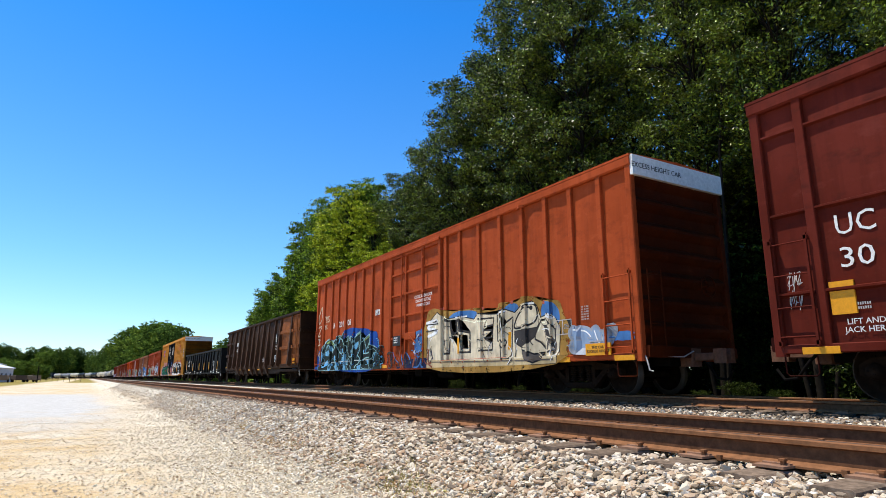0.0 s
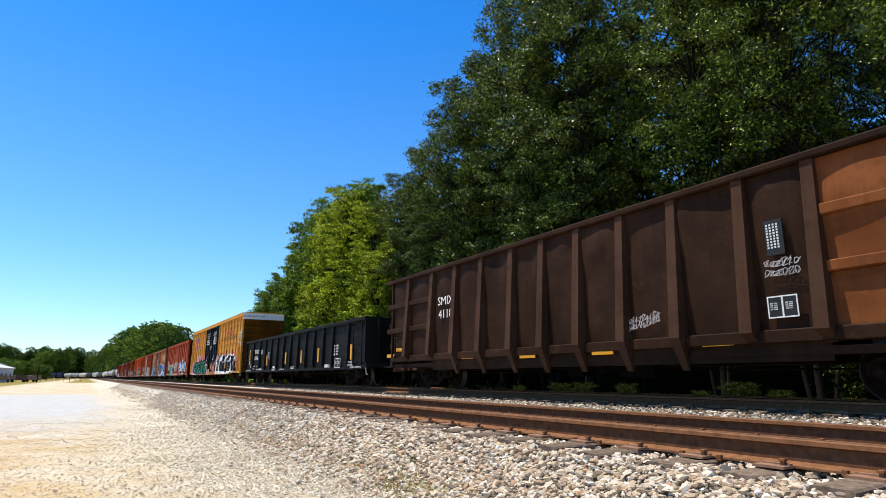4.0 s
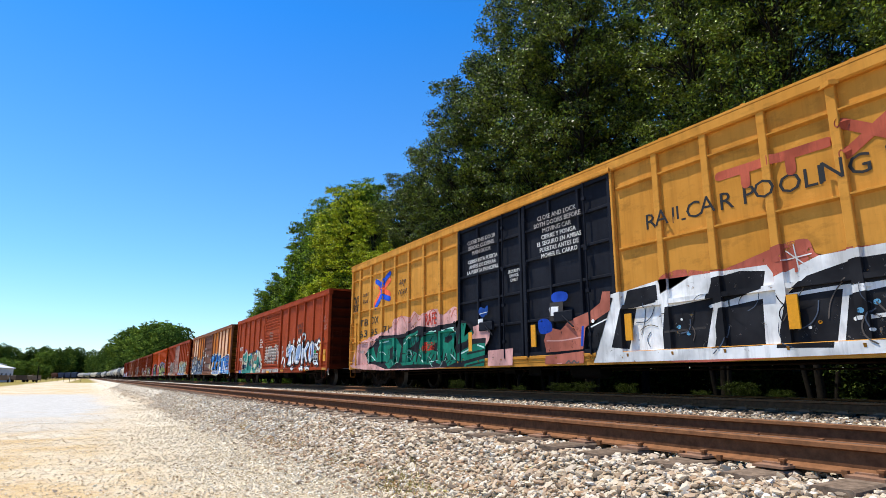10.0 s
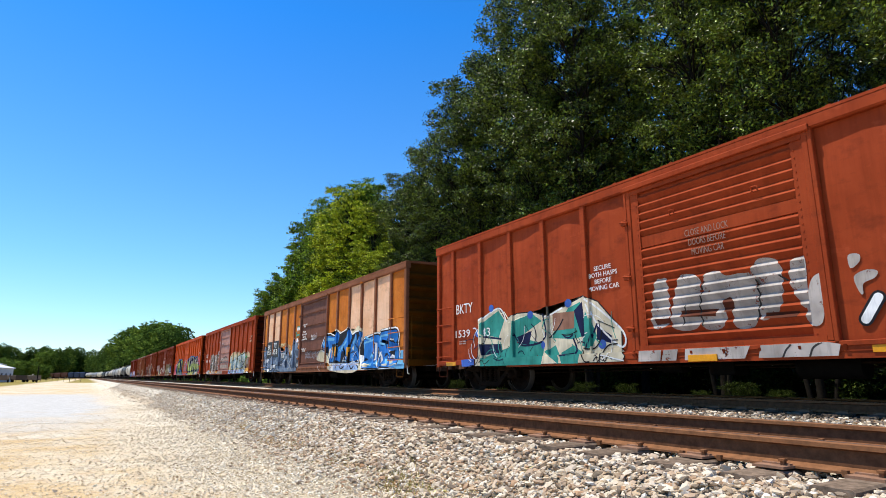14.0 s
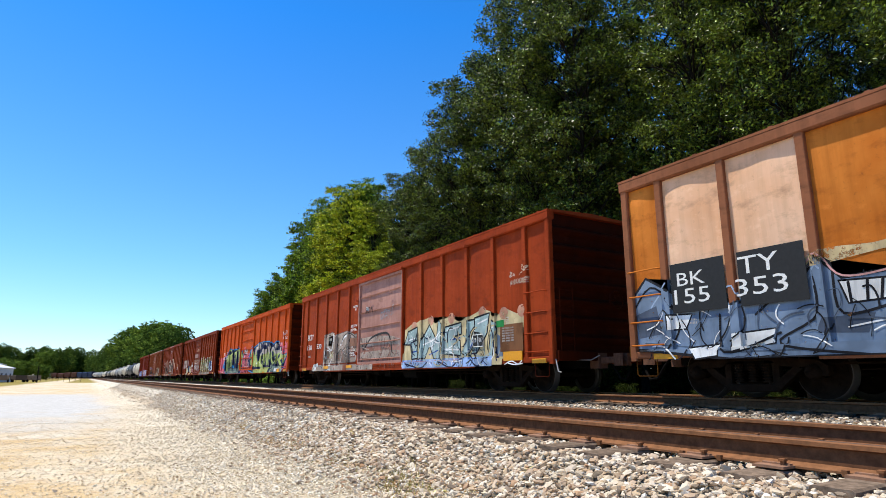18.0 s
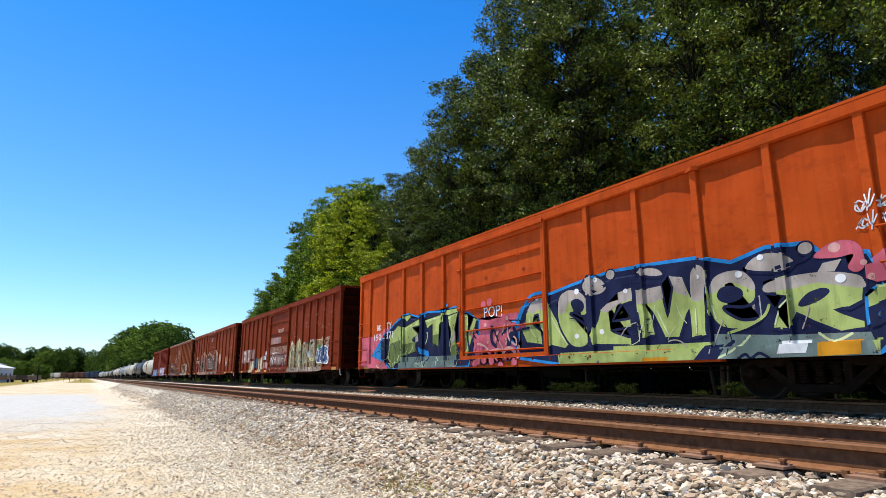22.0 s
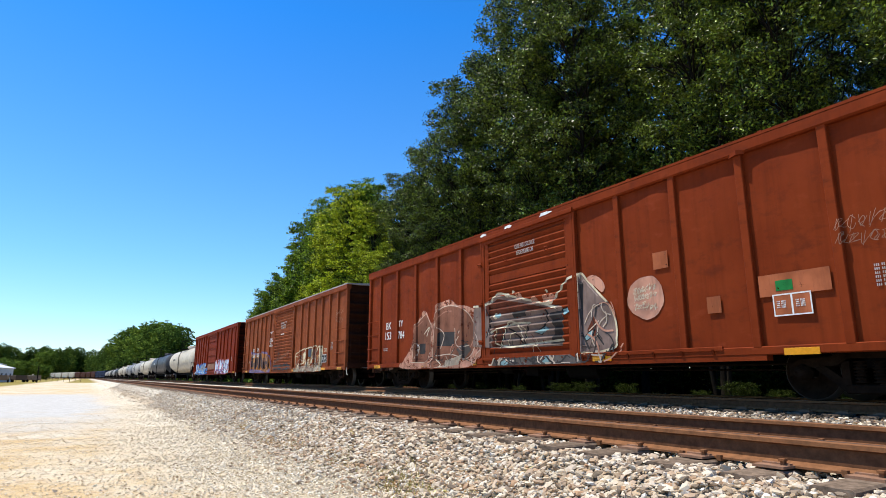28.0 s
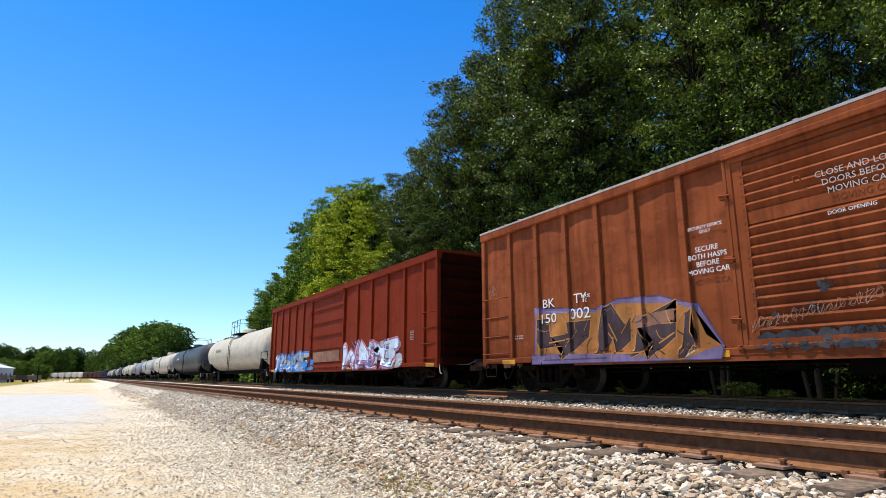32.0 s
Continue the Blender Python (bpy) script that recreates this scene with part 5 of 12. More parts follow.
# ---- trees ----


def leaf_material(key, a, b_, gloss=0.42, top=2.2, spec=0.2):
    m, nt, b, co = shader(key)
    geo = nt.nodes.new("ShaderNodeNewGeometry")
    c = ramp(nt, geo.outputs["Random Per Island"], [(0.0, tuple(x * 0.4 for x in a)), (0.45, a), (0.8, b_), (1.0, tuple(x * top for x in b_))])
    n = noise_tex(nt, co, 0.45, 3, 0.6)
    c = mixc(nt, ramp(nt, n, [(0.4, 0.0), (0.65, 0.35)]), c, b_)
    nt.links.new(c, b.inputs["Base Color"])
    b.inputs["Roughness"].default_value = gloss
    b.inputs["Specular IOR Level"].default_value = spec
    tr = nt.nodes.new("ShaderNodeBsdfTranslucent")
    nt.links.new(mixc(nt, 0.5, c, (0.10, 0.16, 0.015)), tr.inputs[0])
    mx = nt.nodes.new("ShaderNodeMixShader")
    mx.inputs[0].default_value = 0.12
    nt.links.new(b.outputs[0], mx.inputs[1])
    nt.links.new(tr.outputs[0], mx.inputs[2])
    nt.links.new(mx.outputs[0], nt.nodes["Material Output"].inputs[0])
    return m


BARK = plain("grey_brown_bark", (0.019, 0.016, 0.013), 0.95, 0, 9, 0.5, 0.6, spec=0.02)
LEAF = [leaf_material("dark_oak_leaves", (0.010, 0.022, 0.004), (0.170, 0.235, 0.026), 0.36, 2.2, 0.28),
        leaf_material("fresh_green_leaves", (0.028, 0.072, 0.006), (0.20, 0.31, 0.018), 0.45, 2.0, 0.16),
        leaf_material("yellow_green_leaves", (0.115, 0.185, 0.008), (0.55, 0.62, 0.034), 0.45, 1.5, 0.16),
        # far foliage is lightened, distance haze put into its colour
        leaf_material("far_dark_foliage", (0.044, 0.082, 0.016), (0.110, 0.175, 0.030), 0.8, 1.1, 0.03),
        leaf_material("far_light_foliage", (0.085, 0.145, 0.022), (0.20, 0.285, 0.045), 0.8, 1.1, 0.03),
        # the wood's deep shade is put into these darker leaves
        leaf_material("shade_darkened_leaves", (0.006, 0.013, 0.002), (0.045, 0.066, 0.008), 0.6, 1.6, 0.08),
        leaf_material("deep_green_leaves", (0.008, 0.018, 0.003), (0.130, 0.184, 0.021), 0.36, 2.2, 0.28)]


def crown_mesh(seed, h, rad, foot, leaves, size, lobes, leaf, lobe=(0.32, 0.54), clump=(0.29, 0.12)):
    """Clumps of leaves on the ends of twigs, in lobes round the limbs."""
    rng = np.random.default_rng(seed)
    cz = (foot + h) / 2
    cen, rr = [], []
    for k in range(lobes):
        v = (k + 0.5) / lobes
        z = foot + (h - foot) * (0.10 + 0.84 * v)
        wide = rad * (0.45 + 0.75 * math.sin(math.pi * min(1, 0.12 + 0.80 * (1 - v)) ** 0.9) * 0.8)
        a = k * 2.4 + rng.uniform(-0.5, 0.5)
        q = wide * rng.uniform(0.35, 0.85)
        cen.append((q * math.cos(a), q * math.sin(a), z))
        rr.append(rad * rng.uniform(*lobe))
    cen, rr = np.array(cen), np.array(rr)
    per = 48 if size < 0.17 else 24 if size < 0.3 else 9
    nc = leaves // per
    which = rng.integers(0, lobes, nc)
    d = rng.normal(size=(nc, 3))
    d /= np.linalg.norm(d, axis=1)[:, None]
    c = cen[which] + d * (rr[which] * rng.uniform(0.6, 1.06, nc))[:, None] * np.array([1, 1, 0.75])
    p = (c[:, None] + rng.normal(size=(nc, per, 3)) * np.array([clump[0], clump[0], clump[1]]) * (rad / 4.0) ** 0.5).reshape(-1, 3)
    n = len(p)
    nor = rng.normal(size=(n, 3)) * 0.62 + np.array([-0.12, 0, 0.62])
    nor /= np.linalg.norm(nor, axis=1)[:, None]
    u = np.cross(nor, rng.normal(size=(n, 3)))
    u /= np.linalg.norm(u, axis=1)[:, None]
    w = np.cross(nor, u)
    s = size * rng.uniform(0.6, 1.3, n)[:, None]
    if size < 0.08:
        vs = np.stack([p - u * s, p + w * s * 0.5 + nor * s * 0.12, p + u * s, p - w * s * 0.5 + nor * s * 0.12], 1).reshape(-1, 3)
        fs = np.arange(4 * n).reshape(-1, 4)
    else:
        vs = np.stack([p - u * s, p + u * s * 0.7 + w * s * 0.6, p + u * s * 0.5 - w * s * 0.6], 1).reshape(-1, 3)
        fs = np.arange(3 * n).reshape(-1, 3)
    me = bpy.data.meshes.new("crown")
    me.from_pydata(vs, [], fs)
    me.materials.append(leaf)
    me.update()
    return me, cen


def make_tree(name, seed, h, rad, foot, leaves=14000, size=0.13, lobes=22, leaf=0, label="", r0=0.2, lobe=(0.32, 0.54), clump=(0.29, 0.12), stems=1):
    rng = random.Random(seed)
    t = thing(name, (0, -500, 0), label=label, category="tree")
    me, cen = crown_mesh(seed, h, rad, foot, leaves, size, lobes, LEAF[leaf], lobe, clump)
    b = Mesh()
    top = h * 0.86
    lean = [(rng.uniform(-0.25, 0.25) * k / 3, rng.uniform(-0.25, 0.25) * k / 3) for k in range(7)]
    pts = [(lean[k][0], lean[k][1], -0.3 + (top + 0.3) * k / 6) for k in range(7)]
    b.tube(pts, [r0 * (1.25 if k == 0 else 1 - 0.14 * k) for k in range(7)], 8)
    for c in cen:
        z0 = max(foot * 0.6, c[2] - rng.uniform(1.2, 2.6))
        f = min(5.9, (z0 + 0.3) / (top + 0.3) * 6)
        k = int(f)
        a = Vector(pts[k]).lerp(Vector(pts[k + 1]), f - k)
        e = Vector(c)
        m = a.lerp(e, 0.5) + Vector((rng.uniform(-0.3, 0.3), rng.uniform(-0.3, 0.3), 0.25))
        b.tube([a, m, e], [r0 * 0.38, r0 * 0.24, 0.02], 5, 0, False)
        for _ in range(2 if size < 0.14 else 0):
            q = e + Vector((rng.uniform(-1, 1), rng.uniform(-1, 1), rng.uniform(-0.3, 0.9))) * rad * 0.3
            b.tube([m, m.lerp(q, 0.5) + Vector((0, 0, 0.15)), q], [r0 * 0.16, r0 * 0.1, 0.01], 4, 0, False)
    part("trunk", b, BARK, t)
    for k in range(stems - 1):
        # further stems from the same foot, that spread as they rise
        a, d = 2.2 + 2.5 * k + rng.uniform(-0.4, 0.4), rng.uniform(0.9, 1.9)
        sw = [rng.uniform(-0.18, 0.18) for _ in range(8)]
        b = Mesh()
        line = [(math.cos(a) * (0.25 + d * (j / 7) ** 0.8) + sw[j] * j / 7, math.sin(a) * (0.25 + d * (j / 7) ** 0.8) - sw[7 - j] * j / 7, -0.3 + top * 0.9 * j / 7) for j in range(8)]
        b.tube(line, [r0 * 0.72 * (1 - 0.12 * j) for j in range(8)], 7)
        for j in (3, 4, 5, 6):
            e = Vector(line[j])
            q = e + Vector((rng.uniform(-1.3, 1.3), rng.uniform(-1.3, 1.3), rng.uniform(0.9, 2.0)))
            b.tube([e, e.lerp(q, 0.5) + Vector((0.1, 0.1, 0.0)), q], [r0 * 0.22, r0 * 0.14, 0.012], 4, 0, False)
        part("stem", b, BARK, t)
    part("crown", me, None, t)
    return t


TALL = "tall dark green broadleaf tree with slender trunk"
kinds = {
    "tall_a": make_tree("tree", 11, 20.0, 3.0, 6.6, 46000, 0.066, 58, 0, TALL, 0.12, (0.20, 0.36), (0.24, 0.10), 3),
    "tall_b": make_tree("tree", 12, 21.5, 3.2, 7.6, 46000, 0.066, 60, 0, TALL, 0.12, (0.20, 0.36), (0.24, 0.10), 3),
    "tall_c": make_tree("tree", 13, 18.5, 2.9, 6.0, 44000, 0.066, 56, 0, TALL, 0.12, (0.20, 0.36), (0.24, 0.10), 2),
    "open": make_tree("tree", 24, 20.5, 3.0, 7.4, 34000, 0.066, 46, 0, "tall thinly leaved tree with several slender stems", 0.13, (0.20, 0.34), (0.24, 0.10), 4),
    "deep": make_tree("tree", 25, 20.0, 3.2, 4.2, 62000, 0.072, 62, 6, "tall tree with deep green leaves and several stems", 0.12, (0.20, 0.36), (0.19, 0.09), 3),
    "mid_a": make_tree("tree", 22, 20.0, 3.3, 4.6, 46000, 0.080, 66, 0, TALL, 0.12, (0.20, 0.36), (0.24, 0.10), 3),
    "mid_b": make_tree("tree", 23, 18.0, 3.0, 2.5, 38000, 0.085, 60, 1, "tall fresh green broadleaf tree at the wood's edge", 0.12, (0.20, 0.34), (0.24, 0.10), 2),
    "fresh": make_tree("tree", 14, 16.0, 2.8, 2.5, 32000, 0.105, 50, 1, "fresh green broadleaf tree at the wood's edge", 0.16, (0.20, 0.36), (0.24, 0.10)),
    "light": make_tree("tree", 15, 16.0, 2.8, 1.6, 40000, 0.095, 80, 2, "bright yellow-green young tree at the wood's edge", 0.13, (0.15, 0.27), (0.20, 0.07)),
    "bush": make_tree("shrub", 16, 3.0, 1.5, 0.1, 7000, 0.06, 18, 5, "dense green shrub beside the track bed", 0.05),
    "back": make_tree("tree", 19, 20.0, 3.2, 3.0, 13000, 0.155, 26, 0, TALL),
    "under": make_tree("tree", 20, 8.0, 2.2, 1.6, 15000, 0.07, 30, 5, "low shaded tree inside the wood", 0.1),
    "far": make_tree("tree", 17, 17.0, 5.0, 0.3, 7000, 0.40, 34, 3, "distant dark green woodland tree", 0.25, (0.36, 0.56)),
    "far_light": make_tree("tree", 18, 14.0, 5.0, 0.2, 7000, 0.40, 32, 4, "distant lighter green woodland tree", 0.25, (0.36, 0.56)),
}
used = set()


def plant(kind, x, y, scale=1.0, turn=0.0, z=-0.62, group="trees of the wood behind the train", tall=None):
    src = kinds[kind]
    m = Matrix.Translation((x, y, z)) @ Matrix.Rotation(turn, 4, "Z")
    if kind not in used:
        used.add(kind)
        src.matrix_basis = m
        t = src
    else:
        t = copy_thing(src, m)
    t.scale = (scale, scale, scale * (tall or 1.0))
    t["group"] = group
    return t


def build_wood():
    rng = random.Random(21)
    # front row along the right of way: y, height
    top = [(2, 19), (6, 20), (10, 20.5), (14, 20.5), (18, 20.5), (22, 21.5), (25, 21.2), (28, 19.0), (31, 16.4), (34, 15.0), (38, 15.0), (42, 16.5), (46, 17.8), (50, 17.8), (54, 17.8), (58, 17.6), (62, 15.4),
           (66, 12.8), (70, 12.6), (74, 12.0), (78, 9.5)]
    base = {"open": 20.5, "tall_a": 20.0, "tall_b": 21.5, "tall_c": 18.5, "back": 20.0, "fresh": 16.0, "light": 16.0, "mid_a": 20.0, "mid_b": 18.0, "deep": 20.0}
    for k, (y, h) in enumerate(top):
        kind = ("open" if k % 2 else "tall_b") if y < 13 else rng.choice(["tall_a", "deep", "tall_c"]) if y < 20 else ("deep" if y < 35 else rng.choice(["mid_a", "mid_b"])) if y < 41 else rng.choice(["mid_b", "fresh"])
        plant(kind, 18.6 + rng.uniform(-0.8, 0.8), y + rng.uniform(-0.8, 0.8), h / base[kind], rng.uniform(0, 6.28))
    for y, h in ((36.5, 10.0), (38.5, 13.6), (42.0, 16.2), (45.5, 15.6), (49.0, 12.6), (52.5, 10.2)):
        plant("light", 16.7 + rng.uniform(-0.4, 0.5), y, h / 16.0, rng.uniform(0, 6.28))
    for y, h in ((57, 10.5), (61, 11.5), (65, 11.0), (69, 9.8), (73, 9.0)):
        plant("fresh", 16.9 + rng.uniform(-0.4, 0.5), y, h / 16.0, rng.uniform(0, 6.28))
    for row, x in enumerate((23.5, 29.0, 36.0)):
        for k in range(13):
            y = -2 + k * 5.6 + rng.uniform(-1.6, 1.6)
            if y > 66 or y < 0.72 * x + (4.0 if row else -4.0):
                continue      # the wood is a narrow strip at its near end
            kind = "back"
            hh = 20.5 if y < 30 else 17.0
            plant(kind, x + rng.uniform(-1.6, 1.6), y, hh / base[kind] * rng.uniform(0.9, 1.05), rng.uniform(0, 6.28))
    for row, x in enumerate((21.0, 26.0, 33.0)):
        for k in range(14):
            plant("under", x + rng.uniform(-1, 1), -1 + k * 5 + rng.uniform(-1.5, 1.5), rng.uniform(0.8, 1.2), rng.uniform(0, 6.28))
    for k in range(26):
        plant("under", 23.5 + 2.6 * (k % 4) + rng.uniform(-0.8, 0.8), -3 + k * 1.05 + rng.uniform(-0.8, 0.8), rng.uniform(1.0, 1.4), rng.uniform(0, 6.28))
    for k in range(5):
        plant("under", 17.4 + rng.uniform(-0.3, 0.5), 22 + k * 3.1 + rng.uniform(-0.5, 0.5), rng.uniform(0.7, 0.95), rng.uniform(0, 6.28))
    for row, x in enumerate((46, 56)):
        for k in range(22):
            if -8 + k * 7 < 0.95 * x:
                continue
            plant("far", x + rng.uniform(-3, 3), -8 + k * 7 + rng.uniform(-2, 2), rng.uniform(0.75, 1.0), rng.uniform(0, 6.28))
    for x, y, h in ((21.8, 3.0, 19), (22.6, 7.5, 20), (22.0, 11.5, 20), (23.4, 14.5, 20.5), (27.0, 10.0, 19), (28.5, 17.0, 20)):
        plant("open" if x > 22.5 else "tall_a", x, y, h / 20.0, rng.uniform(0, 6.28))
    for y in (19, 23, 26.5, 30, 33.5):
        plant("back", 21.3 + rng.uniform(-0.5, 0.5), y, (19.0 if y < 28 else 15.5) / 20.0, rng.uniform(0, 6.28))
    for k in range(34):
        plant("bush", 21.5 + rng.uniform(-0.9, 2.0), 1 + k * 2.1 + rng.uniform(-0.7, 0.7), rng.uniform(0.6, 1.25), rng.uniform(0, 6.28), group="shrubs beside the track bed")
    for k in range(14):
        plant("bush", 16.2 + rng.uniform(-0.5, 0.9), 1.5 + k * 1.9 + rng.uniform(-0.8, 0.8), rng.uniform(0.16, 0.32), rng.uniform(0, 6.28), group="shrubs beside the track bed")
    # trees further along the line
    for x, y, h in ((27.8, 225, 16.5), (26.1, 228, 19.4), (25.0, 236, 20.8), (24.1, 246, 21.8), (23.2, 262, 23.7), (22.9, 290, 26.7), (21.7, 310, 27.3), (20.2, 330, 27.8), (19.5, 360, 28.6), (18.9, 400, 29.2), (17.8, 440, 28.6), (16.3, 480, 27.0), (14.9, 520, 26.6), (13.1, 560, 26.2), (10.9, 600, 25.5), (8.3, 640, 23.9), (5.3, 690, 23.4), (21.5, 118, 7.9), (21.8, 112, 8.2), (22.0, 106, 8.5), (21.7, 128, 8.0)):
        kind = "far" if rng.random() < 0.7 else "far_light"
        plant(kind, x, y, h / (18.5 if kind == "far" else 15.5), rng.uniform(0, 6.28), group="trees further along the line")
    # woods that close the view
    for k in range(84):
        a = -190 + k * 2.8
        y = 770 + 30 * math.sin(k * 0.5) + rng.uniform(-20, 20)
        plant("far_light" if rng.random() < 0.5 else "far", a * 1.4 + rng.uniform(-5, 5), y, rng.uniform(1.65, 2.05), rng.uniform(0, 6.28), group="woods on the horizon")
    for k in range(22):
        plant("far_light", -84 + k * 3.2 + rng.uniform(-1, 1), 340 + rng.uniform(-25, 25), rng.uniform(0.45, 0.8), rng.uniform(0, 6.28), group="woods on the horizon")


build_wood()


def undergrowth(name, label, seed, n, x0, x1, y0, y1, high, leaf):
    """Brush that closes the view under the trees and along the line."""
    rng = np.random.default_rng(seed)
    y = rng.uniform(y0, y1, n)
    top = high * (0.75 + 0.25 * np.sin(y * 0.31) * np.sin(y * 0.117 + 1))
    p = np.stack([rng.uniform(x0, x1, n), y, -0.6 + top * rng.uniform(0, 1, n) ** 1.3], 1)
    nor = rng.normal(size=(n, 3))
    nor /= np.linalg.norm(nor, axis=1)[:, None]
    u = np.cross(nor, rng.normal(size=(n, 3)))
    u /= np.linalg.norm(u, axis=1)[:, None]
    w = np.cross(nor, u)
    s = rng.uniform(0.15, 0.42, n)[:, None]
    vs = np.stack([p - u * s, p + w * s * 0.6, p + u * s, p - w * s * 0.6], 1).reshape(-1, 3)
    me = bpy.data.meshes.new(name)
    me.from_pydata(vs, [], np.arange(4 * n).reshape(-1, 4))
    me.materials.append(leaf)
    me.update()
    tagged(new(name, me), label, "undergrowth", kind="stuff")


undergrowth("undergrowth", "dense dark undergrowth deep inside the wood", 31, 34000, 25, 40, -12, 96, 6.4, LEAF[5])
undergrowth("hedgerow", "low green brush along the far side of the line", 32, 34000, 21, 27, 66, 420, 3.4, LEAF[4])

# ---- the train ----
make_words(["EXCESS HEIGHT CAR", "CLOSE THIS DOOR\nBEFORE CLOSING\nMAIN DOOR", "CIERRE ESTA PUERTA\nANTES DE CERRAR\nLA PUERTA PRINCIPAL", "CLOSE AND LOCK\nBOTH DOORS BEFORE\nMOVING CAR", "CIERRE Y PONGA\nEL SEGURO EN AMBAS\nPUERTAS ANTES DE\nMOVER EL CARRO", "SECURITY\nDEVICE\nONLY", "STANDARD CAR\nSEAL ONLY", "THIS CAR\nEXCEEDS HEIGHT", "LIFT AND\nJACK HERE", "CLOSE AND LOCK\nDOORS BEFORE\nMOVING CAR", "next\nload", "any\nroad", "2 INCH HF COMP SHOES", "SECURE\nBOTH HASPS\nBEFORE\nMOVING CAR",
            "RELEASE ROD", "RETAINING VALVE", "PLATE\nC", "PLATE\nF", "POP!", "LOVE", "DGK", "219300", "66700", "EMPTY LOAD", "LD LMT", "LT WT", "002", "08", "1056", "150", "151", "153", "1539", "155", "201", "30", "353", "371", "4118", "43", "530", "624", "63", "71", "784", "95", "BK", "BKTY", "OX", "R", "RAFE", "SMIX", "TB", "TMS", "TY", "UC", "YK", "ZVBX", "SECURITY DEVICE\nONLY", "SECURE BOTH HASPS\nBEFORE MOVING CAR", "CLOSE AND LOCK DOOR\nBEFORE MOVING CAR", "DOOR OPENING", "LD LMT\nLT WT", "CU FT"] + sorted(set("RAILCARPOOLINGEXPERTSTMEYKLOWERUEBKSIONPIKESFRBLANKMSUMLETGRIDBALE2005192019nextloadanyroad")))
CHALK, RUSTD, DULLBR = ("chalk", (0.43, 0.375, 0.335)), ("dark_rust", (0.12, 0.032, 0.016)), ("dull_brown", (0.215, 0.088, 0.052))
CORAL, BLUEV = ("coral", (0.40, 0.125, 0.085)), ("vivid_blue", (0.012, 0.06, 0.40))
DULLG2 = ("pale_dull_grey", (0.215, 0.150, 0.125))
CREAM = ("cream", (0.62, 0.55, 0.40))
BLACK = ("black", (0.015, 0.015, 0.018))
SKY = ("sky_blue", (0.05, 0.22, 0.55))
PINK = ("pink", (0.62, 0.22, 0.24))
SILVER = ("silver", (0.36, 0.38, 0.42))
GREENY = ("lime", (0.32, 0.42, 0.12))
WHITE_S = ("white", (0.75, 0.75, 0.74))
GOLD, SKYD, BONE, SANDY = ("gold", (0.34, 0.19, 0.045)), ("mid_sky", (0.06, 0.17, 0.40)), ("bone", (0.63, 0.54, 0.38)), ("sand", (0.52, 0.40, 0.22))
SOOT, ASH, AMBER, ROSE = ("soot", (0.045, 0.040, 0.038)), ("ash", (0.105, 0.088, 0.078)), ("amber", (0.62, 0.27, 0.015)), ("rose_haze", (0.48, 0.12, 0.08))
NAVYD, DEEPB, DKGREEN, PTEAL = ("dark_navy", (0.011, 0.015, 0.052)), ("deep_blue", (0.012, 0.060, 0.27)), ("dark_green", (0.016, 0.026, 0.022)), ("pale_teal", (0.26, 0.45, 0.47))
LBLUE, PALEPINK, GREEN, MINT = ("light_blue", (0.14, 0.38, 0.60)), ("pale_pink", (0.62, 0.33, 0.30)), ("green", (0.008, 0.17, 0.11)), ("mint", (0.45, 0.66, 0.60))
RED, BRICK, ICE, CREAMY = ("red", (0.50, 0.04, 0.02)), ("brick", (0.30, 0.043, 0.012)), ("ice", (0.30, 0.43, 0.68)), ("cream", (0.64, 0.55, 0.37))
TEALB, GREYBR, BLUEB, BLUES = ("bright_teal", (0.04, 0.27, 0.22)), ("grey_brown", (0.27, 0.135, 0.088)), ("bright_blue", (0.05, 0.12, 0.42)), ("strong_blue", (0.02, 0.16, 0.50))
STEEL, SLATE, STRAW, DUSTP = ("steel_blue", (0.15, 0.205, 0.29)), ("slate", (0.07, 0.09, 0.13)), ("straw", (0.56, 0.46, 0.26)), ("dusty_pink", (0.50, 0.25, 0.17))
SAGEB, GREYW, DULLASH, DULLG = ("sage_blue", (0.33, 0.44, 0.44)), ("grey_white", (0.37, 0.295, 0.245)), ("dull_ash", (0.13, 0.10, 0.09)), ("worn_grey", (0.17, 0.13, 0.108))
BRICKD, HOTP, SKYE, GREENL = ("dull_brick", (0.24, 0.08, 0.05)), ("hot_pink", (0.52, 0.11, 0.15)), ("edge_blue", (0.02, 0.22, 0.55)), ("lime_green", (0.37, 0.44, 0.135))
WARMG, PALELIME, OLIVE, GREYGR = ("warm_grey", (0.40, 0.345, 0.30)), ("pale_lime", (0.55, 0.62, 0.34)), ("olive", (0.13, 0.17, 0.05)), ("grey_green", (0.15, 0.20, 0.18))
KHAKI, PINKD, VIOLET, VIOLETD = ("khaki", (0.27, 0.185, 0.095)), ("grey_pink", (0.32, 0.19, 0.16)), ("violet", (0.20, 0.15, 0.27)), ("dark_violet", (0.09, 0.07, 0.15))
BURNT, BURNTE, SOOTBR, GREYC = ("burnt_orange", (0.42, 0.17, 0.05)), ("orange_edge", (0.52, 0.24, 0.07)), ("brown_soot", (0.075, 0.048, 0.05)), ("grey_cream", (0.40, 0.33, 0.25))
SAGEK = ("khaki_grey", (0.27, 0.24, 0.17))
PALEL, LBLUEG = ("pale_line", (0.56, 0.45, 0.35)), ("grey_teal", (0.22, 0.36, 0.38))


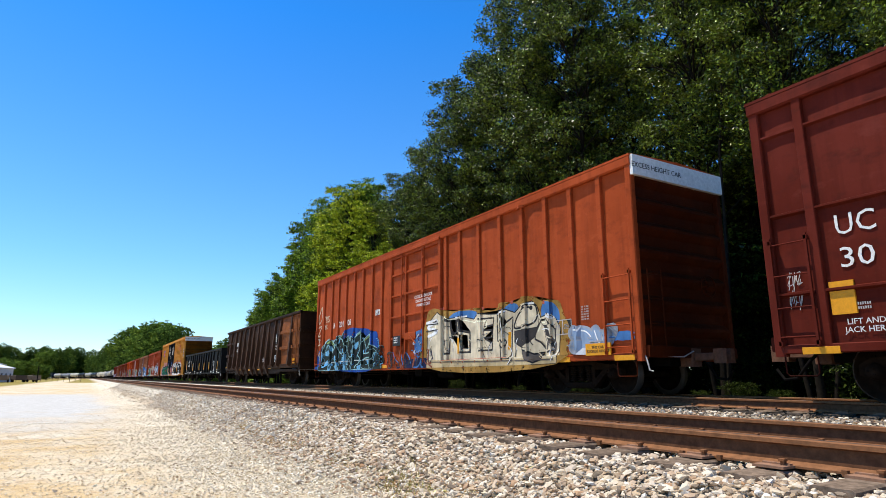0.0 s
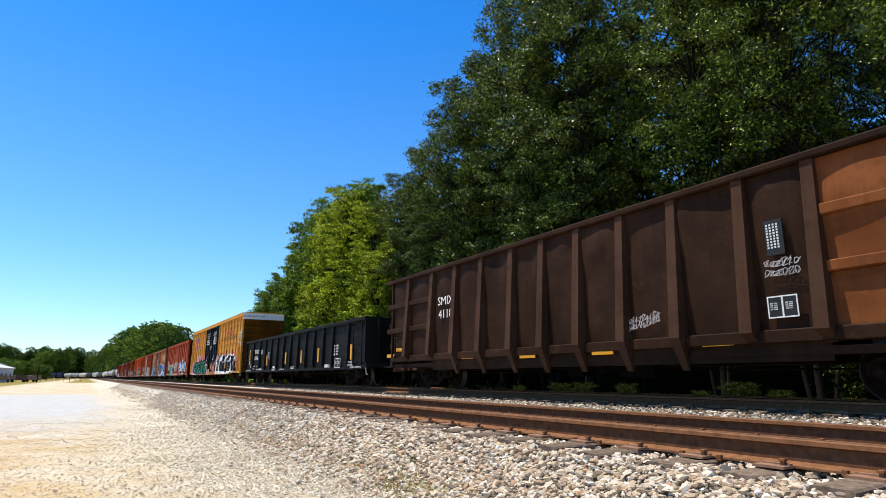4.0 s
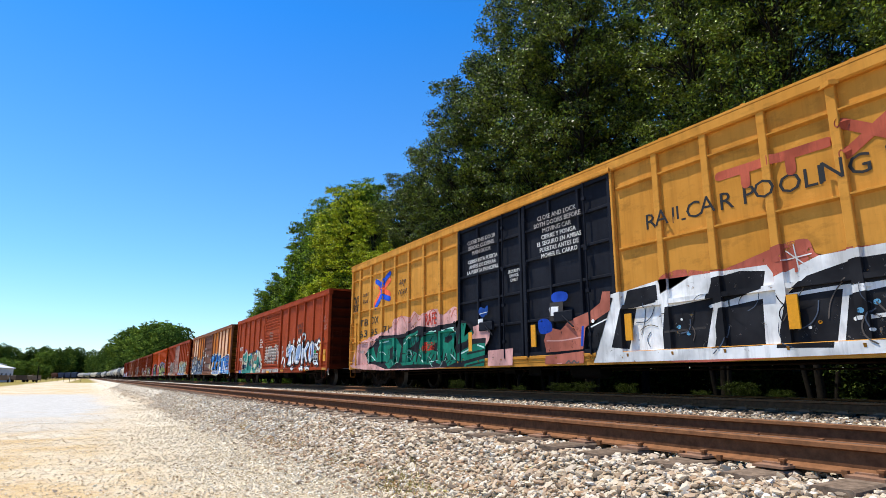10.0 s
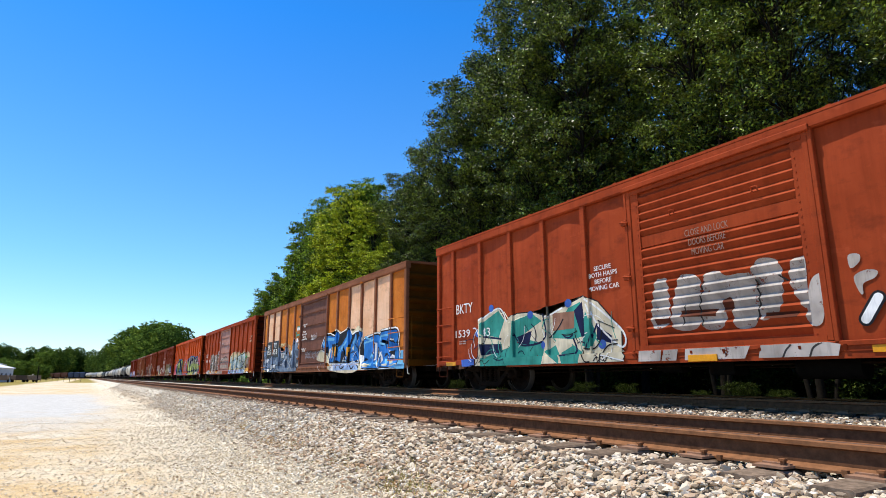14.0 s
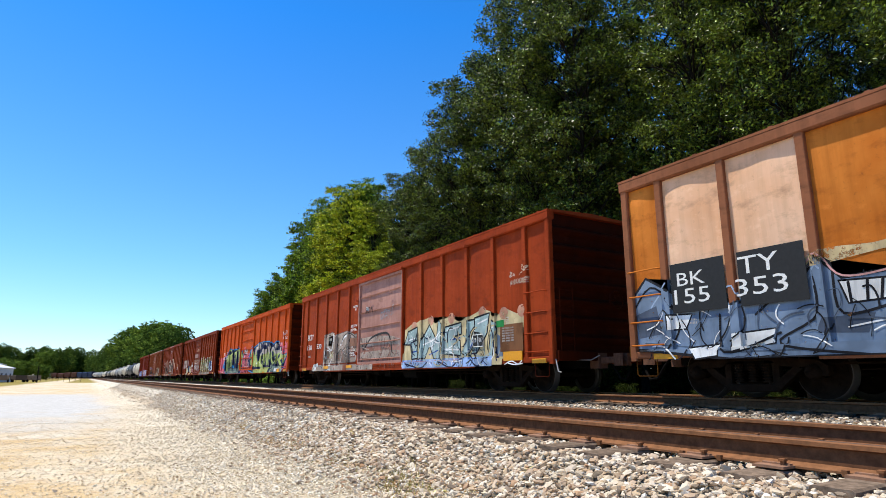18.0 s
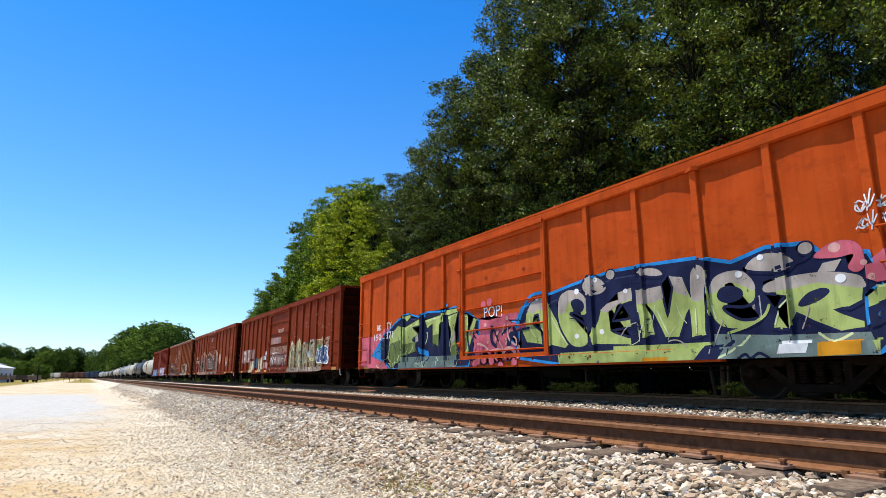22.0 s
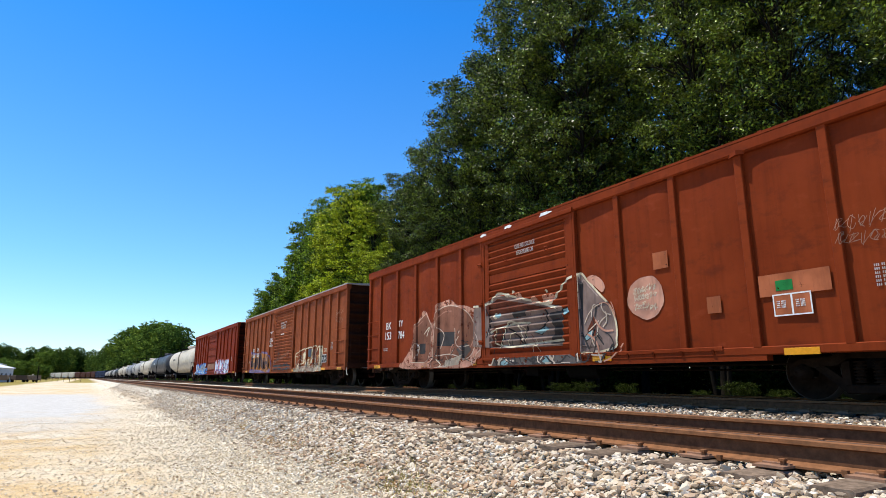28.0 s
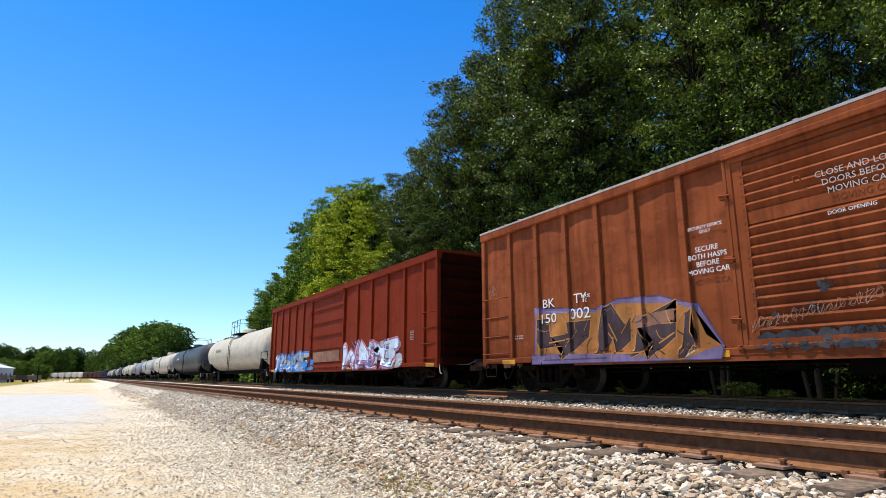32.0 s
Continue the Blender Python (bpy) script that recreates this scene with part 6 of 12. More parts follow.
def train():
    # maroon boxcar that leaves the view first
    c = boxcar(-17.3, 5.69, 5.12, (0.11, 0.018, 0.012), "maroon high boxcar with white lettering and yellow tape", (-8.0, -4.0), "plug", (8, 7), 0.7, 1, cross=(0.20, 0.53, 0.88), rails=True, flat=True, ribs_at=([-16.1, -14.9, -13.7, -12.5, -11.3, -10.1, -8.95], [-2.6, -1.1, 0.4, 1.9, 3.4, 4.87]))
    stencils(c, 1)
    f = c["trail"]
    word("LIFT AND\nJACK HERE", c["car"], -PX - 0.03, f[-2] - 0.55, 1.12, 0.12)
    reflector(c["car"], -PX - 0.03, f[-2] - 0.28, 1.55, 0.35, 0.5)
    stencil(c, "UC", 4.56, 4.01, 2.66, 0.32)
    stencil(c, "30", 4.55, 4.08, 2.15, 0.31)
    tag(c["car"], c["depth"], f[-1] - 0.2, f[-2] + 0.3, 1.5, 2.0, ("pale", (0.5, 0.45, 0.42)), 2, 5, 0.02)

    # orange-red high boxcar
    c = boxcar(8.4, 28.75, 5.12, (0.36, 0.080, 0.026), "rust-orange high boxcar, pale graffiti letters and a white end band", (16.54, 20.26), "plug", (9, 9), 0.95, 2, rails=True, white_end=True, ribs_at=([9.38, 10.34, 11.27, 12.23, 13.23, 14.3, 15.36, 16.19], [21.1, 22.05, 22.99, 23.92, 24.88, 25.82, 26.68, 27.73]))
    stencils(c, 2)
    L, car, dp = c["L"], c["car"], c["depth"]
    p = Piece(c, "cream and bone graffiti letters with gold and blue rim")
    p.fill(GOLD, [(17.36, 2.29), (16.95, 2.58), (16.39, 2.49), (15.75, 2.4), (14.8, 2.39), (14.33, 2.36), (13.64, 2.22), (13.22, 2.39), (12.63, 2.35), (12.27, 2.45), (11.82, 2.41), (11.49, 2.24), (11.21, 2.25), (10.81, 2.03), (10.99, 0.69), (17.36, 0.69)], smooth=True, cover=0.68)
    p.fill(SKYD, [(16.07, 2.09), (15.76, 2.34), (14.91, 2.34), (14.43, 2.22), (14.46, 1.95)], smooth=True)
    p.fill(SKYD, [(13.17, 2.15), (12.88, 2.33), (12.53, 2.26), (12.53, 1.99)], smooth=True)
    p.fill(SKYD, [(11.57, 2.04), (11.43, 2.23), (11.11, 2.16), (10.91, 1.93), (10.97, 1.65), (11.5, 1.72)], smooth=True)
    p.fill(BONE, [(17.36, 0.69), (17.23, 2.14), (16.65, 2.44), (16.24, 2.2), (15.77, 2.19), (15.33, 2.2), (14.64, 2.06), (14.44, 2.2), (13.82, 2.13), (13.49, 2.11), (13.09, 2.2), (12.66, 2.07), (12.36, 2.25), (11.93, 2.3), (11.74, 2.16), (11.6, 1.85), (11.3, 1.93), (11.03, 1.77), (10.88, 1.52), (10.99, 0.71), (12.56, 0.69), (14.5, 0.69)], BLACK, 0.03)
    p.fill(SANDY, [(17.31, 0.94), (14.47, 0.87), (12.53, 0.86), (10.97, 0.85), (10.99, 0.71), (12.56, 0.69), (14.5, 0.69), (17.36, 0.69)], cover=0.7)
    p.fill(SOOT, [(16.33, 2.21), (15.95, 2.15), (15.84, 1.75), (15.64, 1.75), (15.66, 2.13), (15.34, 2.14), (15.31, 1.8), (14.82, 1.71), (14.81, 1.08), (15.43, 1.09), (15.48, 1.5), (15.96, 1.56), (15.98, 1.08), (16.3, 1.07)])
    p.fill(BONE, [(16.22, 2.11), (16.03, 2.08), (15.95, 1.68), (15.38, 1.64), (15.29, 1.23), (14.96, 1.21), (14.98, 1.61), (15.49, 1.67), (15.52, 2.03), (15.43, 2.03), (15.39, 1.74), (14.89, 1.65), (14.9, 1.14), (15.38, 1.15), (15.43, 1.58), (16.05, 1.63), (16.06, 1.14), (16.23, 1.13)])
    p.fill(BONE, [(14.43, 2.04), (13.62, 2.01), (13.67, 1.82), (14.11, 1.79), (14.11, 1.69), (13.71, 1.68), (13.72, 1.48), (14.13, 1.48), (13.7, 1.31), (13.72, 1.13), (14.43, 1.13)], SOOT, 0.05)
    p.fill(BONE, [(13.46, 2.08), (13.25, 2.09), (13.25, 1.66), (13.02, 1.85), (12.74, 1.96), (12.84, 0.88), (13.23, 0.88), (13.26, 1.31), (13.45, 1.36)], SOOT, 0.05)
    p.line(SOOT, 0.04, [(13.34, 1.33), (13.25, 1.38), (13.19, 1.31), (13.12, 1.37), (13.05, 1.3), (13.2, 1.17), (13.32, 1.32)])
    p.line(SOOT, 0.04, [(13.45, 2.06), (13.08, 2.14)])
    p.line(SOOT, 0.04, [(13.36, 1.71), (13.31, 1.56), (13.14, 1.76)])
    p.fill(SOOT, [(12.7, 1.59), (12.24, 1.61), (11.77, 1.63), (11.55, 1.8), (11.51, 1.66), (11.83, 1.39), (12.37, 1.11), (12.7, 1.27)])
    p.fill(ASH, [(12.4, 1.1), (12.21, 0.82), (11.86, 0.74), (11.55, 0.81), (11.47, 0.99), (11.89, 0.95)], BLACK, 0.04)
    p.fill(BONE, [(12.65, 1.8), (12.45, 2.04), (12.15, 2.22), (11.82, 2.19), (11.73, 1.94), (11.85, 1.76), (12.23, 1.68), (12.65, 1.65)], BLACK, 0.05, smooth=True)
    p.line(BLACK, 0.045, [(12.33, 2.09), (12.17, 2.16), (12.02, 2.15)])
    p.dot(BLACK, 11.97, 2.13, 0.07)
    p.fill(BONE, [(11.58, 1.78), (11.35, 1.79), (11.07, 1.52), (11.08, 1.26), (11.3, 1.34), (11.08, 1.03), (11.32, 0.99), (11.62, 1.24), (11.84, 1.32), (11.83, 1.46)], SOOT, 0.05)
    p.fill(SOOT, [(11.51, 1.66), (11.29, 1.64), (11.17, 1.32), (11.37, 1.4)])
    p.line(ASH, 0.06, [(11.3, 1.07), (11.25, 1.22), (11.09, 1.23), (11.06, 1.11), (11.15, 0.95)])
    p.line(WHITE_S, 0.05, [(15.66, 2.19), (15.02, 2.18)])
    p.line(WHITE_S, 0.05, [(13.41, 2.1), (13.09, 2.15)])
    p.line(WHITE_S, 0.05, [(12.16, 2.25), (11.85, 2.24)])
    p.line(WHITE_S, 0.05, [(11.37, 1.88), (11.16, 1.79)])
    p.line(WHITE_S, 0.05, [(11.25, 1.9), (11.1, 1.81)])
    p.dot(ROSE, 16.39, 2.54, 0.06, cover=0.8)
    p.dot(ROSE, 14.15, 2.33, 0.06, cover=0.8)
    p.dot(ROSE, 12.77, 2.36, 0.06, cover=0.8)
    p.dot(ROSE, 11.45, 2.22, 0.06, cover=0.8)
    p.fill(AMBER, [(15.45, 1.55), (15.34, 1.56), (15.37, 1.08), (15.48, 1.08)])
    p.fill(AMBER, [(12.95, 1.57), (12.82, 1.57), (12.87, 1.11), (12.99, 1.11)])
    p.line(ASH, 0.03, [(17.21, 0.87), (14.48, 0.83), (12.54, 0.81), (11.09, 0.81)], cover=0.7)
    p.line(WHITE_S, 0.1, [(17.32, 2.14), (16.61, 2.16), (17.27, 1.98), (16.63, 1.84), (17.22, 1.69)])
    p.line(SOOT, 0.04, [(17.37, 2.08), (16.59, 2.07)])
    p.line(SOOT, 0.04, [(17.36, 1.86), (16.63, 1.88)])
    p.fill(NAVYD, [(18.8, 0.99), (17.34, 1.02), (17.36, 0.69), (18.98, 0.69)])
    p.line(WHITE_S, 0.05, [(18.37, 1.81), (17.84, 1.86), (18.31, 1.51), (17.72, 1.56), (18.25, 1.21), (17.7, 1.28)])
    p.fill(SKYD, [(18.21, 1.89), (17.66, 1.99), (17.62, 1.23), (18.17, 1.19)], cover=0.6)
    p.swirls([SOOT, ASH, CREAMY, WHITE_S], 17.2, 10.9, 0.9, 1.9, 46, 0.022)
    p.swirls([NAVYD, SOOT, SKYD, BRICKD, SOOT], 20.3, 16.9, 0.74, 1.2, 40, 0.05)
    p = Piece(c, "dark green graffiti with pale teal lines and blue haze")
    p.fill(DEEPB, [(28.88, 1.1), (28.25, 1.66), (27.32, 1.85), (26.09, 2.12), (25.4, 2.22), (24.85, 2.42), (24.13, 2.48), (23.35, 2.4), (22.53, 2.33), (22.06, 2.18), (21.49, 2.03), (21.68, 0.69), (26.35, 0.7), (28.97, 0.81)], smooth=True, cover=0.78)
    p.fill(DKGREEN, [(28.2, 1.17), (27.89, 1.63), (27.45, 2.05), (26.93, 2.15), (26.35, 2.02), (25.78, 2.18), (25.21, 2.19), (25.1, 1.89), (24.69, 2.16), (24.53, 1.98), (24.25, 2.14), (23.95, 1.91), (23.6, 2.19), (23.07, 2.29), (22.85, 1.9), (22.57, 2), (22.06, 2.16), (22.09, 1.67), (21.56, 1.53), (21.67, 0.71), (26.34, 0.71), (28.08, 0.86)], PTEAL, 0.035)
    p.fill(DKGREEN, [(28.12, 0.69), (28.25, 1.03), (28.25, 1.37), (28.01, 1.58), (27.72, 1.58), (27.67, 1.78), (27.48, 1.99), (27.21, 2.11), (26.78, 2.14), (26.39, 2.0), (26.22, 2.03), (25.99, 2.15), (25.67, 2.23), (25.35, 2.19), (25.23, 2.33), (25.13, 2.33), (25.08, 2.05), (24.86, 1.93), (24.65, 1.92), (24.59, 2.16), (24.46, 2.14), (24.44, 1.94), (24.34, 2.01), (24.29, 2.14), (24.17, 2.08), (23.93, 2.02), (23.8, 2.06), (23.96, 0.69)], PTEAL, 0.035)
    p.fill(LBLUE, [(28.1, 1.3), (27.93, 1.55), (27.71, 1.54), (27.54, 1.32), (27.58, 1.05), (27.8, 0.92), (28.05, 0.89), (28.16, 1.08)], PTEAL, 0.03, True)
    p.fill(DKGREEN, [(27.66, 1.53), (27.47, 1.38), (27.49, 1.12), (27.69, 0.95), (27.84, 0.99), (27.72, 1.16), (27.62, 1.33)], PTEAL, 0.02, True)
    p.fill(LBLUE, [(27.43, 1.44), (27.26, 1.59), (26.88, 1.61), (27.0, 1.39), (27.28, 1.37)], smooth=True)
    p.fill(LBLUE, [(27.67, 0.81), (27.5, 1.0), (27.3, 1.13), (27.05, 1.18), (26.95, 1.03), (27.21, 0.86)], BLACK, 0.03, True)
    p.fill(LBLUE, [(26.74, 1.82), (26.53, 1.76), (26.37, 1.59), (26.56, 1.55), (26.66, 1.67)], smooth=True)
    p.line(PTEAL, 0.045, [(27.7, 1.61), (27.57, 1.88), (27.22, 2.08), (26.73, 2.1), (26.34, 1.92), (26.18, 1.7)])
    p.line(PTEAL, 0.04, [(27.42, 1.51), (27.26, 1.78), (26.93, 1.87), (26.63, 1.75), (26.41, 1.56)])
    p.fill(LBLUE, [(26.8, 0.8), (26.66, 0.98), (26.44, 1.01), (26.4, 0.81), (26.57, 0.69), (26.77, 0.69)], PTEAL, 0.03, True)
    p.fill(DKGREEN, [(26.71, 0.84), (26.58, 0.93), (26.5, 0.89), (26.58, 0.73)], smooth=True)
    p.line(PTEAL, 0.05, [(26.5, 1.49), (26.02, 1.9), (25.79, 2.07), (25.56, 2.13), (25.25, 1.99), (25.14, 1.77), (25.15, 1.5)])
    p.fill(LBLUE, [(26.36, 1.34), (26.14, 1.36), (25.82, 0.97), (25.52, 0.69), (25.75, 0.69), (26.1, 1.01)], PTEAL, 0.02)
    p.line(PTEAL, 0.045, [(25.7, 1.96), (25.53, 2.07), (25.28, 2.03), (25.14, 1.86), (25.13, 1.62), (25.26, 1.45), (25.5, 1.46), (25.7, 1.61), (25.76, 1.83), (25.69, 1.96)])
    p.fill(BLACK, [(25.59, 1.88), (25.44, 1.96), (25.28, 1.9), (25.3, 1.62), (25.49, 1.57), (25.61, 1.68)], smooth=True)
    p.fill(LBLUE, [(25.73, 1.94), (25.59, 2.07), (25.56, 1.94), (25.69, 1.87)], smooth=True)
    p.fill(LBLUE, [(25.28, 1.6), (25.15, 1.63), (25.13, 1.46), (25.23, 1.46)], smooth=True)
    p.fill(LBLUE, [(26.02, 1.12), (25.71, 1.03), (25.36, 0.69), (25.55, 0.69), (25.78, 0.82)])
    p.fill(LBLUE, [(25.52, 1.01), (25.25, 1.21), (25.28, 0.93), (25.46, 0.97)], BLACK, 0.02)
    p.fill(LBLUE, [(25.25, 1.25), (24.98, 1.26), (24.76, 1.39), (24.74, 1.17), (24.89, 0.93), (24.87, 0.77), (25.09, 0.97)], PTEAL, 0.02, True)
    p.fill(LBLUE, [(25.3, 0.7), (24.93, 0.7), (24.81, 0.9), (24.74, 1.05), (24.62, 1.17), (24.53, 1.11), (24.61, 0.88), (24.52, 0.69)], PTEAL, 0.02)
    p.line(PTEAL, 0.05, [(25.1, 2.04), (24.94, 1.85), (24.71, 1.68), (24.69, 1.55), (24.94, 1.31)])
    p.line(PTEAL, 0.05, [(24.58, 2.12), (24.54, 1.8), (24.57, 1.54), (24.46, 1.31), (24.24, 1.24), (24.01, 1.38), (23.85, 1.7)])
    p.line(PTEAL, 0.05, [(24.29, 2.11), (24.24, 1.91), (23.94, 1.78), (23.89, 1.95)])
    p.line(PTEAL, 0.04, [(25.03, 1.86), (24.99, 1.59), (25.13, 1.33)])
    p.fill(LBLUE, [(24.27, 1.54), (24.0, 1.48), (24.05, 1.35), (24.21, 1.37)], BLACK, 0.02)
    p.fill(LBLUE, [(24.02, 1.35), (23.85, 1.38), (23.88, 1.22), (24.0, 1.24)])
    p.line(BLACK, 0.10, [(26.3, 1.28), (26.16, 1.57), (25.92, 1.84)])
    p.line(BLACK, 0.10, [(25.18, 0.8), (25.04, 0.88), (24.92, 1.14)])
    p.line(BLACK, 0.10, [(24.41, 1.02), (24.21, 0.76), (24.12, 0.69)])
    p.line(BLACK, 0.09, [(24.46, 1.79), (24.42, 1.52), (24.21, 1.35)])
    p.line(PTEAL, 0.04, [(26.04, 1.26), (25.7, 0.91), (25.45, 0.69)])
    p.line(PTEAL, 0.04, [(24.79, 1.16), (24.43, 0.85), (24.23, 0.69)])
    p.line(PTEAL, 0.04, [(24.46, 1.19), (24.12, 0.92), (23.96, 0.75)])
    p.line(GREENY, 0.03, [(27.11, 1.95), (26.74, 1.97), (26.48, 1.88)])
    p.line(GREENY, 0.03, [(25.68, 2.17), (25.48, 2.16)])
    p.line(GREENY, 0.03, [(24.54, 2.02), (24.55, 1.75)])
    p.line(GREENY, 0.02, [(26.21, 1.15), (26.1, 1.03)])
    p.line(GREENY, 0.02, [(25.02, 1.1), (24.95, 0.96)])
    p.line(GREENY, 0.02, [(25.39, 1.91), (25.4, 1.73)])
    p.fill(LBLUE, [(23.76, 1.75), (23.42, 1.84), (23.51, 1.57), (23.75, 1.56)], smooth=True)
    p.fill(LBLUE, [(22.87, 1.48), (22.47, 1.53), (22.66, 1.32), (22.85, 1.33)])
    p.fill(LBLUE, [(23.28, 0.85), (22.84, 0.91), (22.93, 0.7), (23.26, 0.71)])
    p.fill(LBLUE, [(22.5, 1.07), (22.19, 1.12), (22.22, 0.88), (22.4, 0.89)])
    p.fill(LBLUE, [(21.81, 1.15), (21.72, 1.33), (21.59, 1.34), (21.65, 0.91), (21.77, 0.97)], smooth=True)
    p.line(BLACK, 0.11, [(23.78, 1.31), (23.3, 1.55), (23.05, 1.93)])
    p.line(BLACK, 0.11, [(22.73, 1.75), (22.67, 1.48), (22.88, 1.11)])
    p.line(BLACK, 0.11, [(22.61, 1.22), (22.21, 1.44)])
    p.line(PTEAL, 0.05, [(23.69, 2.08), (23.08, 2.2), (23.07, 1.66), (23.47, 1.28)])
    p.line(PTEAL, 0.05, [(23.4, 1.84), (23.17, 1.38), (22.9, 0.83)])
    p.line(PTEAL, 0.05, [(22.77, 1.95), (22.49, 1.53), (22.07, 2.05)])
    p.line(PTEAL, 0.05, [(22.78, 1.34), (22.28, 1.37), (22.12, 1.6)])
    p.line(PTEAL, 0.05, [(23.16, 0.98), (22.67, 1.14), (22.24, 1.17)])
    p.line(PTEAL, 0.05, [(21.99, 1.08), (21.79, 1.32), (21.58, 1.37)])
    p.line(PTEAL, 0.05, [(23.54, 0.77), (23.21, 1.13), (23.48, 1.29)])
    p.line(WHITE_S, 0.02, [(28.07, 1.05), (24.29, 1.07), (21.62, 1.09)], cover=0.7)
    p.line(GREENY, 0.03, [(27.27, 1.95), (26.7, 2.03), (26.25, 1.85)], cover=0.7)
    p.line(GREENY, 0.03, [(23.46, 2.13), (23.08, 2.22)], cover=0.7)
    p.line(GREENY, 0.03, [(22.72, 1.85), (22.32, 1.99)], cover=0.7)
    p.line(LBLUE, 0.09, [(21.1, 1.37), (21.52, 1.26), (21.67, 1.01), (21.4, 0.75), (20.99, 0.83), (20.94, 1.12), (21.24, 1.19)])
    p.fill(DKGREEN, [(21.77, 1.5), (20.83, 1.56), (20.8, 0.69), (21.78, 0.69)], cover=0.5)
    p.swirls([PTEAL, BLACK, LBLUE, DKGREEN, PTEAL], 27.6, 20.9, 0.76, 1.8, 46, 0.022)
    graffiti(car, dp, "EA", L(10.5), L(9.1), 0.95, 1.5, ("pale_sky", (0.22, 0.30, 0.42)), ("grey", (0.3, 0.32, 0.36)), None, [SKYD], 0.3, 6)
    strokes(car, dp, [[(L(28.45), 3.35), (L(28.1), 3.75), (L(28.05), 3.2), (L(28.45), 2.95), (L(28.5), 3.4)], [(L(28.5), 2.75), (L(28.05), 2.8), (L(28.5), 2.35), (L(28.05), 2.4)],
                      [(L(28.5), 2.2), (L(28.1), 2.15)], [(L(28.5), 1.9), (L(28.1), 1.95)], [(L(28.3), 2.2), (L(28.3), 1.92)], [(L(28.5), 1.7), (L(28.35), 1.4), (L(28.1), 1.7)]], 0.045, CREAM)
    placard(car, -PX - 0.03, L(21.5), 2.9, 0.42, 0.22, spray("torn_paper", (0.55, 0.55, 0.53), 0.6), name="torn_sticker")
    stencil(c, "R", 26.45, 26.24, 2.72, 0.23)
    stencil(c, "201", 25.73, 25.20, 2.73, 0.25)
    stencil(c, "08", 24.70, 24.31, 2.74, 0.26)
    stencil(c, "TMS", 27.79, 27.04, 3.10, 0.32, spray(*CREAM))
    stencil(c, "YK", 27.65, 27.24, 2.74, 0.21, spray(*CREAM))
    placard(car, -RX - 0.012, L(19.6), 1.68, 0.7, 0.36, BLACKP, name="stencil_box")
    bars(car, -RX - 0.017, L(19.6) + 0.25, 1.76, (5,), 0.05, 0.045, lines=3, name="small_print")
    word("THIS CAR\nEXCEEDS HEIGHT", car, -RX - 0.036, L(9.6), 0.98, 0.085, BLACKP, name="lettering")
    word("CLOSE AND LOCK\nDOORS BEFORE\nMOVING CAR", car, -RX - 0.03, L(17.6), 2.95, 0.15)
    reflector(car, -RX - 0.03, L(9.6), 0.98, 0.75, 0.26)

    brown_gondola()
    black_gondola()

    # yellow high boxcar with double black doors
    yellow = paint("golden_yellow_paint", (0.50, 0.215, 0.032), 0.15, fade=(0.56, 0.26, 0.048))
    blackd = paint("blue_black_door_paint", (0.009, 0.010, 0.015), 0.1, fade=(0.016, 0.018, 0.025))
    c = boxcar(76.15, 100.4, 5.14, yellow, "golden yellow high boxcar with double black doors and graffiti", (85.2, 91.6), "double", (8, 8), 0.73, 4, door_mat=blackd, cross=(0.236, 0.547, 0.886), rails=True, white_end=True, flat=True)
    stencils(c, 4)
    L, car, dp = c["L"], c["car"], c["depth"]
    X = -PX - 0.014
    p = Piece(c, "black graffiti letters with thick white outlines and rose haze")
    p.fill(ROSE, [(84.21, 1.97), (84.1, 2.27), (83.67, 2.42), (82.83, 2.27), (82.06, 2.42), (81.58, 2.53), (81.19, 2.53), (81.06, 2.25), (80.55, 2.28), (79.9, 2.26), (79.62, 2.44), (79.12, 2.5), (78.74, 2.53), (78.37, 2.38), (78.27, 2.08), (77.95, 2), (77.77, 2.2), (77.35, 2.22), (77.16, 2.09), (77.33, 0.86), (78.32, 0.87), (80.71, 0.74), (84.38, 0.74)], smooth=True, cover=0.75)
    p.fill(WHITE_S, [(85.87, 0.82), (85.34, 2.13), (84.16, 2.28), (84.06, 1.99), (83.39, 2.26), (81.9, 2.23), (81.77, 2), (81.06, 2.24), (79.86, 2.27), (79.87, 1.86), (79.52, 2.19), (78.58, 2.14), (78.43, 1.88), (78.03, 2.03), (78.01, 1.86), (77.87, 1.84), (77.94, 1.68), (78.32, 1.63), (78.47, 1.17), (78.69, 1.29), (78.58, 1.03), (77.53, 1.15), (77.56, 0.82), (78.45, 0.86), (79.56, 0.8), (80.16, 0.71), (81.86, 0.69), (85.95, 0.69)])
    p.fill(BLACK, [(85.4, 1), (84.96, 2.17), (84.2, 2.2), (84.19, 1.84), (84.74, 1.78), (84.99, 0.95)])
    p.fill(BLACK, [(84.12, 0.92), (83.98, 1.72), (83.09, 1.78), (82.95, 2.14), (82.39, 2.2), (81.94, 2.13), (82.01, 1.83), (82.96, 1.66), (83.18, 0.89)])
    p.fill(BLACK, [(83.02, 0.88), (82.83, 1.59), (82.03, 1.67), (82.07, 0.89)])
    p.fill(BLACK, [(81.84, 0.84), (81.59, 1.72), (81.28, 1.95), (80.52, 2.11), (79.99, 2.11), (80.17, 1.74), (80.77, 1.7), (80.97, 0.81)])
    p.fill(BLACK, [(80.84, 0.91), (80.7, 1.58), (80.05, 1.66), (79.65, 1.76), (79.83, 1.47), (80.15, 0.89)])
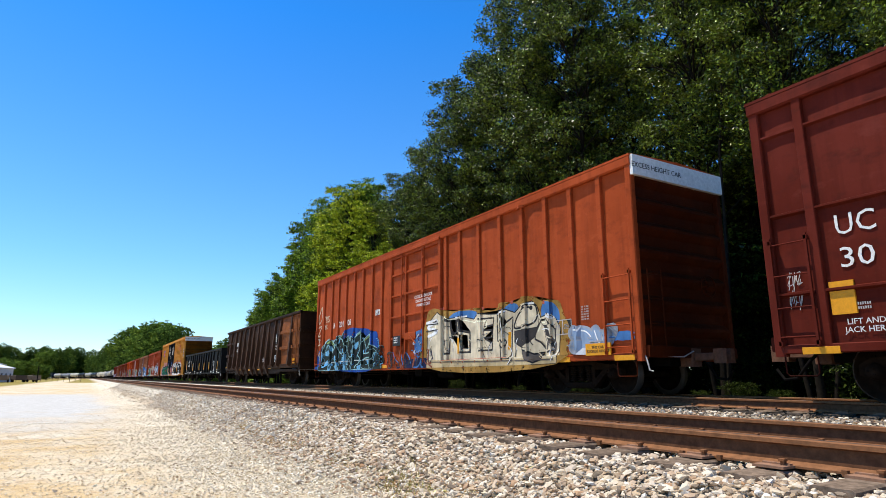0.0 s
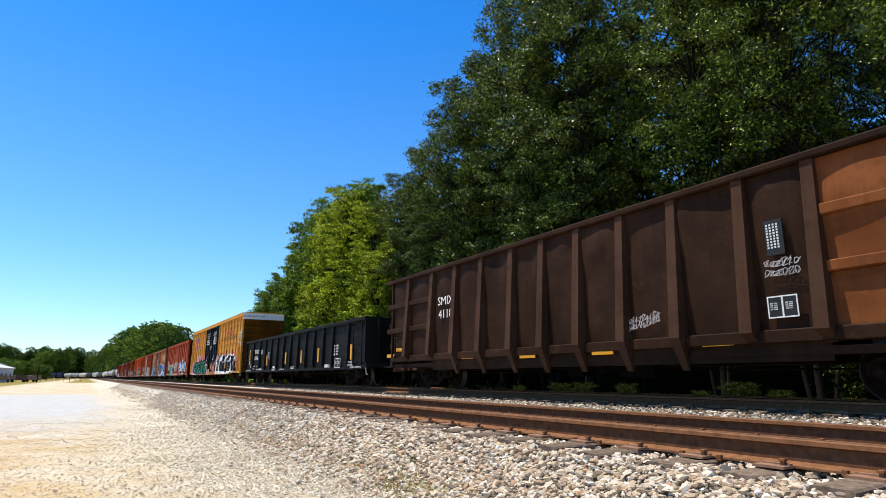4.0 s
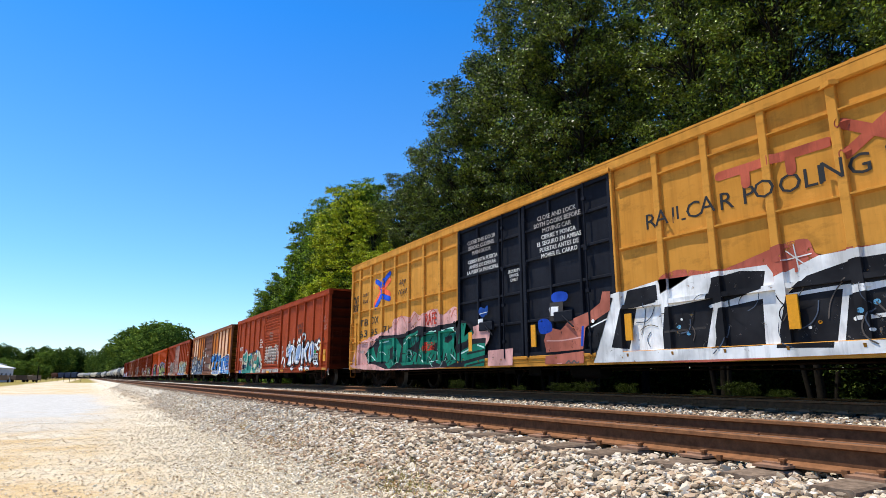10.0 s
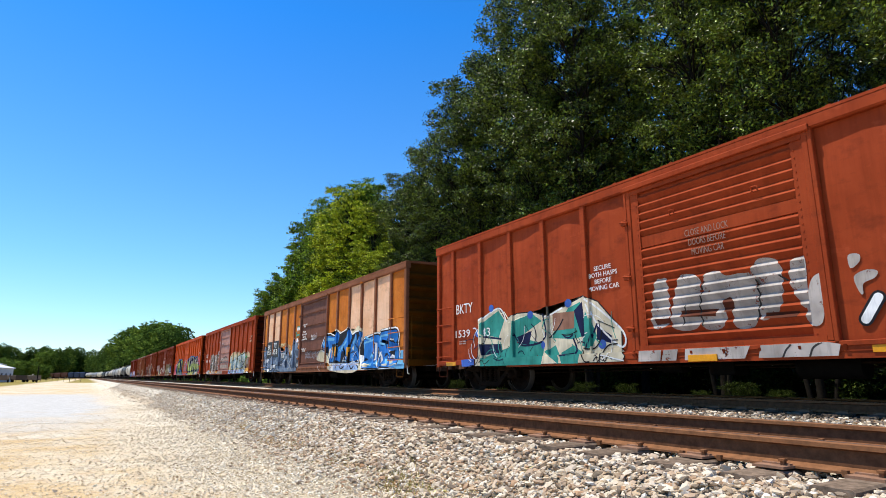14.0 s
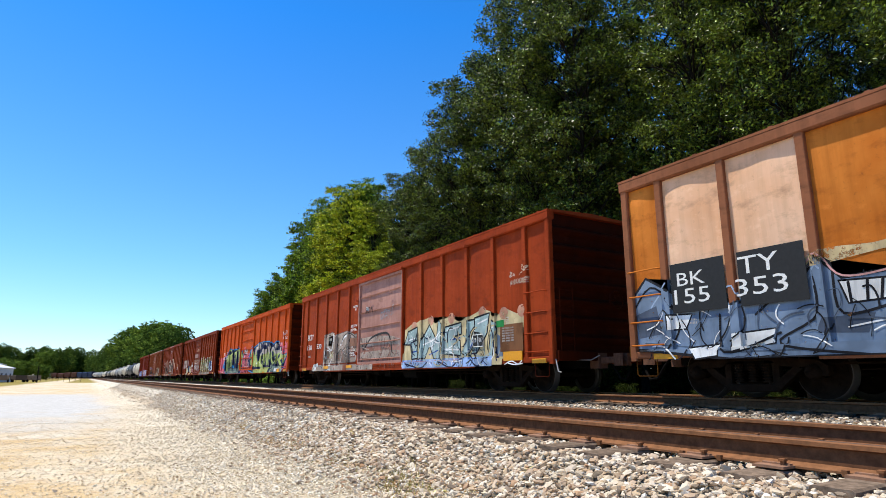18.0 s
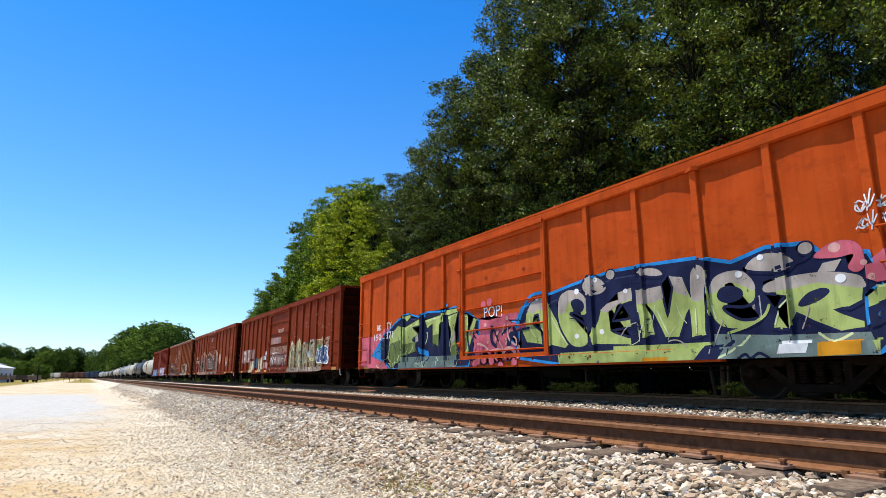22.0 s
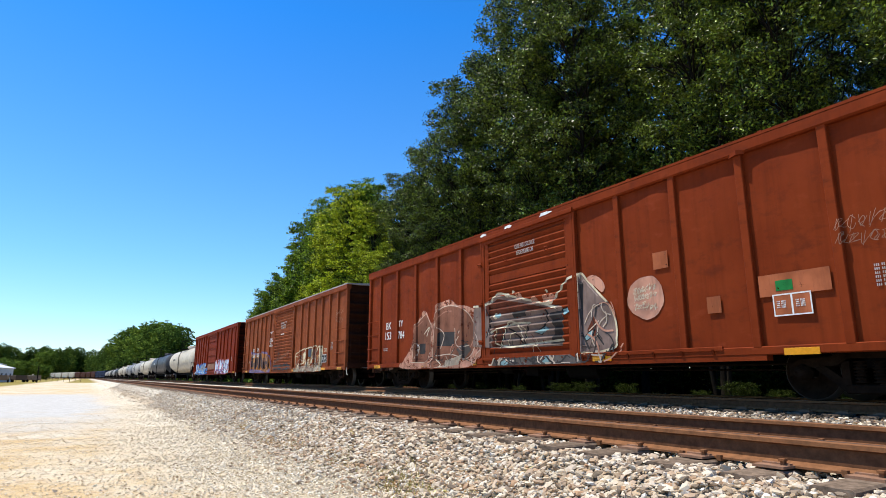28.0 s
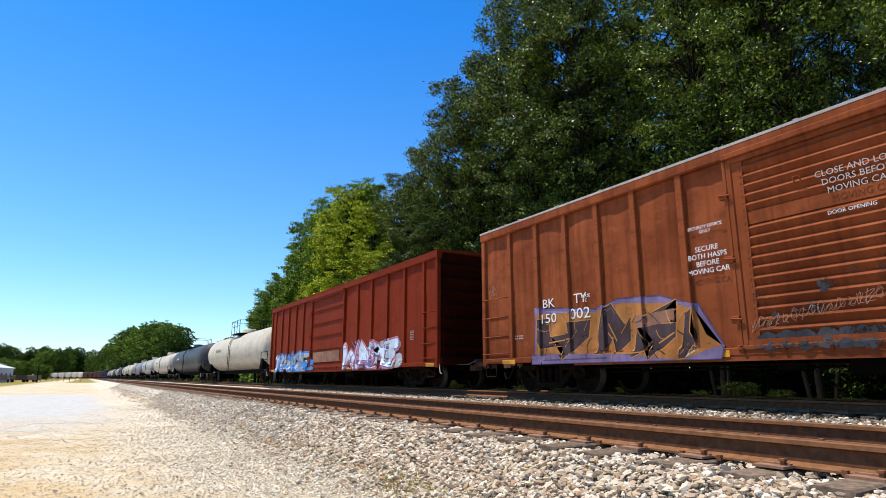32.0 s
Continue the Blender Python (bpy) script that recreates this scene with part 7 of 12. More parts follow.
    p.fill(BLACK, [(79.78, 0.98), (79.52, 2.03), (78.65, 2.07), (78.52, 1.87), (78.73, 1.39), (79.17, 1.28), (78.82, 1.13), (78.63, 0.94), (79.29, 0.9)])
    p.fill(BLACK, [(78.38, 1.26), (78.31, 1.59), (78.04, 1.65), (78.07, 1.27)])
    p.fill(BLACK, [(78.5, 1.14), (77.55, 1.14), (77.59, 0.84), (78.45, 0.88)])
    p.line(WHITE_S, 0.06, [(84.79, 1.49), (84.27, 1.54)])
    p.line(WHITE_S, 0.06, [(83.02, 1.64), (81.98, 1.72)])
    p.line(WHITE_S, 0.06, [(81.66, 1.67), (80.81, 1.71), (80.05, 1.68)])
    p.line(WHITE_S, 0.06, [(80.66, 1.22), (80.19, 1.25)])
    p.line(WHITE_S, 0.06, [(79.48, 1.51), (78.86, 1.54)])
    p.line(SOOT, 0.04, [(84.01, 1.24), (83.18, 1.27)])
    p.line(SOOT, 0.04, [(79.6, 1.18), (78.68, 1.23)])
    p.dot(LBLUE, 83.74, 1.32, 0.05, cover=0.6)
    p.dot(LBLUE, 83.53, 1.19, 0.05, cover=0.6)
    p.dot(LBLUE, 80.55, 1.33, 0.05, cover=0.6)
    p.dot(LBLUE, 80.35, 1.44, 0.05, cover=0.6)
    p.dot(LBLUE, 79.89, 1.17, 0.05, cover=0.6)
    p.dot(AMBER, 81.16, 1.21, 0.035, cover=0.6)
    p.dot(AMBER, 79.26, 1.35, 0.035, cover=0.6)
    p.dot(AMBER, 79.09, 1.44, 0.035, cover=0.6)
    p.dot(AMBER, 80.07, 1.07, 0.035, cover=0.6)
    p.dot(AMBER, 78.23, 0.85, 0.035, cover=0.6)
    p.dot(AMBER, 78.14, 0.88, 0.035, cover=0.6)
    p.dot(AMBER, 79.03, 1.36, 0.035, cover=0.6)
    p.dot(WHITE_S, 83.66, 1.46, 0.03)
    p.dot(WHITE_S, 79.12, 1.52, 0.03)
    p.dot(WHITE_S, 79.00, 1.47, 0.03)
    p.dot(WHITE_S, 81.32, 1.14, 0.03)
    p.dot(WHITE_S, 80.44, 1.05, 0.03)
    p.fill(BLACK, [(86.09, 1.06), (85.49, 2.09), (85.28, 2.05), (85.79, 1)])
    p.line(ROSE, 0.05, [(81.7, 2.26), (81.22, 2.29)])
    p.line(ROSE, 0.05, [(81.43, 2.42), (81.42, 2.05)])
    p.line(WHITE_S, 0.02, [(81.61, 2.25), (81.16, 2.29)])
    p.line(WHITE_S, 0.02, [(81.42, 2.49), (81.38, 2.09)])
    p.line(WHITE_S, 0.02, [(81.55, 2.4), (81.26, 2.12)])
    p.dot(DEEPB, 90.23, 2.19, 0.16)
    p.dot(DEEPB, 87.06, 2.24, 0.16)
    p.dot(DEEPB, 87.56, 1.60, 0.16)
    p.fill(WHITE_S, [(87.35, 2.04), (87.02, 2.04), (87.03, 1.85), (87.35, 1.85)])
    p.line(WHITE_S, 0.02, [(90.41, 2.16), (90.01, 2.19)])
    p.fill(CORAL, [(87.59, 1.27), (87.42, 1.58), (86.97, 1.47), (86.69, 1.67), (86.26, 1.77), (85.99, 1.82), (85.66, 1.98), (85.57, 2.22), (85.34, 2.2), (85.38, 1.79), (85.9, 1.59), (86.15, 1.47), (86.25, 1.0), (87.51, 0.97)], smooth=False, cover=0.82)
    p.fill(CORAL, [(87.55, 0.89), (86.22, 0.96), (86.26, 0.69), (87.58, 0.69)], cover=0.82)
    p.fill(PALEPINK, [(89.99, 1.11), (88.85, 1.13), (88.89, 0.69), (90.02, 0.69)], cover=0.82)
    p.fill(BLUEV, [(87.25, 2.34), (87.02, 2.4), (86.7, 2.33), (86.75, 2.15), (87.2, 2.17)], smooth=True)
    p.fill(BLUEV, [(87.78, 1.75), (87.46, 1.78), (87.28, 1.63), (87.32, 1.46), (87.72, 1.44)], smooth=True)
    p.fill(BLUEV, [(86.26, 1.52), (86.19, 1.51), (86.24, 1.06), (86.32, 1.07)])
    p.fill(SOOT, [(87.32, 2.16), (86.85, 2.15), (86.87, 1.68), (87.37, 1.71)])
    p.fill(WHITE_S, [(87.29, 2.06), (87.02, 2.04), (87.04, 1.83), (87.31, 1.84)])
    p.dot(WHITE_S, 85.90, 1.60, 0.05)
    p.line(WHITE_S, 0.03, [(86.03, 1.46), (85.71, 1.55), (85.49, 1.61)])
    p.line(PALEPINK, 0.03, [(87.48, 1.25), (86.94, 1.23), (86.31, 1.27)])
    p.fill(PALEPINK, [(87.15, 0.71), (86.96, 0.71), (86.97, 0.69), (87.15, 0.69)])
    p.fill(PALEPINK, [(87.53, 0.69), (87.39, 0.69), (87.4, 0.69), (87.54, 0.69)])
    p.line(ASH, 0.04, [(86.84, 0.69), (86.73, 0.75), (86.66, 0.69), (86.56, 0.75), (86.47, 0.69), (86.41, 0.72)])
    p.swirls([SLATE, ASH, BLACK], 84.6, 77.4, 0.95, 1.8, 36, 0.02)
    p = Piece(c, "green graffiti letters outlined in black over pink haze")
    p.fill(PALEPINK, [(99.92, 0.77), (99.68, 1.61), (98.23, 1.97), (96.66, 2.15), (96.05, 2.51), (95.45, 2.55), (94.92, 2.47), (94.65, 2.65), (94.19, 2.46), (93.51, 2.58), (92.91, 2.56), (92.65, 2.34), (92.01, 2.54), (91.66, 2.39), (91.53, 1.9), (90.77, 1.83), (90.04, 1.88), (90.13, 1.25), (92.23, 0.69)], smooth=True, cover=0.8)
    p.fill(BLACK, [(98.89, 1.3), (98.15, 1.61), (97.5, 1.97), (95.92, 1.9), (95.22, 1.93), (94.34, 2.12), (93.36, 2), (92.77, 2.03), (92.07, 2.04), (91.63, 1.86), (91.55, 2.09), (91.11, 2.02), (90.77, 1.83), (90.71, 1.64), (90.98, 1.48), (90.1, 1.47), (90.22, 0.69), (92.24, 0.69), (93.5, 0.69), (95.07, 0.69), (96.76, 0.69), (97.74, 0.88), (98.38, 0.92)])
    p.fill(GREEN, [(98.72, 1.36), (98.06, 1.56), (97.73, 1.04), (98.28, 0.99)])
    p.fill(GREEN, [(97.8, 0.97), (97.6, 1.48), (97.41, 1.8), (96, 1.81), (95.58, 1.47), (95.82, 0.88), (96.45, 0.69), (96.92, 0.98)])
    p.fill(BLACK, [(96.58, 1.43), (96.09, 1.51), (96.18, 1.08), (96.51, 1.03)])
    p.fill(GREEN, [(95.54, 0.95), (95.43, 1.72), (94.35, 1.97), (94.24, 1.63), (94.96, 1.35), (94.4, 1.2), (94.5, 0.82), (95.32, 0.79)])
    p.fill(GREEN, [(94.18, 1.6), (93.37, 1.9), (92.97, 1.76), (93, 1.51), (93.59, 1.32), (93.03, 1.2), (93.17, 0.79), (94.43, 0.82), (94.29, 1.16)])
    p.fill(GREEN, [(92.92, 0.85), (92.8, 1.83), (91.92, 1.88), (91.75, 1.63), (91.98, 1.28), (91.71, 0.83), (92.22, 0.72), (92.49, 1.15), (92.64, 0.78)])
    p.fill(BLACK, [(92.55, 1.47), (92.5, 1.63), (92.11, 1.68), (92.06, 1.55), (92.31, 1.44)])
    p.fill(GREEN, [(91.57, 1.37), (91.45, 1.97), (91.12, 1.96), (91.24, 1.57), (90.84, 1.74), (90.75, 1.64), (91.14, 1.43)])
    p.fill(GREEN, [(91.65, 1.08), (91.18, 1.21), (90.7, 1.33), (90.12, 1.33), (90.17, 1), (91.23, 0.86), (91.67, 0.88)])
    p.fill(GREEN, [(91.21, 0.77), (90.18, 0.9), (90.21, 0.69), (91.26, 0.69)])
    p.line(MINT, 0.045, [(97.31, 1.68), (96.69, 1.72)])
    p.line(MINT, 0.045, [(95.39, 1.55), (94.75, 1.81)])
    p.line(MINT, 0.045, [(93.46, 1.87), (93, 1.85)])
    p.line(MINT, 0.045, [(92.61, 1.85), (92.02, 1.89), (91.82, 1.7)])
    p.line(MINT, 0.045, [(94.92, 1.31), (94.71, 1.09)])
    p.line(MINT, 0.045, [(98.64, 1.4), (97.87, 1.04)])
    p.line(MINT, 0.045, [(94.24, 1.15), (93.78, 0.88)])
    p.line(MINT, 0.045, [(92.16, 1.08), (91.87, 0.91)])
    p.line(MINT, 0.045, [(91.41, 1.08), (90.98, 1.18)])
    p.line(MINT, 0.045, [(90.52, 1.29), (90.2, 1.21)])
    p.line(MINT, 0.045, [(97.43, 1.36), (97.35, 1.02)])
    p.line(DKGREEN, 0.05, [(94.92, 0.93), (94.54, 1.19)])
    p.line(DKGREEN, 0.05, [(93.48, 0.87), (93.21, 1.11)])
    p.line(DKGREEN, 0.05, [(92.71, 0.92), (92.63, 1.24)])
    p.line(DKGREEN, 0.05, [(91.07, 1.06), (90.19, 1.14)])
    p.line(DKGREEN, 0.05, [(91.11, 0.71), (90.23, 0.81)])
    p.line(ROSE, 0.03, [(96.04, 2.29), (95.65, 2.58), (95.3, 2.32)])
    p.line(ROSE, 0.03, [(94.94, 2.28), (94.54, 2.56), (94.32, 2.31), (93.96, 2.43)])
    p.line(ROSE, 0.03, [(93.64, 2.38), (93.3, 2.59), (92.97, 2.34)])
    p.line(ROSE, 0.03, [(92.13, 2.23), (91.92, 2.47), (91.67, 2.31)])
    p.fill(RED, [(93.78, 1.14), (93.93, 1.33), (93.83, 1.54), (93.11, 1.52), (93.19, 1.28), (93.64, 1.24)], cover=0.4)
    p.line(BLACK, 0.03, [(100.37, 3.33), (100.12, 3.77), (99.85, 3.32), (99.57, 3.67)])
    p.line(BLACK, 0.03, [(100.28, 3.11), (99.96, 3.34), (99.81, 3.08)])
    p.line(BLACK, 0.03, [(94.85, 2.07), (94.69, 2.15), (94.59, 2), (94.48, 2.14)])
    p.line(BLACK, 0.03, [(92.04, 2.01), (91.93, 2.08), (91.83, 1.98), (91.71, 2.07)])
    p.fill(DEEPB, [(90.44, 2.27), (90.35, 2.36), (90.21, 2.3), (90.25, 2.13), (90.42, 2.15)], smooth=True)
    p.fill(DEEPB, [(90.13, 2.28), (90.04, 2.36), (89.98, 2.35), (90.01, 2.12), (90.12, 2.14)], smooth=True)
    p.fill(WHITE_S, [(90.47, 2.02), (90.23, 2.02), (90.25, 1.87), (90.48, 1.88)])
    p.swirls([MINT, BLACK, DKGREEN, BLACK], 98.6, 92.0, 0.8, 1.75, 44, 0.025)
    tag(car, dp, L(77.0), L(76.35), 2.65, 3.85, WHITE_S, 4, 9, 0.05)
    haze(car, dp, L(77.1), L(76.3), 2.75, 3.8, [WHITE_S], 9, 65, 0.5, 0.2)
    stencil(c, "LOVE", 100.45, 99.65, 3.57, 0.42, spray(*BLACK), 0.012)
    stencil(c, "DGK", 100.33, 99.71, 3.26, 0.31, spray(*BLACK), 0.012)
    strokes(car, dp, [[(L(100.25), 3.35), (L(100.2), 3.1), (L(100.3), 2.95), (L(100.22), 2.7)]], 0.03, BLACK)
    spread("RAILCAR POOLING EXPERTS", car, dp, L(84.35), 3.50, 0.46, BLACKP, 1.08)
    spray_words("next\nload", car, lambda y: dp(y) - 0.02, L(98.98), 3.62, 0.30, BLACKP, 1.0, 0.25)
    spray_words("any\nroad", car, lambda y: dp(y) - 0.02, L(95.55), 3.68, 0.38, BLACKP, 1.0, 0.25)
    stencil(c, "TB", 99.55, 98.65, 2.59, 0.26, BLACKP)
    stencil(c, "OX", 98.40, 97.64, 2.62, 0.29, BLACKP)
    stencil(c, "63", 99.56, 98.71, 2.14, 0.28, BLACKP)
    stencil(c, "95", 98.39, 97.72, 2.14, 0.26, BLACKP)
    stencil(c, "71", 97.19, 96.65, 2.17, 0.27, BLACKP)
    stencil(c, "RAFE", 93.80, 93.05, 2.29, 0.39, spray(*RED), proud=0.012)
    ey, ez = L(97.35), 3.72
    for nm, col, lift, lines in (("emblem_red", (0.78, 0.12, 0.05), 0.002, ([(-0.85, 0.28), (-0.3, 0.22), (-0.15, 0.0), (-0.85, -0.62)], [(0.85, 0.42), (0.25, 0.12), (0.25, -0.02), (0.85, -0.28)])),
                                ("emblem_blue", (0.02, 0.09, 0.60), 0.006, ([(-0.72, 0.56), (-0.25, 0.36), (0.02, 0.05), (-0.1, -0.25), (-0.75, -0.78)], [(0.85, 0.75), (0.4, 0.55), (0.12, 0.25)], [(0.12, -0.3), (0.5, -0.42), (0.85, -0.5)]))):
        for pts in lines:
            b = Mesh()
            ribbon(b, curve_through([(ey - u * 0.8, ez + v * 0.78) for u, v in pts], 8), 0.20, lift, 0, dp)
            part("emblem", b, spray(nm, col), car)
    faded = [spray("faded_red", (0.42, 0.09, 0.05))]
    for k, pts in enumerate(([(82.6, 4.0), (80.7, 4.0)], [(82.1, 4.0), (82.1, 3.72)], [(81.3, 4.0), (81.3, 3.72)], [(80.45, 3.72), (79.65, 4.22)], [(79.65, 3.72), (80.45, 4.22)])):
        b = Mesh()
        ribbon(b, straight_through([(L(y), z) for y, z in pts], 10), 0.17, 0.003 + 0.0012 * k, 0, dp)
        part("emblem", b, faded, car)
    for k, y in enumerate((90.3, 87.0)):
        word("CLOSE THIS DOOR\nBEFORE CLOSING\nMAIN DOOR" if k == 0 else "CLOSE AND LOCK\nBOTH DOORS BEFORE\nMOVING CAR", car, -RX - 0.013, L(y), 4.18, 0.17, FADED)
        word("CIERRE ESTA PUERTA\nANTES DE CERRAR\nLA PUERTA PRINCIPAL" if k == 0 else "CIERRE Y PONGA\nEL SEGURO EN AMBAS\nPUERTAS ANTES DE\nMOVER EL CARRO", car, -RX - 0.013, L(y) - 0.05, 3.60, 0.16)
    word("SECURITY\nDEVICE\nONLY", car, -RX - 0.013, L(88.75), 3.05, 0.12)
    for k, y in enumerate((90.9, 88.0, 84.9, 81.5)):
        reflector(car, -RX - 0.03, L(y), 1.4, 0.18, 0.55)

    # the red-brown fifty-foot boxcars
    c = boxcar(103.2, 123.4, 4.55, (0.33, 0.064, 0.025), "brick-red boxcar with louvred door and white-blue bubble graffiti", (111.43, 115.24), "louvre", seed=5, fade=(0.39, 0.085, 0.034), ribs_at=([104.1, 105.55, 107.02, 108.5, 109.98], [116.61, 118.07, 119.47, 120.92, 122.42]))
    stencils(c, 5, False)
    L, car, dp = c["L"], c["car"], c["depth"]
    p = Piece(c, "white and ice-blue bubble graffiti outlined in black")
    p.fill(WHITE_S, [(109.98, 1.53), (109.95, 1.99), (109.48, 2.17), (108.83, 2.15), (108.79, 1.89), (109.2, 1.67), (109.12, 1.2), (109.33, 1), (109.87, 1.08), (109.69, 1.48)], BLACK, 0.085, smooth=True)
    p.fill(WHITE_S, [(109.06, 1.18), (108.77, 2.03), (108.46, 2.07), (108.41, 1.67), (108.63, 1.14)], BLACK, 0.085, smooth=True)
    p.fill(WHITE_S, [(108.42, 1.15), (108.49, 1.68), (108.11, 2.11), (107.61, 2.18), (107.39, 1.9), (107.49, 1.5), (107.81, 1.11), (108.21, 1.08)], BLACK, 0.085, smooth=True)
    p.fill(WHITE_S, [(107.43, 1.15), (107.3, 2.05), (106.97, 2.25), (106.91, 1.86), (106.46, 2.22), (106.14, 2.16), (106.13, 1.97), (106.59, 1.66), (106.29, 1.26), (106.57, 1.11), (106.86, 1.43), (106.97, 1.06)], BLACK, 0.085, smooth=True)
    p.fill(WHITE_S, [(106.21, 1.46), (106.1, 1.96), (105.78, 2.18), (105.37, 2.14), (105.27, 1.83), (105.37, 1.38), (105.64, 1.08), (106.05, 1.14)], BLACK, 0.085, smooth=True)
    p.fill(BLACK, [(108.23, 1.6), (108.08, 1.78), (107.82, 1.8), (107.92, 1.62), (108.17, 1.54)], smooth=True)
    p.fill(BRICK, [(105.97, 1.69), (105.71, 1.92), (105.55, 1.69), (105.72, 1.4), (105.93, 1.43)], BLACK, 0.06, smooth=True)
    p.fill(ICE, [(109.81, 1.9), (109.49, 2.06), (109, 2.06), (109.27, 1.75), (109.42, 1.39), (109.68, 1.22), (109.58, 1.69)], smooth=True, cover=0.75)
    p.fill(ICE, [(108.25, 1.83), (107.91, 2.05), (107.57, 2.04), (107.56, 1.75), (107.99, 1.29), (108.29, 1.4)], smooth=True, cover=0.75)
    p.fill(ICE, [(107.29, 1.24), (107.22, 1.88), (107.03, 2.02), (107.01, 1.61), (107.09, 1.23)], smooth=True, cover=0.75)
    p.fill(ICE, [(106.76, 1.74), (106.44, 2.05), (106.22, 2.06), (106.42, 1.82), (106.67, 1.66)], smooth=True, cover=0.75)
    p.fill(ICE, [(106.09, 1.45), (106.03, 1.81), (105.84, 2), (105.9, 1.75), (105.92, 1.36), (106.03, 1.3)], smooth=True, cover=0.75)
    p.fill(ICE, [(105.49, 2.02), (105.37, 1.86), (105.43, 1.45), (105.57, 1.33), (105.46, 1.66)], smooth=True, cover=0.75)
    p.fill(ICE, [(108.84, 1.35), (108.67, 1.87), (108.54, 1.86), (108.67, 1.34)], smooth=True, cover=0.75)
    p.line(DEEPB, 0.05, [(109.77, 1.7), (109.39, 1.76)], cover=0.6)
    p.line(DEEPB, 0.05, [(108.79, 1.8), (108.57, 1.82)], cover=0.6)
    p.line(DEEPB, 0.05, [(107.19, 1.71), (107.05, 1.78)], cover=0.6)
    p.line(DEEPB, 0.05, [(108.19, 1.3), (107.78, 1.44)], cover=0.6)
    p.line(DEEPB, 0.05, [(106.55, 1.41), (106.41, 1.29)], cover=0.6)
    p = Piece(c, "cream and teal graffiti with navy shading")
    p.fill(CREAMY, [(121.17, 0.69), (121.05, 2.01), (120.07, 2.28), (119.74, 1.9), (119.25, 2.04), (118.61, 2.02), (118.03, 1.86), (117.47, 2.02), (116.75, 2.22), (116.31, 2.04), (115.65, 1.38), (115.67, 0.97), (115.53, 0.81), (115.62, 0.69), (116.45, 0.69)], BLACK, 0.03)
    p.fill(TEALB, [(120.94, 1.89), (120.08, 2.19), (119.81, 1.91), (120.09, 1.45), (120.94, 1.59)])
    p.fill(TEALB, [(119.58, 0.69), (119.4, 1.85), (118.62, 1.98), (118.25, 1.76), (119.16, 1.41), (118.07, 1.16), (118.23, 0.69)])
    p.fill(TEALB, [(117.95, 1.32), (117.27, 1.98), (116.86, 2.09), (116.74, 1.31), (117.14, 1.25)])
    p.fill(TEALB, [(116.64, 1.85), (116.38, 1.29), (116.57, 0.99), (116.86, 1.09)])
    p.fill(TEALB, [(117.57, 0.95), (117.13, 1.11), (116.86, 0.94), (116.94, 0.69), (117.49, 0.69)])
    p.fill(TEALB, [(120.91, 0.91), (119.71, 1.15), (119.44, 1.19), (119.47, 0.69), (120.89, 0.69)])
    p.fill(TEALB, [(117.6, 0.69), (118.11, 0.99), (117.76, 1.14), (117.58, 0.81)])
    p.fill(NAVYD, [(116.36, 1.51), (115.94, 1.26), (115.96, 1.1), (116.39, 1.2)])
    p.fill(NAVYD, [(120.97, 1.31), (119.96, 1.27), (119.92, 1.05), (120.87, 0.99)])
    p.fill(NAVYD, [(119.27, 1.42), (118.65, 1.54), (118.77, 1.19), (119.15, 1.25)])
    p.fill(NAVYD, [(117.08, 1.9), (116.8, 2.09), (116.71, 1.31), (116.86, 1.28)])
    p.fill(GREYBR, [(117.83, 1.91), (117.06, 1.89), (117.09, 1.5), (117.84, 1.48)])
    p.line(WHITE_S, 0.045, [(121.02, 1.98), (120.07, 2.25), (119.72, 1.88)])
    p.line(WHITE_S, 0.045, [(116.74, 2.19), (115.65, 1.37), (115.68, 1.01), (116.34, 1.53), (116.62, 2)])
    p.line(WHITE_S, 0.045, [(118.04, 1.85), (117.48, 2.01)])
    p.line(NAVYD, 0.05, [(116.74, 1.31), (116.72, 0.99), (116.36, 1.54)])
    p.line(NAVYD, 0.05, [(118.12, 1.91), (118.08, 1.32), (119.02, 1.19), (119.39, 1.5)])
    p.line(NAVYD, 0.05, [(117.13, 1.26), (117.05, 0.95), (117.57, 0.89)])
    p.line(NAVYD, 0.05, [(120.94, 1.53), (119.98, 1.41)])
    p.dot(BLUEB, 120.42, 2.29, 0.12)
    p.dot(BLUEB, 117.26, 2.10, 0.12)
    p.dot(BLUEB, 118.69, 1.95, 0.12)
    p.dot(BLUEB, 121.12, 1.62, 0.12)
    p.dot(BLUEB, 118.18, 1.16, 0.12)
    p.dot(BLUEB, 116.23, 1.09, 0.12)
    p.line(BLACK, 0.025, [(116.44, 0.74), (116.34, 0.81), (116.31, 0.71), (116.19, 0.84), (116.1, 0.72), (116, 0.82), (115.89, 0.76)])
    p.line(BLACK, 0.025, [(120.95, 0.79), (120.79, 0.86), (120.68, 0.75), (120.45, 0.84)])
    p.fill(BLUEB, [(121.88, 0.89), (121.2, 0.92), (121.21, 0.7), (121.85, 0.69)], cover=0.8)
    p.swirls([NAVYD, WHITE_S, TEALB, BLACK], 121.6, 115.8, 0.76, 1.7, 54, 0.026)
    spray_words("LOWER\nUEBK", car, dp, L(107.75), 2.95, 0.34, spray("soot", (0.05, 0.05, 0.055)), 0.95, 0.15)
    stencil(c, "BKTY", 122.27, 121.37, 2.42, 0.29, proud=0.012)
    stencil(c, "1539", 122.32, 121.52, 1.67, 0.22, proud=0.012)
    stencil(c, "43", 120.90, 120.48, 1.64, 0.24, proud=0.012)
    spray_words("2019", car, dp, L(107.8), 1.30, 0.18, spray(*BLACK), 1.1, 0.2)
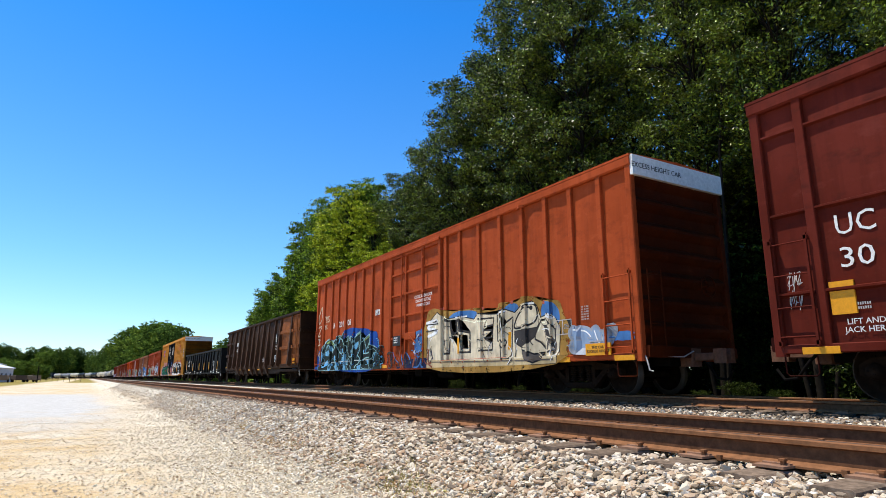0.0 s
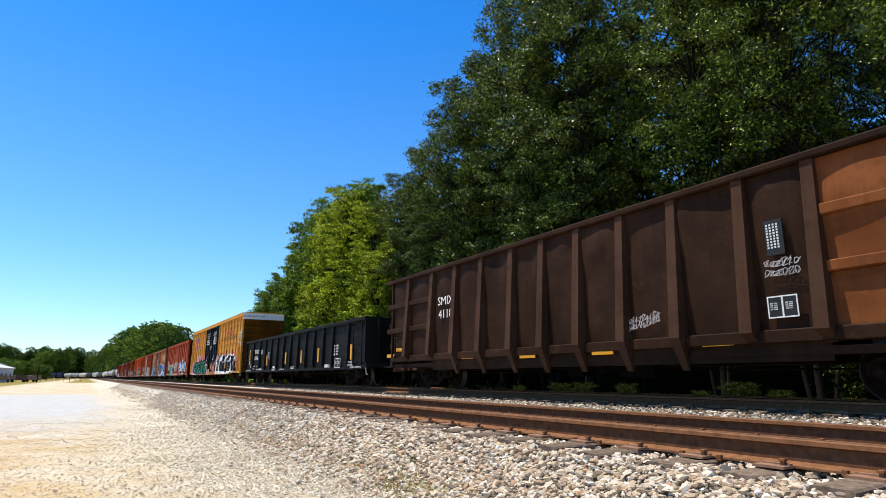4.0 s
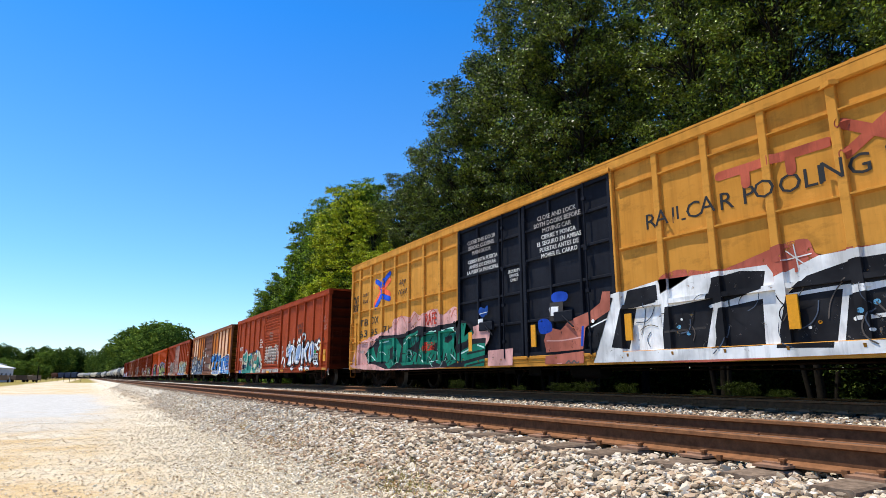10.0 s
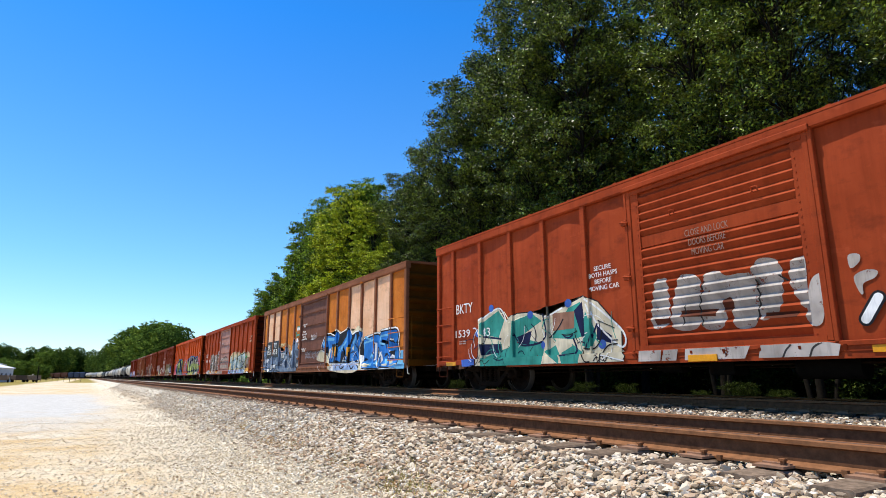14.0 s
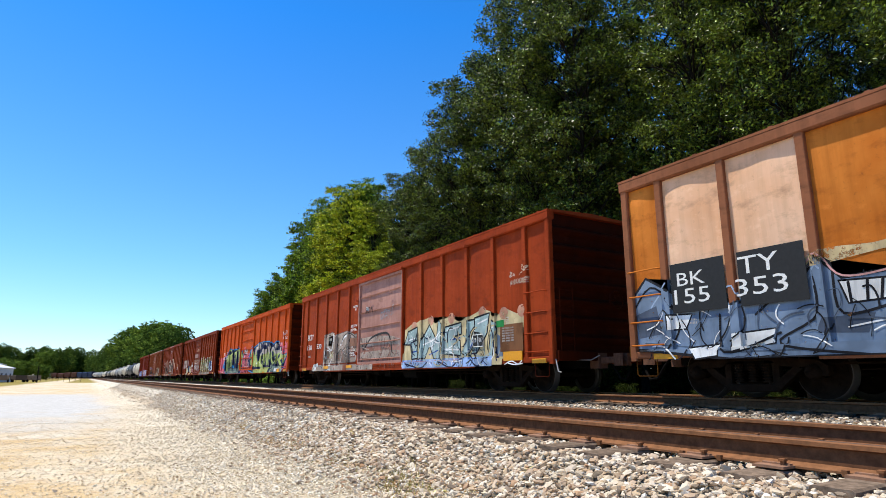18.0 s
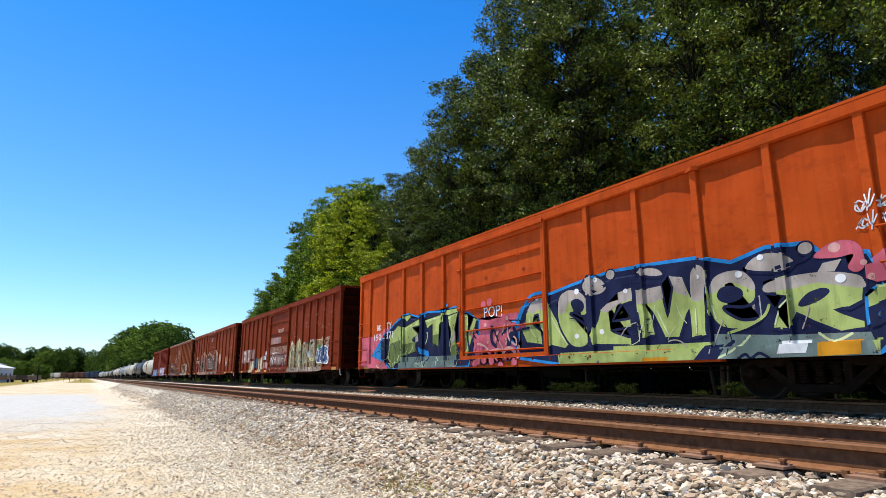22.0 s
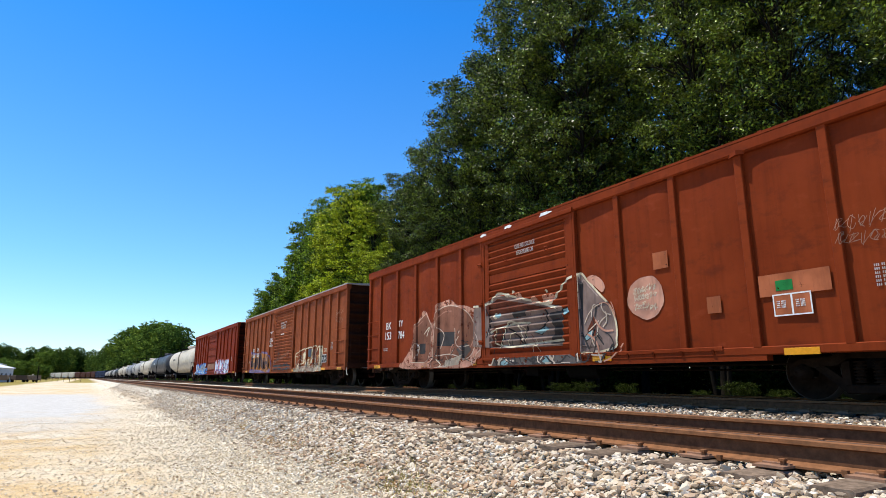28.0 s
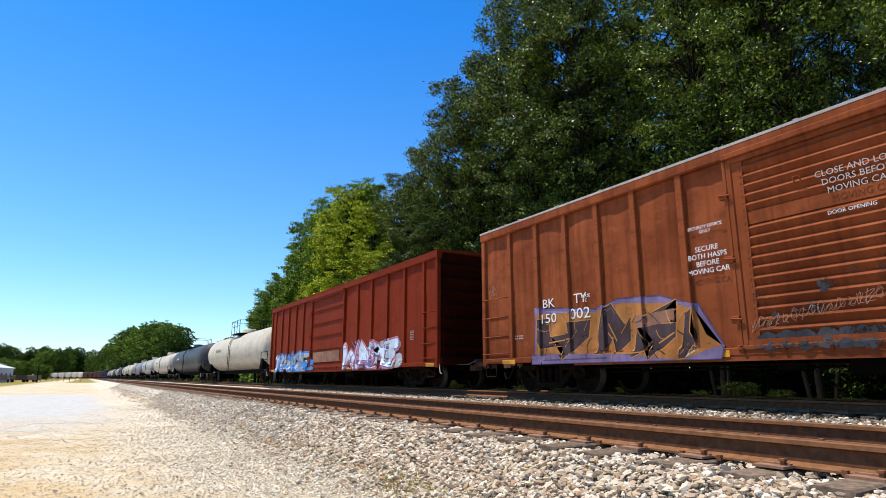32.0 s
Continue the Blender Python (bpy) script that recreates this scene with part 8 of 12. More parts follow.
    T = lambda y, z: (L(y), z)
    strokes(car, dp, [[T(109.9, 1.9), T(109.75, 2.2), T(109.5, 2.05), T(109.55, 2.35)], [T(108.9, 2.2), T(108.75, 2.45), T(108.5, 2.3)], [T(108.1, 2.2), T(107.9, 2.4), T(107.7, 2.25), T(107.6, 2.5)],
                      [T(107.2, 2.3), T(107.0, 2.6), T(106.75, 2.5), T(106.85, 2.3)], [T(105.2, 2.0), T(104.9, 1.95), T(104.65, 2.15), T(104.4, 2.05)], [T(104.9, 1.9), T(104.7, 1.75), T(104.5, 1.8)],
                      [T(105.4, 1.2), T(105.1, 1.05), T(104.8, 1.1), T(104.6, 0.95)], [T(108.9, 0.95), T(108.7, 0.82), T(108.4, 0.9)], [T(107.4, 0.95), T(107.2, 0.80), T(107.0, 0.92), T(106.8, 0.8)],
                      [T(106.4, 0.95), T(106.2, 0.82), T(105.95, 0.9), T(105.75, 0.8)], [T(110.6, 1.5), T(110.4, 1.3), T(110.5, 1.1), T(110.3, 0.9)], [T(111.0, 1.2), T(110.8, 1.5)]], 0.13, WHITE_S, BLACK, 0.0135, grow=1.55)
    haze(car, dp, L(105.3), L(103.7), 2.15, 2.3, [("soot", (0.05, 0.05, 0.055))], 5, 71, 0.6, 0.12)
    placard(car, -PX - 0.055, L(104.94), 1.37, 0.62, 0.36, BLACKP, WHITE)
    placard(car, -PX - 0.056, L(105.06), 1.62, 0.30, 0.16, spray("sign_green", (0.02, 0.20, 0.05)), name="patch")
    stencil(c, 'CLOSE AND LOCK\nDOORS BEFORE\nMOVING CAR', 113.86, 112.95, 2.88, 0.51, DULLTEXT)
    reflector(car, -RX - 0.048, L(113.69), 0.72, 0.59, 0.12)
    reflector(car, -PX - 0.03, L(103.78), 1.42, 0.32, 0.55)
    tag(car, dp, L(104.0), L(103.4), 2.6, 3.3, ("rose_line", (0.5, 0.3, 0.26)), 2, 14, 0.025)
    reflector(car, -PX - 0.03, L(104.35), 1.65, 0.2, 0.9)
    word("SECURE\nBOTH HASPS\nBEFORE\nMOVING CAR", car, -PX - 0.03, L(116.1), 2.55, 0.15)
    p = Piece(c, "worn whitish bubble letters over the louvred door")
    p.fill(CHALK, [(114.81, 1.39), (114.68, 2.21), (114.53, 2.29), (114.38, 2.21), (114.4, 1.42)], smooth=True, cover=0.82)
    p.fill(CHALK, [(114.34, 1.35), (114.13, 2.2), (113.97, 2.3), (113.72, 2.24), (113.64, 2.07), (113.71, 1.31)], smooth=True, cover=0.82)
    p.fill(CHALK, [(113.67, 1.3), (113.58, 2.12), (113.45, 2.26), (113.23, 2.25), (113.11, 2.15), (112.81, 2.15), (112.56, 2.03), (112.61, 1.29), (113.02, 1.23), (113.03, 1.67), (113.13, 1.73), (113.23, 1.27)], smooth=True, cover=0.82)
    p.fill(CHALK, [(112.65, 2.08), (112.58, 2.29), (112.4, 2.35), (112.17, 2.26), (112.11, 2.0), (112.21, 1.46), (112.55, 1.33), (112.5, 1.98)], smooth=True, cover=0.82)
    p.fill(CHALK, [(112.0, 2.01), (111.94, 2.22), (111.83, 2.26), (111.71, 2.2), (111.78, 1.45), (111.97, 1.74)], smooth=True, cover=0.82)
    p.fill(CHALK, [(111.67, 1.85), (111.47, 1.89), (111.57, 1.2), (111.81, 1.26)], smooth=True, cover=0.82)
    p.fill(CHALK, [(111.12, 2.17), (110.97, 2.16), (110.98, 2.05), (111.11, 1.97)], smooth=True, cover=0.82)
    p.fill(CHALK, [(111.08, 1.84), (110.89, 1.92), (110.76, 1.87), (110.82, 1.78), (110.97, 1.72), (110.99, 1.57), (111.04, 1.61)], smooth=True, cover=0.82)
    p.fill(CHALK, [(115.15, 0.94), (114.6, 0.91), (114.64, 0.69), (115.18, 0.69)], cover=0.75)
    p.fill(CHALK, [(114.54, 0.92), (114.21, 0.92), (114.27, 0.69), (114.61, 0.69)], cover=0.75)
    p.fill(CHALK, [(114.05, 0.92), (112.76, 0.92), (112.88, 0.69), (114.08, 0.69)], cover=0.75)
    p.fill(CHALK, [(112.58, 0.91), (111.68, 0.93), (111.35, 0.86), (111.4, 0.69), (112.64, 0.69)], cover=0.75)
    p.fill(RUSTD, [(114.11, 1.62), (113.33, 1.58), (113.38, 1.45), (114.13, 1.5)])
    p.fill(RUSTD, [(114.72, 1.51), (114.34, 1.49), (114.38, 1.41), (114.71, 1.39)])
    p.fill(RUSTD, [(113.21, 1.73), (113.09, 1.77), (112.99, 1.67), (113.05, 1.51), (113.21, 1.51)])
    p.fill(RUSTD, [(112.46, 1.43), (111.91, 1.41), (111.95, 1.31), (112.5, 1.33)])
    p.line(SOOT, 0.03, [(113.99, 1.7), (114.08, 1.35)])
    p.line(SOOT, 0.03, [(113.58, 2.1), (113.68, 1.67), (113.65, 1.31)])
    p.line(SOOT, 0.03, [(112.56, 1.99), (112.53, 1.66), (112.6, 1.32)])
    p.line(SOOT, 0.03, [(112.15, 2.01), (112.05, 1.92)])
    p.line(SOOT, 0.03, [(112.23, 0.69), (112.17, 0.8), (112.08, 0.89)])
    p.line(SOOT, 0.03, [(111.81, 0.69), (111.74, 0.83), (111.59, 0.91)])

    orange = paint("peeling_orange_paint", (0.44, 0.118, 0.014), 0.45, fade=(0.54, 0.18, 0.03))
    peel = paint("peeled_cream_primer", (0.70, 0.38, 0.21), 0.25, fade=(0.74, 0.48, 0.32), streak=0.25)
    brown = paint("brown_door_paint", (0.135, 0.055, 0.036), 0.3, fade=(0.165, 0.072, 0.048))
    c = boxcar(125.62, 145.88, 4.54, orange, "peeling orange and cream boxcar with brown door and blue graffiti", (133.95, 138.02), "panels", seed=6, door_mat=brown, rib_mat=paint("dull_brown_ribs", (0.20, 0.075, 0.035), 0.4), bay_mats={1: peel, 3: peel, 2: peel, 9: peel, 10: peel}, ribs_at=([126.95, 128.38, 129.8, 131.17, 132.62], [139.23, 140.63, 142.05, 143.5, 144.91]))
    stencils(c, 6)
    L, car, dp = c["L"], c["car"], c["depth"]
    p = Piece(c, "bright blue graffiti letters with black and white outlines")
    p.fill(CREAMY, [(135.29, 1.41), (134.56, 1.78), (133.59, 1.76), (132.87, 2.49), (132.61, 2.53), (132.01, 2.36), (131.23, 2.49), (130.71, 2.34), (130.14, 2.51), (129.66, 2.23), (129.87, 0.69), (133.16, 0.69), (133.66, 1.03), (135.14, 1.18)], smooth=True, cover=0.85)
    p.fill(BLACK, [(134.7, 1.92), (134.12, 2.4), (133.53, 2.41), (132.89, 2.26), (132.61, 2.53), (132.27, 2.32), (131.13, 2.52), (130.79, 2.19), (130.37, 2.29), (129.82, 2.3), (129.66, 2.22), (129.86, 0.78), (130.53, 1.06), (131.03, 0.96), (131.9, 0.96), (133.55, 1), (133.85, 1.48), (134.57, 1.64)], WHITE_S, 0.05)
    p.fill(BLUES, [(134.6, 1.94), (134.01, 2.32), (132.79, 2.19), (132.51, 2.41), (132.3, 2.22), (132.51, 1.9), (133.25, 1.88), (133.16, 1.44), (132.78, 1.15), (133.44, 1.05), (133.61, 1.55), (133.7, 1.84), (134.32, 1.64)])
    p.fill(BLUES, [(132.56, 1.14), (132.45, 1.71), (131.98, 1.82), (131.34, 2.22), (131.08, 2.41), (130.79, 2.11), (131.12, 1.73), (131.22, 1.13), (131.53, 1.14), (131.57, 1.53), (132, 1.51), (132.15, 1.07)])
    p.fill(BLUES, [(130.76, 1.84), (130.37, 2.24), (130.22, 1.91), (129.85, 2.25), (129.66, 2.19), (129.73, 1.7), (130.14, 1.54), (129.79, 1.3), (129.82, 1.04), (131, 1.07), (130.92, 1.71)])
    p.fill(LBLUE, [(134.54, 1.93), (133.97, 2.24), (132.9, 2.13), (133.02, 2.04), (133.91, 2.08), (134.3, 1.83)], cover=0.7)
    p.fill(LBLUE, [(132.27, 1.62), (131.53, 1.96), (131.11, 2.29), (131.2, 2.05), (131.73, 1.73), (132.25, 1.45)], cover=0.7)
    p.fill(LBLUE, [(130.71, 1.83), (130.37, 2.15), (130.32, 1.99), (130.61, 1.74)], cover=0.7)
    p.fill(AMBER, [(133.24, 1.76), (133.11, 1.76), (133.16, 1.27), (133.27, 1.25)])
    p.fill(AMBER, [(132.89, 1.76), (132.54, 1.75), (132.61, 1.33), (132.92, 1.34)], cover=0.7)
    p.fill(AMBER, [(131.42, 1.68), (131.06, 1.66), (131.11, 1.26), (131.45, 1.29)], cover=0.8)
    p.fill(CREAMY, [(130.77, 1.6), (130.61, 1.71), (130.52, 1.53), (130.67, 1.52)])
    p.fill(CREAMY, [(133.76, 1.12), (133.6, 1.66), (133.35, 1.73), (133.57, 1.04)])
    p.fill(ICE, [(133.21, 0.95), (129.82, 1.02), (129.87, 0.69), (133.16, 0.69)])
    p.line(BLACK, 0.07, [(132.08, 0.95), (131.76, 0.76), (131.26, 0.95)])
    p.line(BLACK, 0.07, [(130.82, 0.92), (130.57, 0.74), (130.15, 0.96), (129.86, 0.78)])
    p.fill(WHITE_S, [(133.13, 0.89), (132.73, 0.93), (132.71, 0.69), (133.06, 0.69)])
    p.line(BLACK, 0.03, [(132.44, 0.92), (132.45, 0.69)])
    p.line(BLACK, 0.03, [(131.59, 0.85), (131.59, 0.69)])
    p.line(BLACK, 0.03, [(131.42, 0.92), (131.41, 0.69)])
    p.line(WHITE_S, 0.03, [(132.54, 0.89), (129.85, 0.97)])
    p.line(NAVYD, 0.06, [(134.07, 1.61), (133.63, 1.3), (133.44, 1.06)])
    p.line(NAVYD, 0.06, [(131.84, 1.5), (131.71, 1.17)])
    p.line(NAVYD, 0.06, [(130.9, 1.41), (130.48, 1.44), (130.12, 1.19)])
    p.line(NAVYD, 0.06, [(130.43, 1.79), (130.19, 1.62)])
    p.swirls([NAVYD, LBLUE, BLACK, WHITE_S], 134.8, 129.8, 0.8, 1.9, 40, 0.025)
    graffiti(car, dp, "ES", L(129.6), L(126.3), 0.74, 2.1, BLUES, BLACK, WHITE_S, [CREAMY, LBLUE], 0.30, 15, angular=True, wide=1.15, upright=True, hi=LBLUE)
    p = Piece(c, "steel blue and grey graffiti with black lines")
    p.fill(STEEL, [(146.26, 1.04), (145.92, 1.83), (145.41, 2.35), (144.77, 1.98), (143.76, 2.06), (143.56, 1.63), (142.39, 1.83), (142.06, 2.23), (141.73, 1.85), (140.97, 1.89), (140.56, 2.09), (140.29, 1.95), (140.12, 1.59), (139.8, 1.43), (139.56, 1.86), (139.22, 2.17), (139.12, 2.44), (138.86, 2.23), (138.64, 2.23), (138.58, 1.9), (138.22, 1.84), (138.37, 0.75), (138.56, 0.69), (140.23, 0.69), (143.64, 0.69), (146.17, 0.98)], BLACK, 0.05)
    p.fill(SANDY, [(142.36, 2.07), (141.96, 2.33), (141.25, 2.3), (140.61, 2.34), (140.22, 1.94), (139.72, 1.56), (139.69, 1.81), (140.33, 2.23)], smooth=True, cover=0.5)
    p.fill(SLATE, [(139.08, 1.84), (138.27, 1.8), (138.32, 1.47), (138.82, 1.57)])
    p.fill(SLATE, [(142.06, 1.27), (141.34, 1.3), (141.47, 1.01), (142.17, 1.05)])
    p.fill(SLATE, [(139.57, 0.92), (139.17, 0.97), (139.27, 0.79)])
    p.fill(SLATE, [(145.72, 1.62), (145.19, 1.77), (145.09, 1.21), (145.65, 1.15)])
    p.fill(SLATE, [(138.79, 1.46), (138.35, 1.31), (138.38, 1.09), (138.63, 1.11)])
    p.fill(SLATE, [(140.73, 1.26), (140.35, 1.36), (140.47, 0.98), (140.69, 0.92)])
    p.fill(WHITE_S, [(141.78, 1.81), (140.99, 1.77), (141.1, 1.48), (141.68, 1.46)], BLACK, 0.03)
    p.fill(WHITE_S, [(144.93, 1.56), (144.38, 1.54), (144.53, 1.27), (144.92, 1.27)], BLACK, 0.03)
    p.fill(WHITE_S, [(138.74, 1.1), (138.41, 1.2), (138.42, 0.97), (138.61, 0.87)], BLACK, 0.03)
    p.fill(WHITE_S, [(143.6, 1.12), (142.82, 1.17), (142.85, 0.93), (143.61, 0.79)], BLACK, 0.03)
    p.fill(WHITE_S, [(139.77, 1.76), (139.54, 1.92), (139.51, 1.79), (139.74, 1.44)], BLACK, 0.03)
    p.fill(WHITE_S, [(144.45, 0.92), (143.84, 0.96), (143.88, 0.75), (144.34, 0.7)], BLACK, 0.03)
    p.fill(WHITE_S, [(140.72, 1.39), (140.51, 1.64), (140.41, 1.5), (140.66, 1.25)], BLACK, 0.03)
    p.line(BLACK, 0.04, [(146.1, 1.24), (145.31, 2.15), (144.67, 1.44), (144.97, 0.85)])
    p.line(BLACK, 0.04, [(143.14, 1.42), (141.95, 2.18), (141.77, 1.32), (140.7, 1.53)])
    p.line(BLACK, 0.04, [(142.15, 2.13), (142.13, 1.35), (142.77, 0.92), (141.41, 0.69)])
    p.line(BLACK, 0.04, [(140.92, 0.92), (140.34, 1.96), (140.12, 1.59)])
    p.line(BLACK, 0.04, [(140.47, 0.96), (140.13, 1.53), (139.82, 1.18)])
    p.line(BLACK, 0.04, [(139.74, 0.93), (139.5, 1.72), (139.01, 2.33)])
    p.line(BLACK, 0.04, [(139.09, 1.67), (138.91, 0.94), (138.56, 0.69)])
    p.line(BLACK, 0.04, [(139.52, 1.16), (139.13, 1.38), (138.93, 1.6)])
    p.line(BLACK, 0.04, [(141.65, 1.77), (141.64, 1.47)])
    p.line(BLACK, 0.04, [(141.39, 1.77), (141.42, 1.48)])
    p.line(BLACK, 0.04, [(141.19, 1.76), (141.24, 1.48)])
    p.line(BLACK, 0.04, [(143.81, 1.48), (143.74, 0.81), (142.75, 1.09)])
    p.line(BLACK, 0.04, [(138.68, 1.11), (138.68, 0.91)])
    p.line(BLACK, 0.04, [(138.55, 1.15), (138.56, 0.9)])
    p.line(PALEPINK, 0.03, [(142.31, 2.07), (142.04, 2.27), (141.71, 1.88), (140.95, 1.92), (140.55, 2.13), (140.27, 1.98), (140.09, 1.61)])
    p.line(PALEPINK, 0.03, [(139.61, 1.86), (139.21, 2.22), (139.14, 2.48), (138.84, 2.26), (138.62, 2.26)])
    p.line(WHITE_S, 0.025, [(141.72, 1.11), (141.04, 1.21)])
    p.line(WHITE_S, 0.025, [(140.16, 1.22), (139.86, 1.01)])
    p.line(WHITE_S, 0.025, [(145.22, 1.31), (144.7, 1.01)])
    p.line(WHITE_S, 0.025, [(139.84, 1.13), (139.83, 0.82), (139.72, 0.96)])
    p.line(WHITE_S, 0.025, [(139.93, 0.95), (139.83, 0.8)])
    p.fill(TEALB, [(138.77, 3.08), (138.63, 3.13), (138.23, 3.09), (138.26, 2.91), (138.77, 2.92)], cover=0.55)
    p.fill(WHITE_S, [(138.78, 3.05), (138.26, 3.03), (138.28, 2.88), (138.79, 2.88)], cover=0.6)
    p.fill(WHITE_S, [(138.81, 2.47), (138.44, 2.45), (138.47, 2.24), (138.82, 2.26)])
    p.line(TEALB, 0.09, [(138.96, 2.75), (138.79, 2.74), (138.9, 2.55)], cover=0.7)
    p.line(TEALB, 0.09, [(138.7, 2.63), (138.27, 2.65)], cover=0.7)
    p.line(TEALB, 0.09, [(138.22, 2.82), (138.22, 2.41)], cover=0.7)
    p.line(WHITE_S, 0.04, [(138.61, 2.02), (138.44, 2.11), (138.28, 2.19)])
    p.line(WHITE_S, 0.04, [(138.49, 2.12), (138.28, 2.22), (138.37, 2.27)])
    p.swirls([BLACK, SLATE, WHITE_S, BLACK], 145.5, 138.4, 0.76, 1.6, 70, 0.024)
    for a in (c["trail"][-2], c["trail"][-3]):
        placard(car, -PX - 0.058, a - 0.72, 2.05, 1.15, 0.95, BLACKP, name="number_panel")
    stencil(c, "BK", 144.62, 144.02, 2.21, 0.25, proud=0.042)
    stencil(c, "TY", 143.34, 142.63, 2.28, 0.30, proud=0.042)
    stencil(c, "155", 144.71, 143.94, 1.88, 0.28, proud=0.042)
    stencil(c, "353", 143.45, 142.51, 1.90, 0.30, proud=0.042)
    word("SECURE\nBOTH HASPS\nBEFORE\nMOVING CAR", car, -PX - 0.07, L(137.32), 2.52, 0.13)
    word("SECURITY DEVICE\nONLY", car, -PX - 0.07, L(137.3), 3.03, 0.10)
    word("STANDARD CAR\nSEAL ONLY", car, -PX - 0.07, L(137.39), 1.78, 0.10)
    tag(car, lambda y: PX + 0.07, L(136.2), L(135.3), 2.2, 2.5, WHITE_S, 1, 75, 0.025)
    tag(car, lambda y: PX + 0.07, L(137.0), L(134.9), 1.3, 1.65, ("grey", (0.3, 0.32, 0.36)), 1, 76, 0.03)

    lav = paint("faded_lavender_door_paint", (0.31, 0.150, 0.115), 0.2, fade=(0.40, 0.215, 0.175))
    c = boxcar(148.27, 168.32, 4.55, (0.30, 0.054, 0.016), "red-brown boxcar with faded lavender door and cream graffiti", (156.42, 160.48), "panels", seed=7, door_mat=lav, worn=0.4, fade=(0.37, 0.072, 0.022), ribs_at=([149.3, 150.75, 152.13, 153.6, 155.04], [161.67, 163.07, 164.55, 165.98, 167.42]))
    stencils(c, 7, False)
    L, car, dp = c["L"], c["car"], c["depth"]
    p = Piece(c, "pale blue and cream graffiti letters over a straw haze")
    p.fill(STRAW, [(156.36, 0.74), (156.25, 2.03), (155.79, 2.19), (154.53, 2.33), (154.09, 2.11), (153.19, 2.26), (152.61, 2.05), (152.06, 2.15), (151.34, 2.31), (150.98, 2.22), (150.74, 2.03), (150.55, 2.1), (150.16, 2.2), (149.73, 2.04), (149.4, 2.19), (149.52, 1.01), (150.32, 0.86), (150.34, 0.72)], cover=0.85)
    p.dot(DUSTP, 155.57, 2.11, 0.2, cover=0.6)
    p.dot(DUSTP, 154.39, 2.23, 0.2, cover=0.6)
    p.dot(DUSTP, 153.07, 2.19, 0.2, cover=0.6)
    p.dot(DUSTP, 151.35, 2.22, 0.2, cover=0.6)
    p.dot(DUSTP, 150.32, 2.10, 0.2, cover=0.6)
    p.dot(DUSTP, 149.51, 2.10, 0.2, cover=0.6)
    p.fill(SAGEB, [(156.3, 1.52), (156.01, 1.96), (155.33, 2.08), (155.3, 1.02), (155.73, 0.99), (155.8, 1.49)], BLACK, 0.05)
    p.fill(SAGEB, [(155.16, 1.01), (154.96, 1.67), (154.48, 2.09), (154.02, 1.59), (153.89, 2.19), (153.58, 2.05), (153.68, 0.97), (154.18, 0.97), (154.46, 1.4), (154.78, 1)], BLACK, 0.05)
    p.fill(SAGEB, [(153.6, 1.11), (153.47, 1.94), (152.5, 2.02), (152.47, 1.67), (152.98, 1.6), (152.56, 1.47), (152.53, 1.02)], BLACK, 0.05)
    p.fill(SAGEB, [(152.48, 1.09), (152.13, 1.44), (152.07, 2.04), (151.46, 2.06), (151.98, 1.69), (151.81, 1.32), (152.15, 0.98)], BLACK, 0.05)
    p.fill(SAGEB, [(151.75, 2.09), (150.99, 2.17), (151.13, 1.6), (151.67, 1.06), (151.94, 1.07), (151.51, 1.64), (151.78, 1.67)], BLACK, 0.05)
    p.fill(SAGEB, [(151.08, 0.93), (150.9, 1.99), (150.63, 1.85), (150.79, 0.93)], BLACK, 0.05)
    p.fill(ICE, [(156.33, 0.97), (150.78, 0.96), (150.81, 0.69), (156.3, 0.69)], cover=0.85)
    p.line(NAVYD, 0.05, [(156.07, 0.85), (154.96, 0.69), (154.5, 0.86)])
    p.line(NAVYD, 0.05, [(153.69, 0.86), (152.98, 0.69), (152.5, 0.93)])
    p.line(NAVYD, 0.05, [(151.88, 0.9), (151.52, 0.69), (151.13, 0.93)])
    p.line(NAVYD, 0.05, [(150.74, 1.32), (150.56, 0.84)])
    p.fill(STEEL, [(150.63, 1.55), (150.4, 1.45), (150.39, 0.95), (150.64, 0.93)])
    p.line(WHITE_S, 0.045, [(156.03, 1.64), (155.48, 1.71)])
    p.line(WHITE_S, 0.045, [(154.9, 1.45), (154.16, 1.6), (153.73, 1.87)])
    p.line(WHITE_S, 0.045, [(153.35, 1.83), (152.63, 1.89)])
    p.line(WHITE_S, 0.045, [(153.4, 1.25), (152.64, 1.2)])
    p.line(WHITE_S, 0.045, [(151.58, 1.91), (151.1, 2.01)])
    p.line(WHITE_S, 0.045, [(150.86, 1.74), (150.73, 1.75)])
    p.line(DEEPB, 0.04, [(155.71, 1.23), (155.38, 1.26)], cover=0.7)
    p.line(DEEPB, 0.04, [(154.48, 1.11), (153.92, 1.23)], cover=0.7)
    p.line(DEEPB, 0.04, [(153.13, 1.52), (152.55, 1.56)], cover=0.7)
    p.line(DEEPB, 0.04, [(152.05, 1.17), (151.83, 1.41)], cover=0.7)
    p.line(BLACK, 0.03, [(153.68, 0.97), (153.2, 0.77)])
    p.line(BLACK, 0.03, [(152.16, 1.09), (151.88, 0.9), (152.09, 0.78)])
    p.line(WHITE_S, 0.03, [(150.19, 0.72), (149.89, 0.8), (149.62, 0.72), (149.45, 0.8)])
    p.line(WHITE_S, 0.03, [(150.04, 0.75), (149.76, 0.71), (149.42, 0.73)])
    p.swirls([BLACK, WHITE_S, NAVYD, STRAW, SAGEB], 156.1, 150.6, 0.74, 1.8, 100, 0.03)
    p = Piece(c, "faded grey and white graffiti")
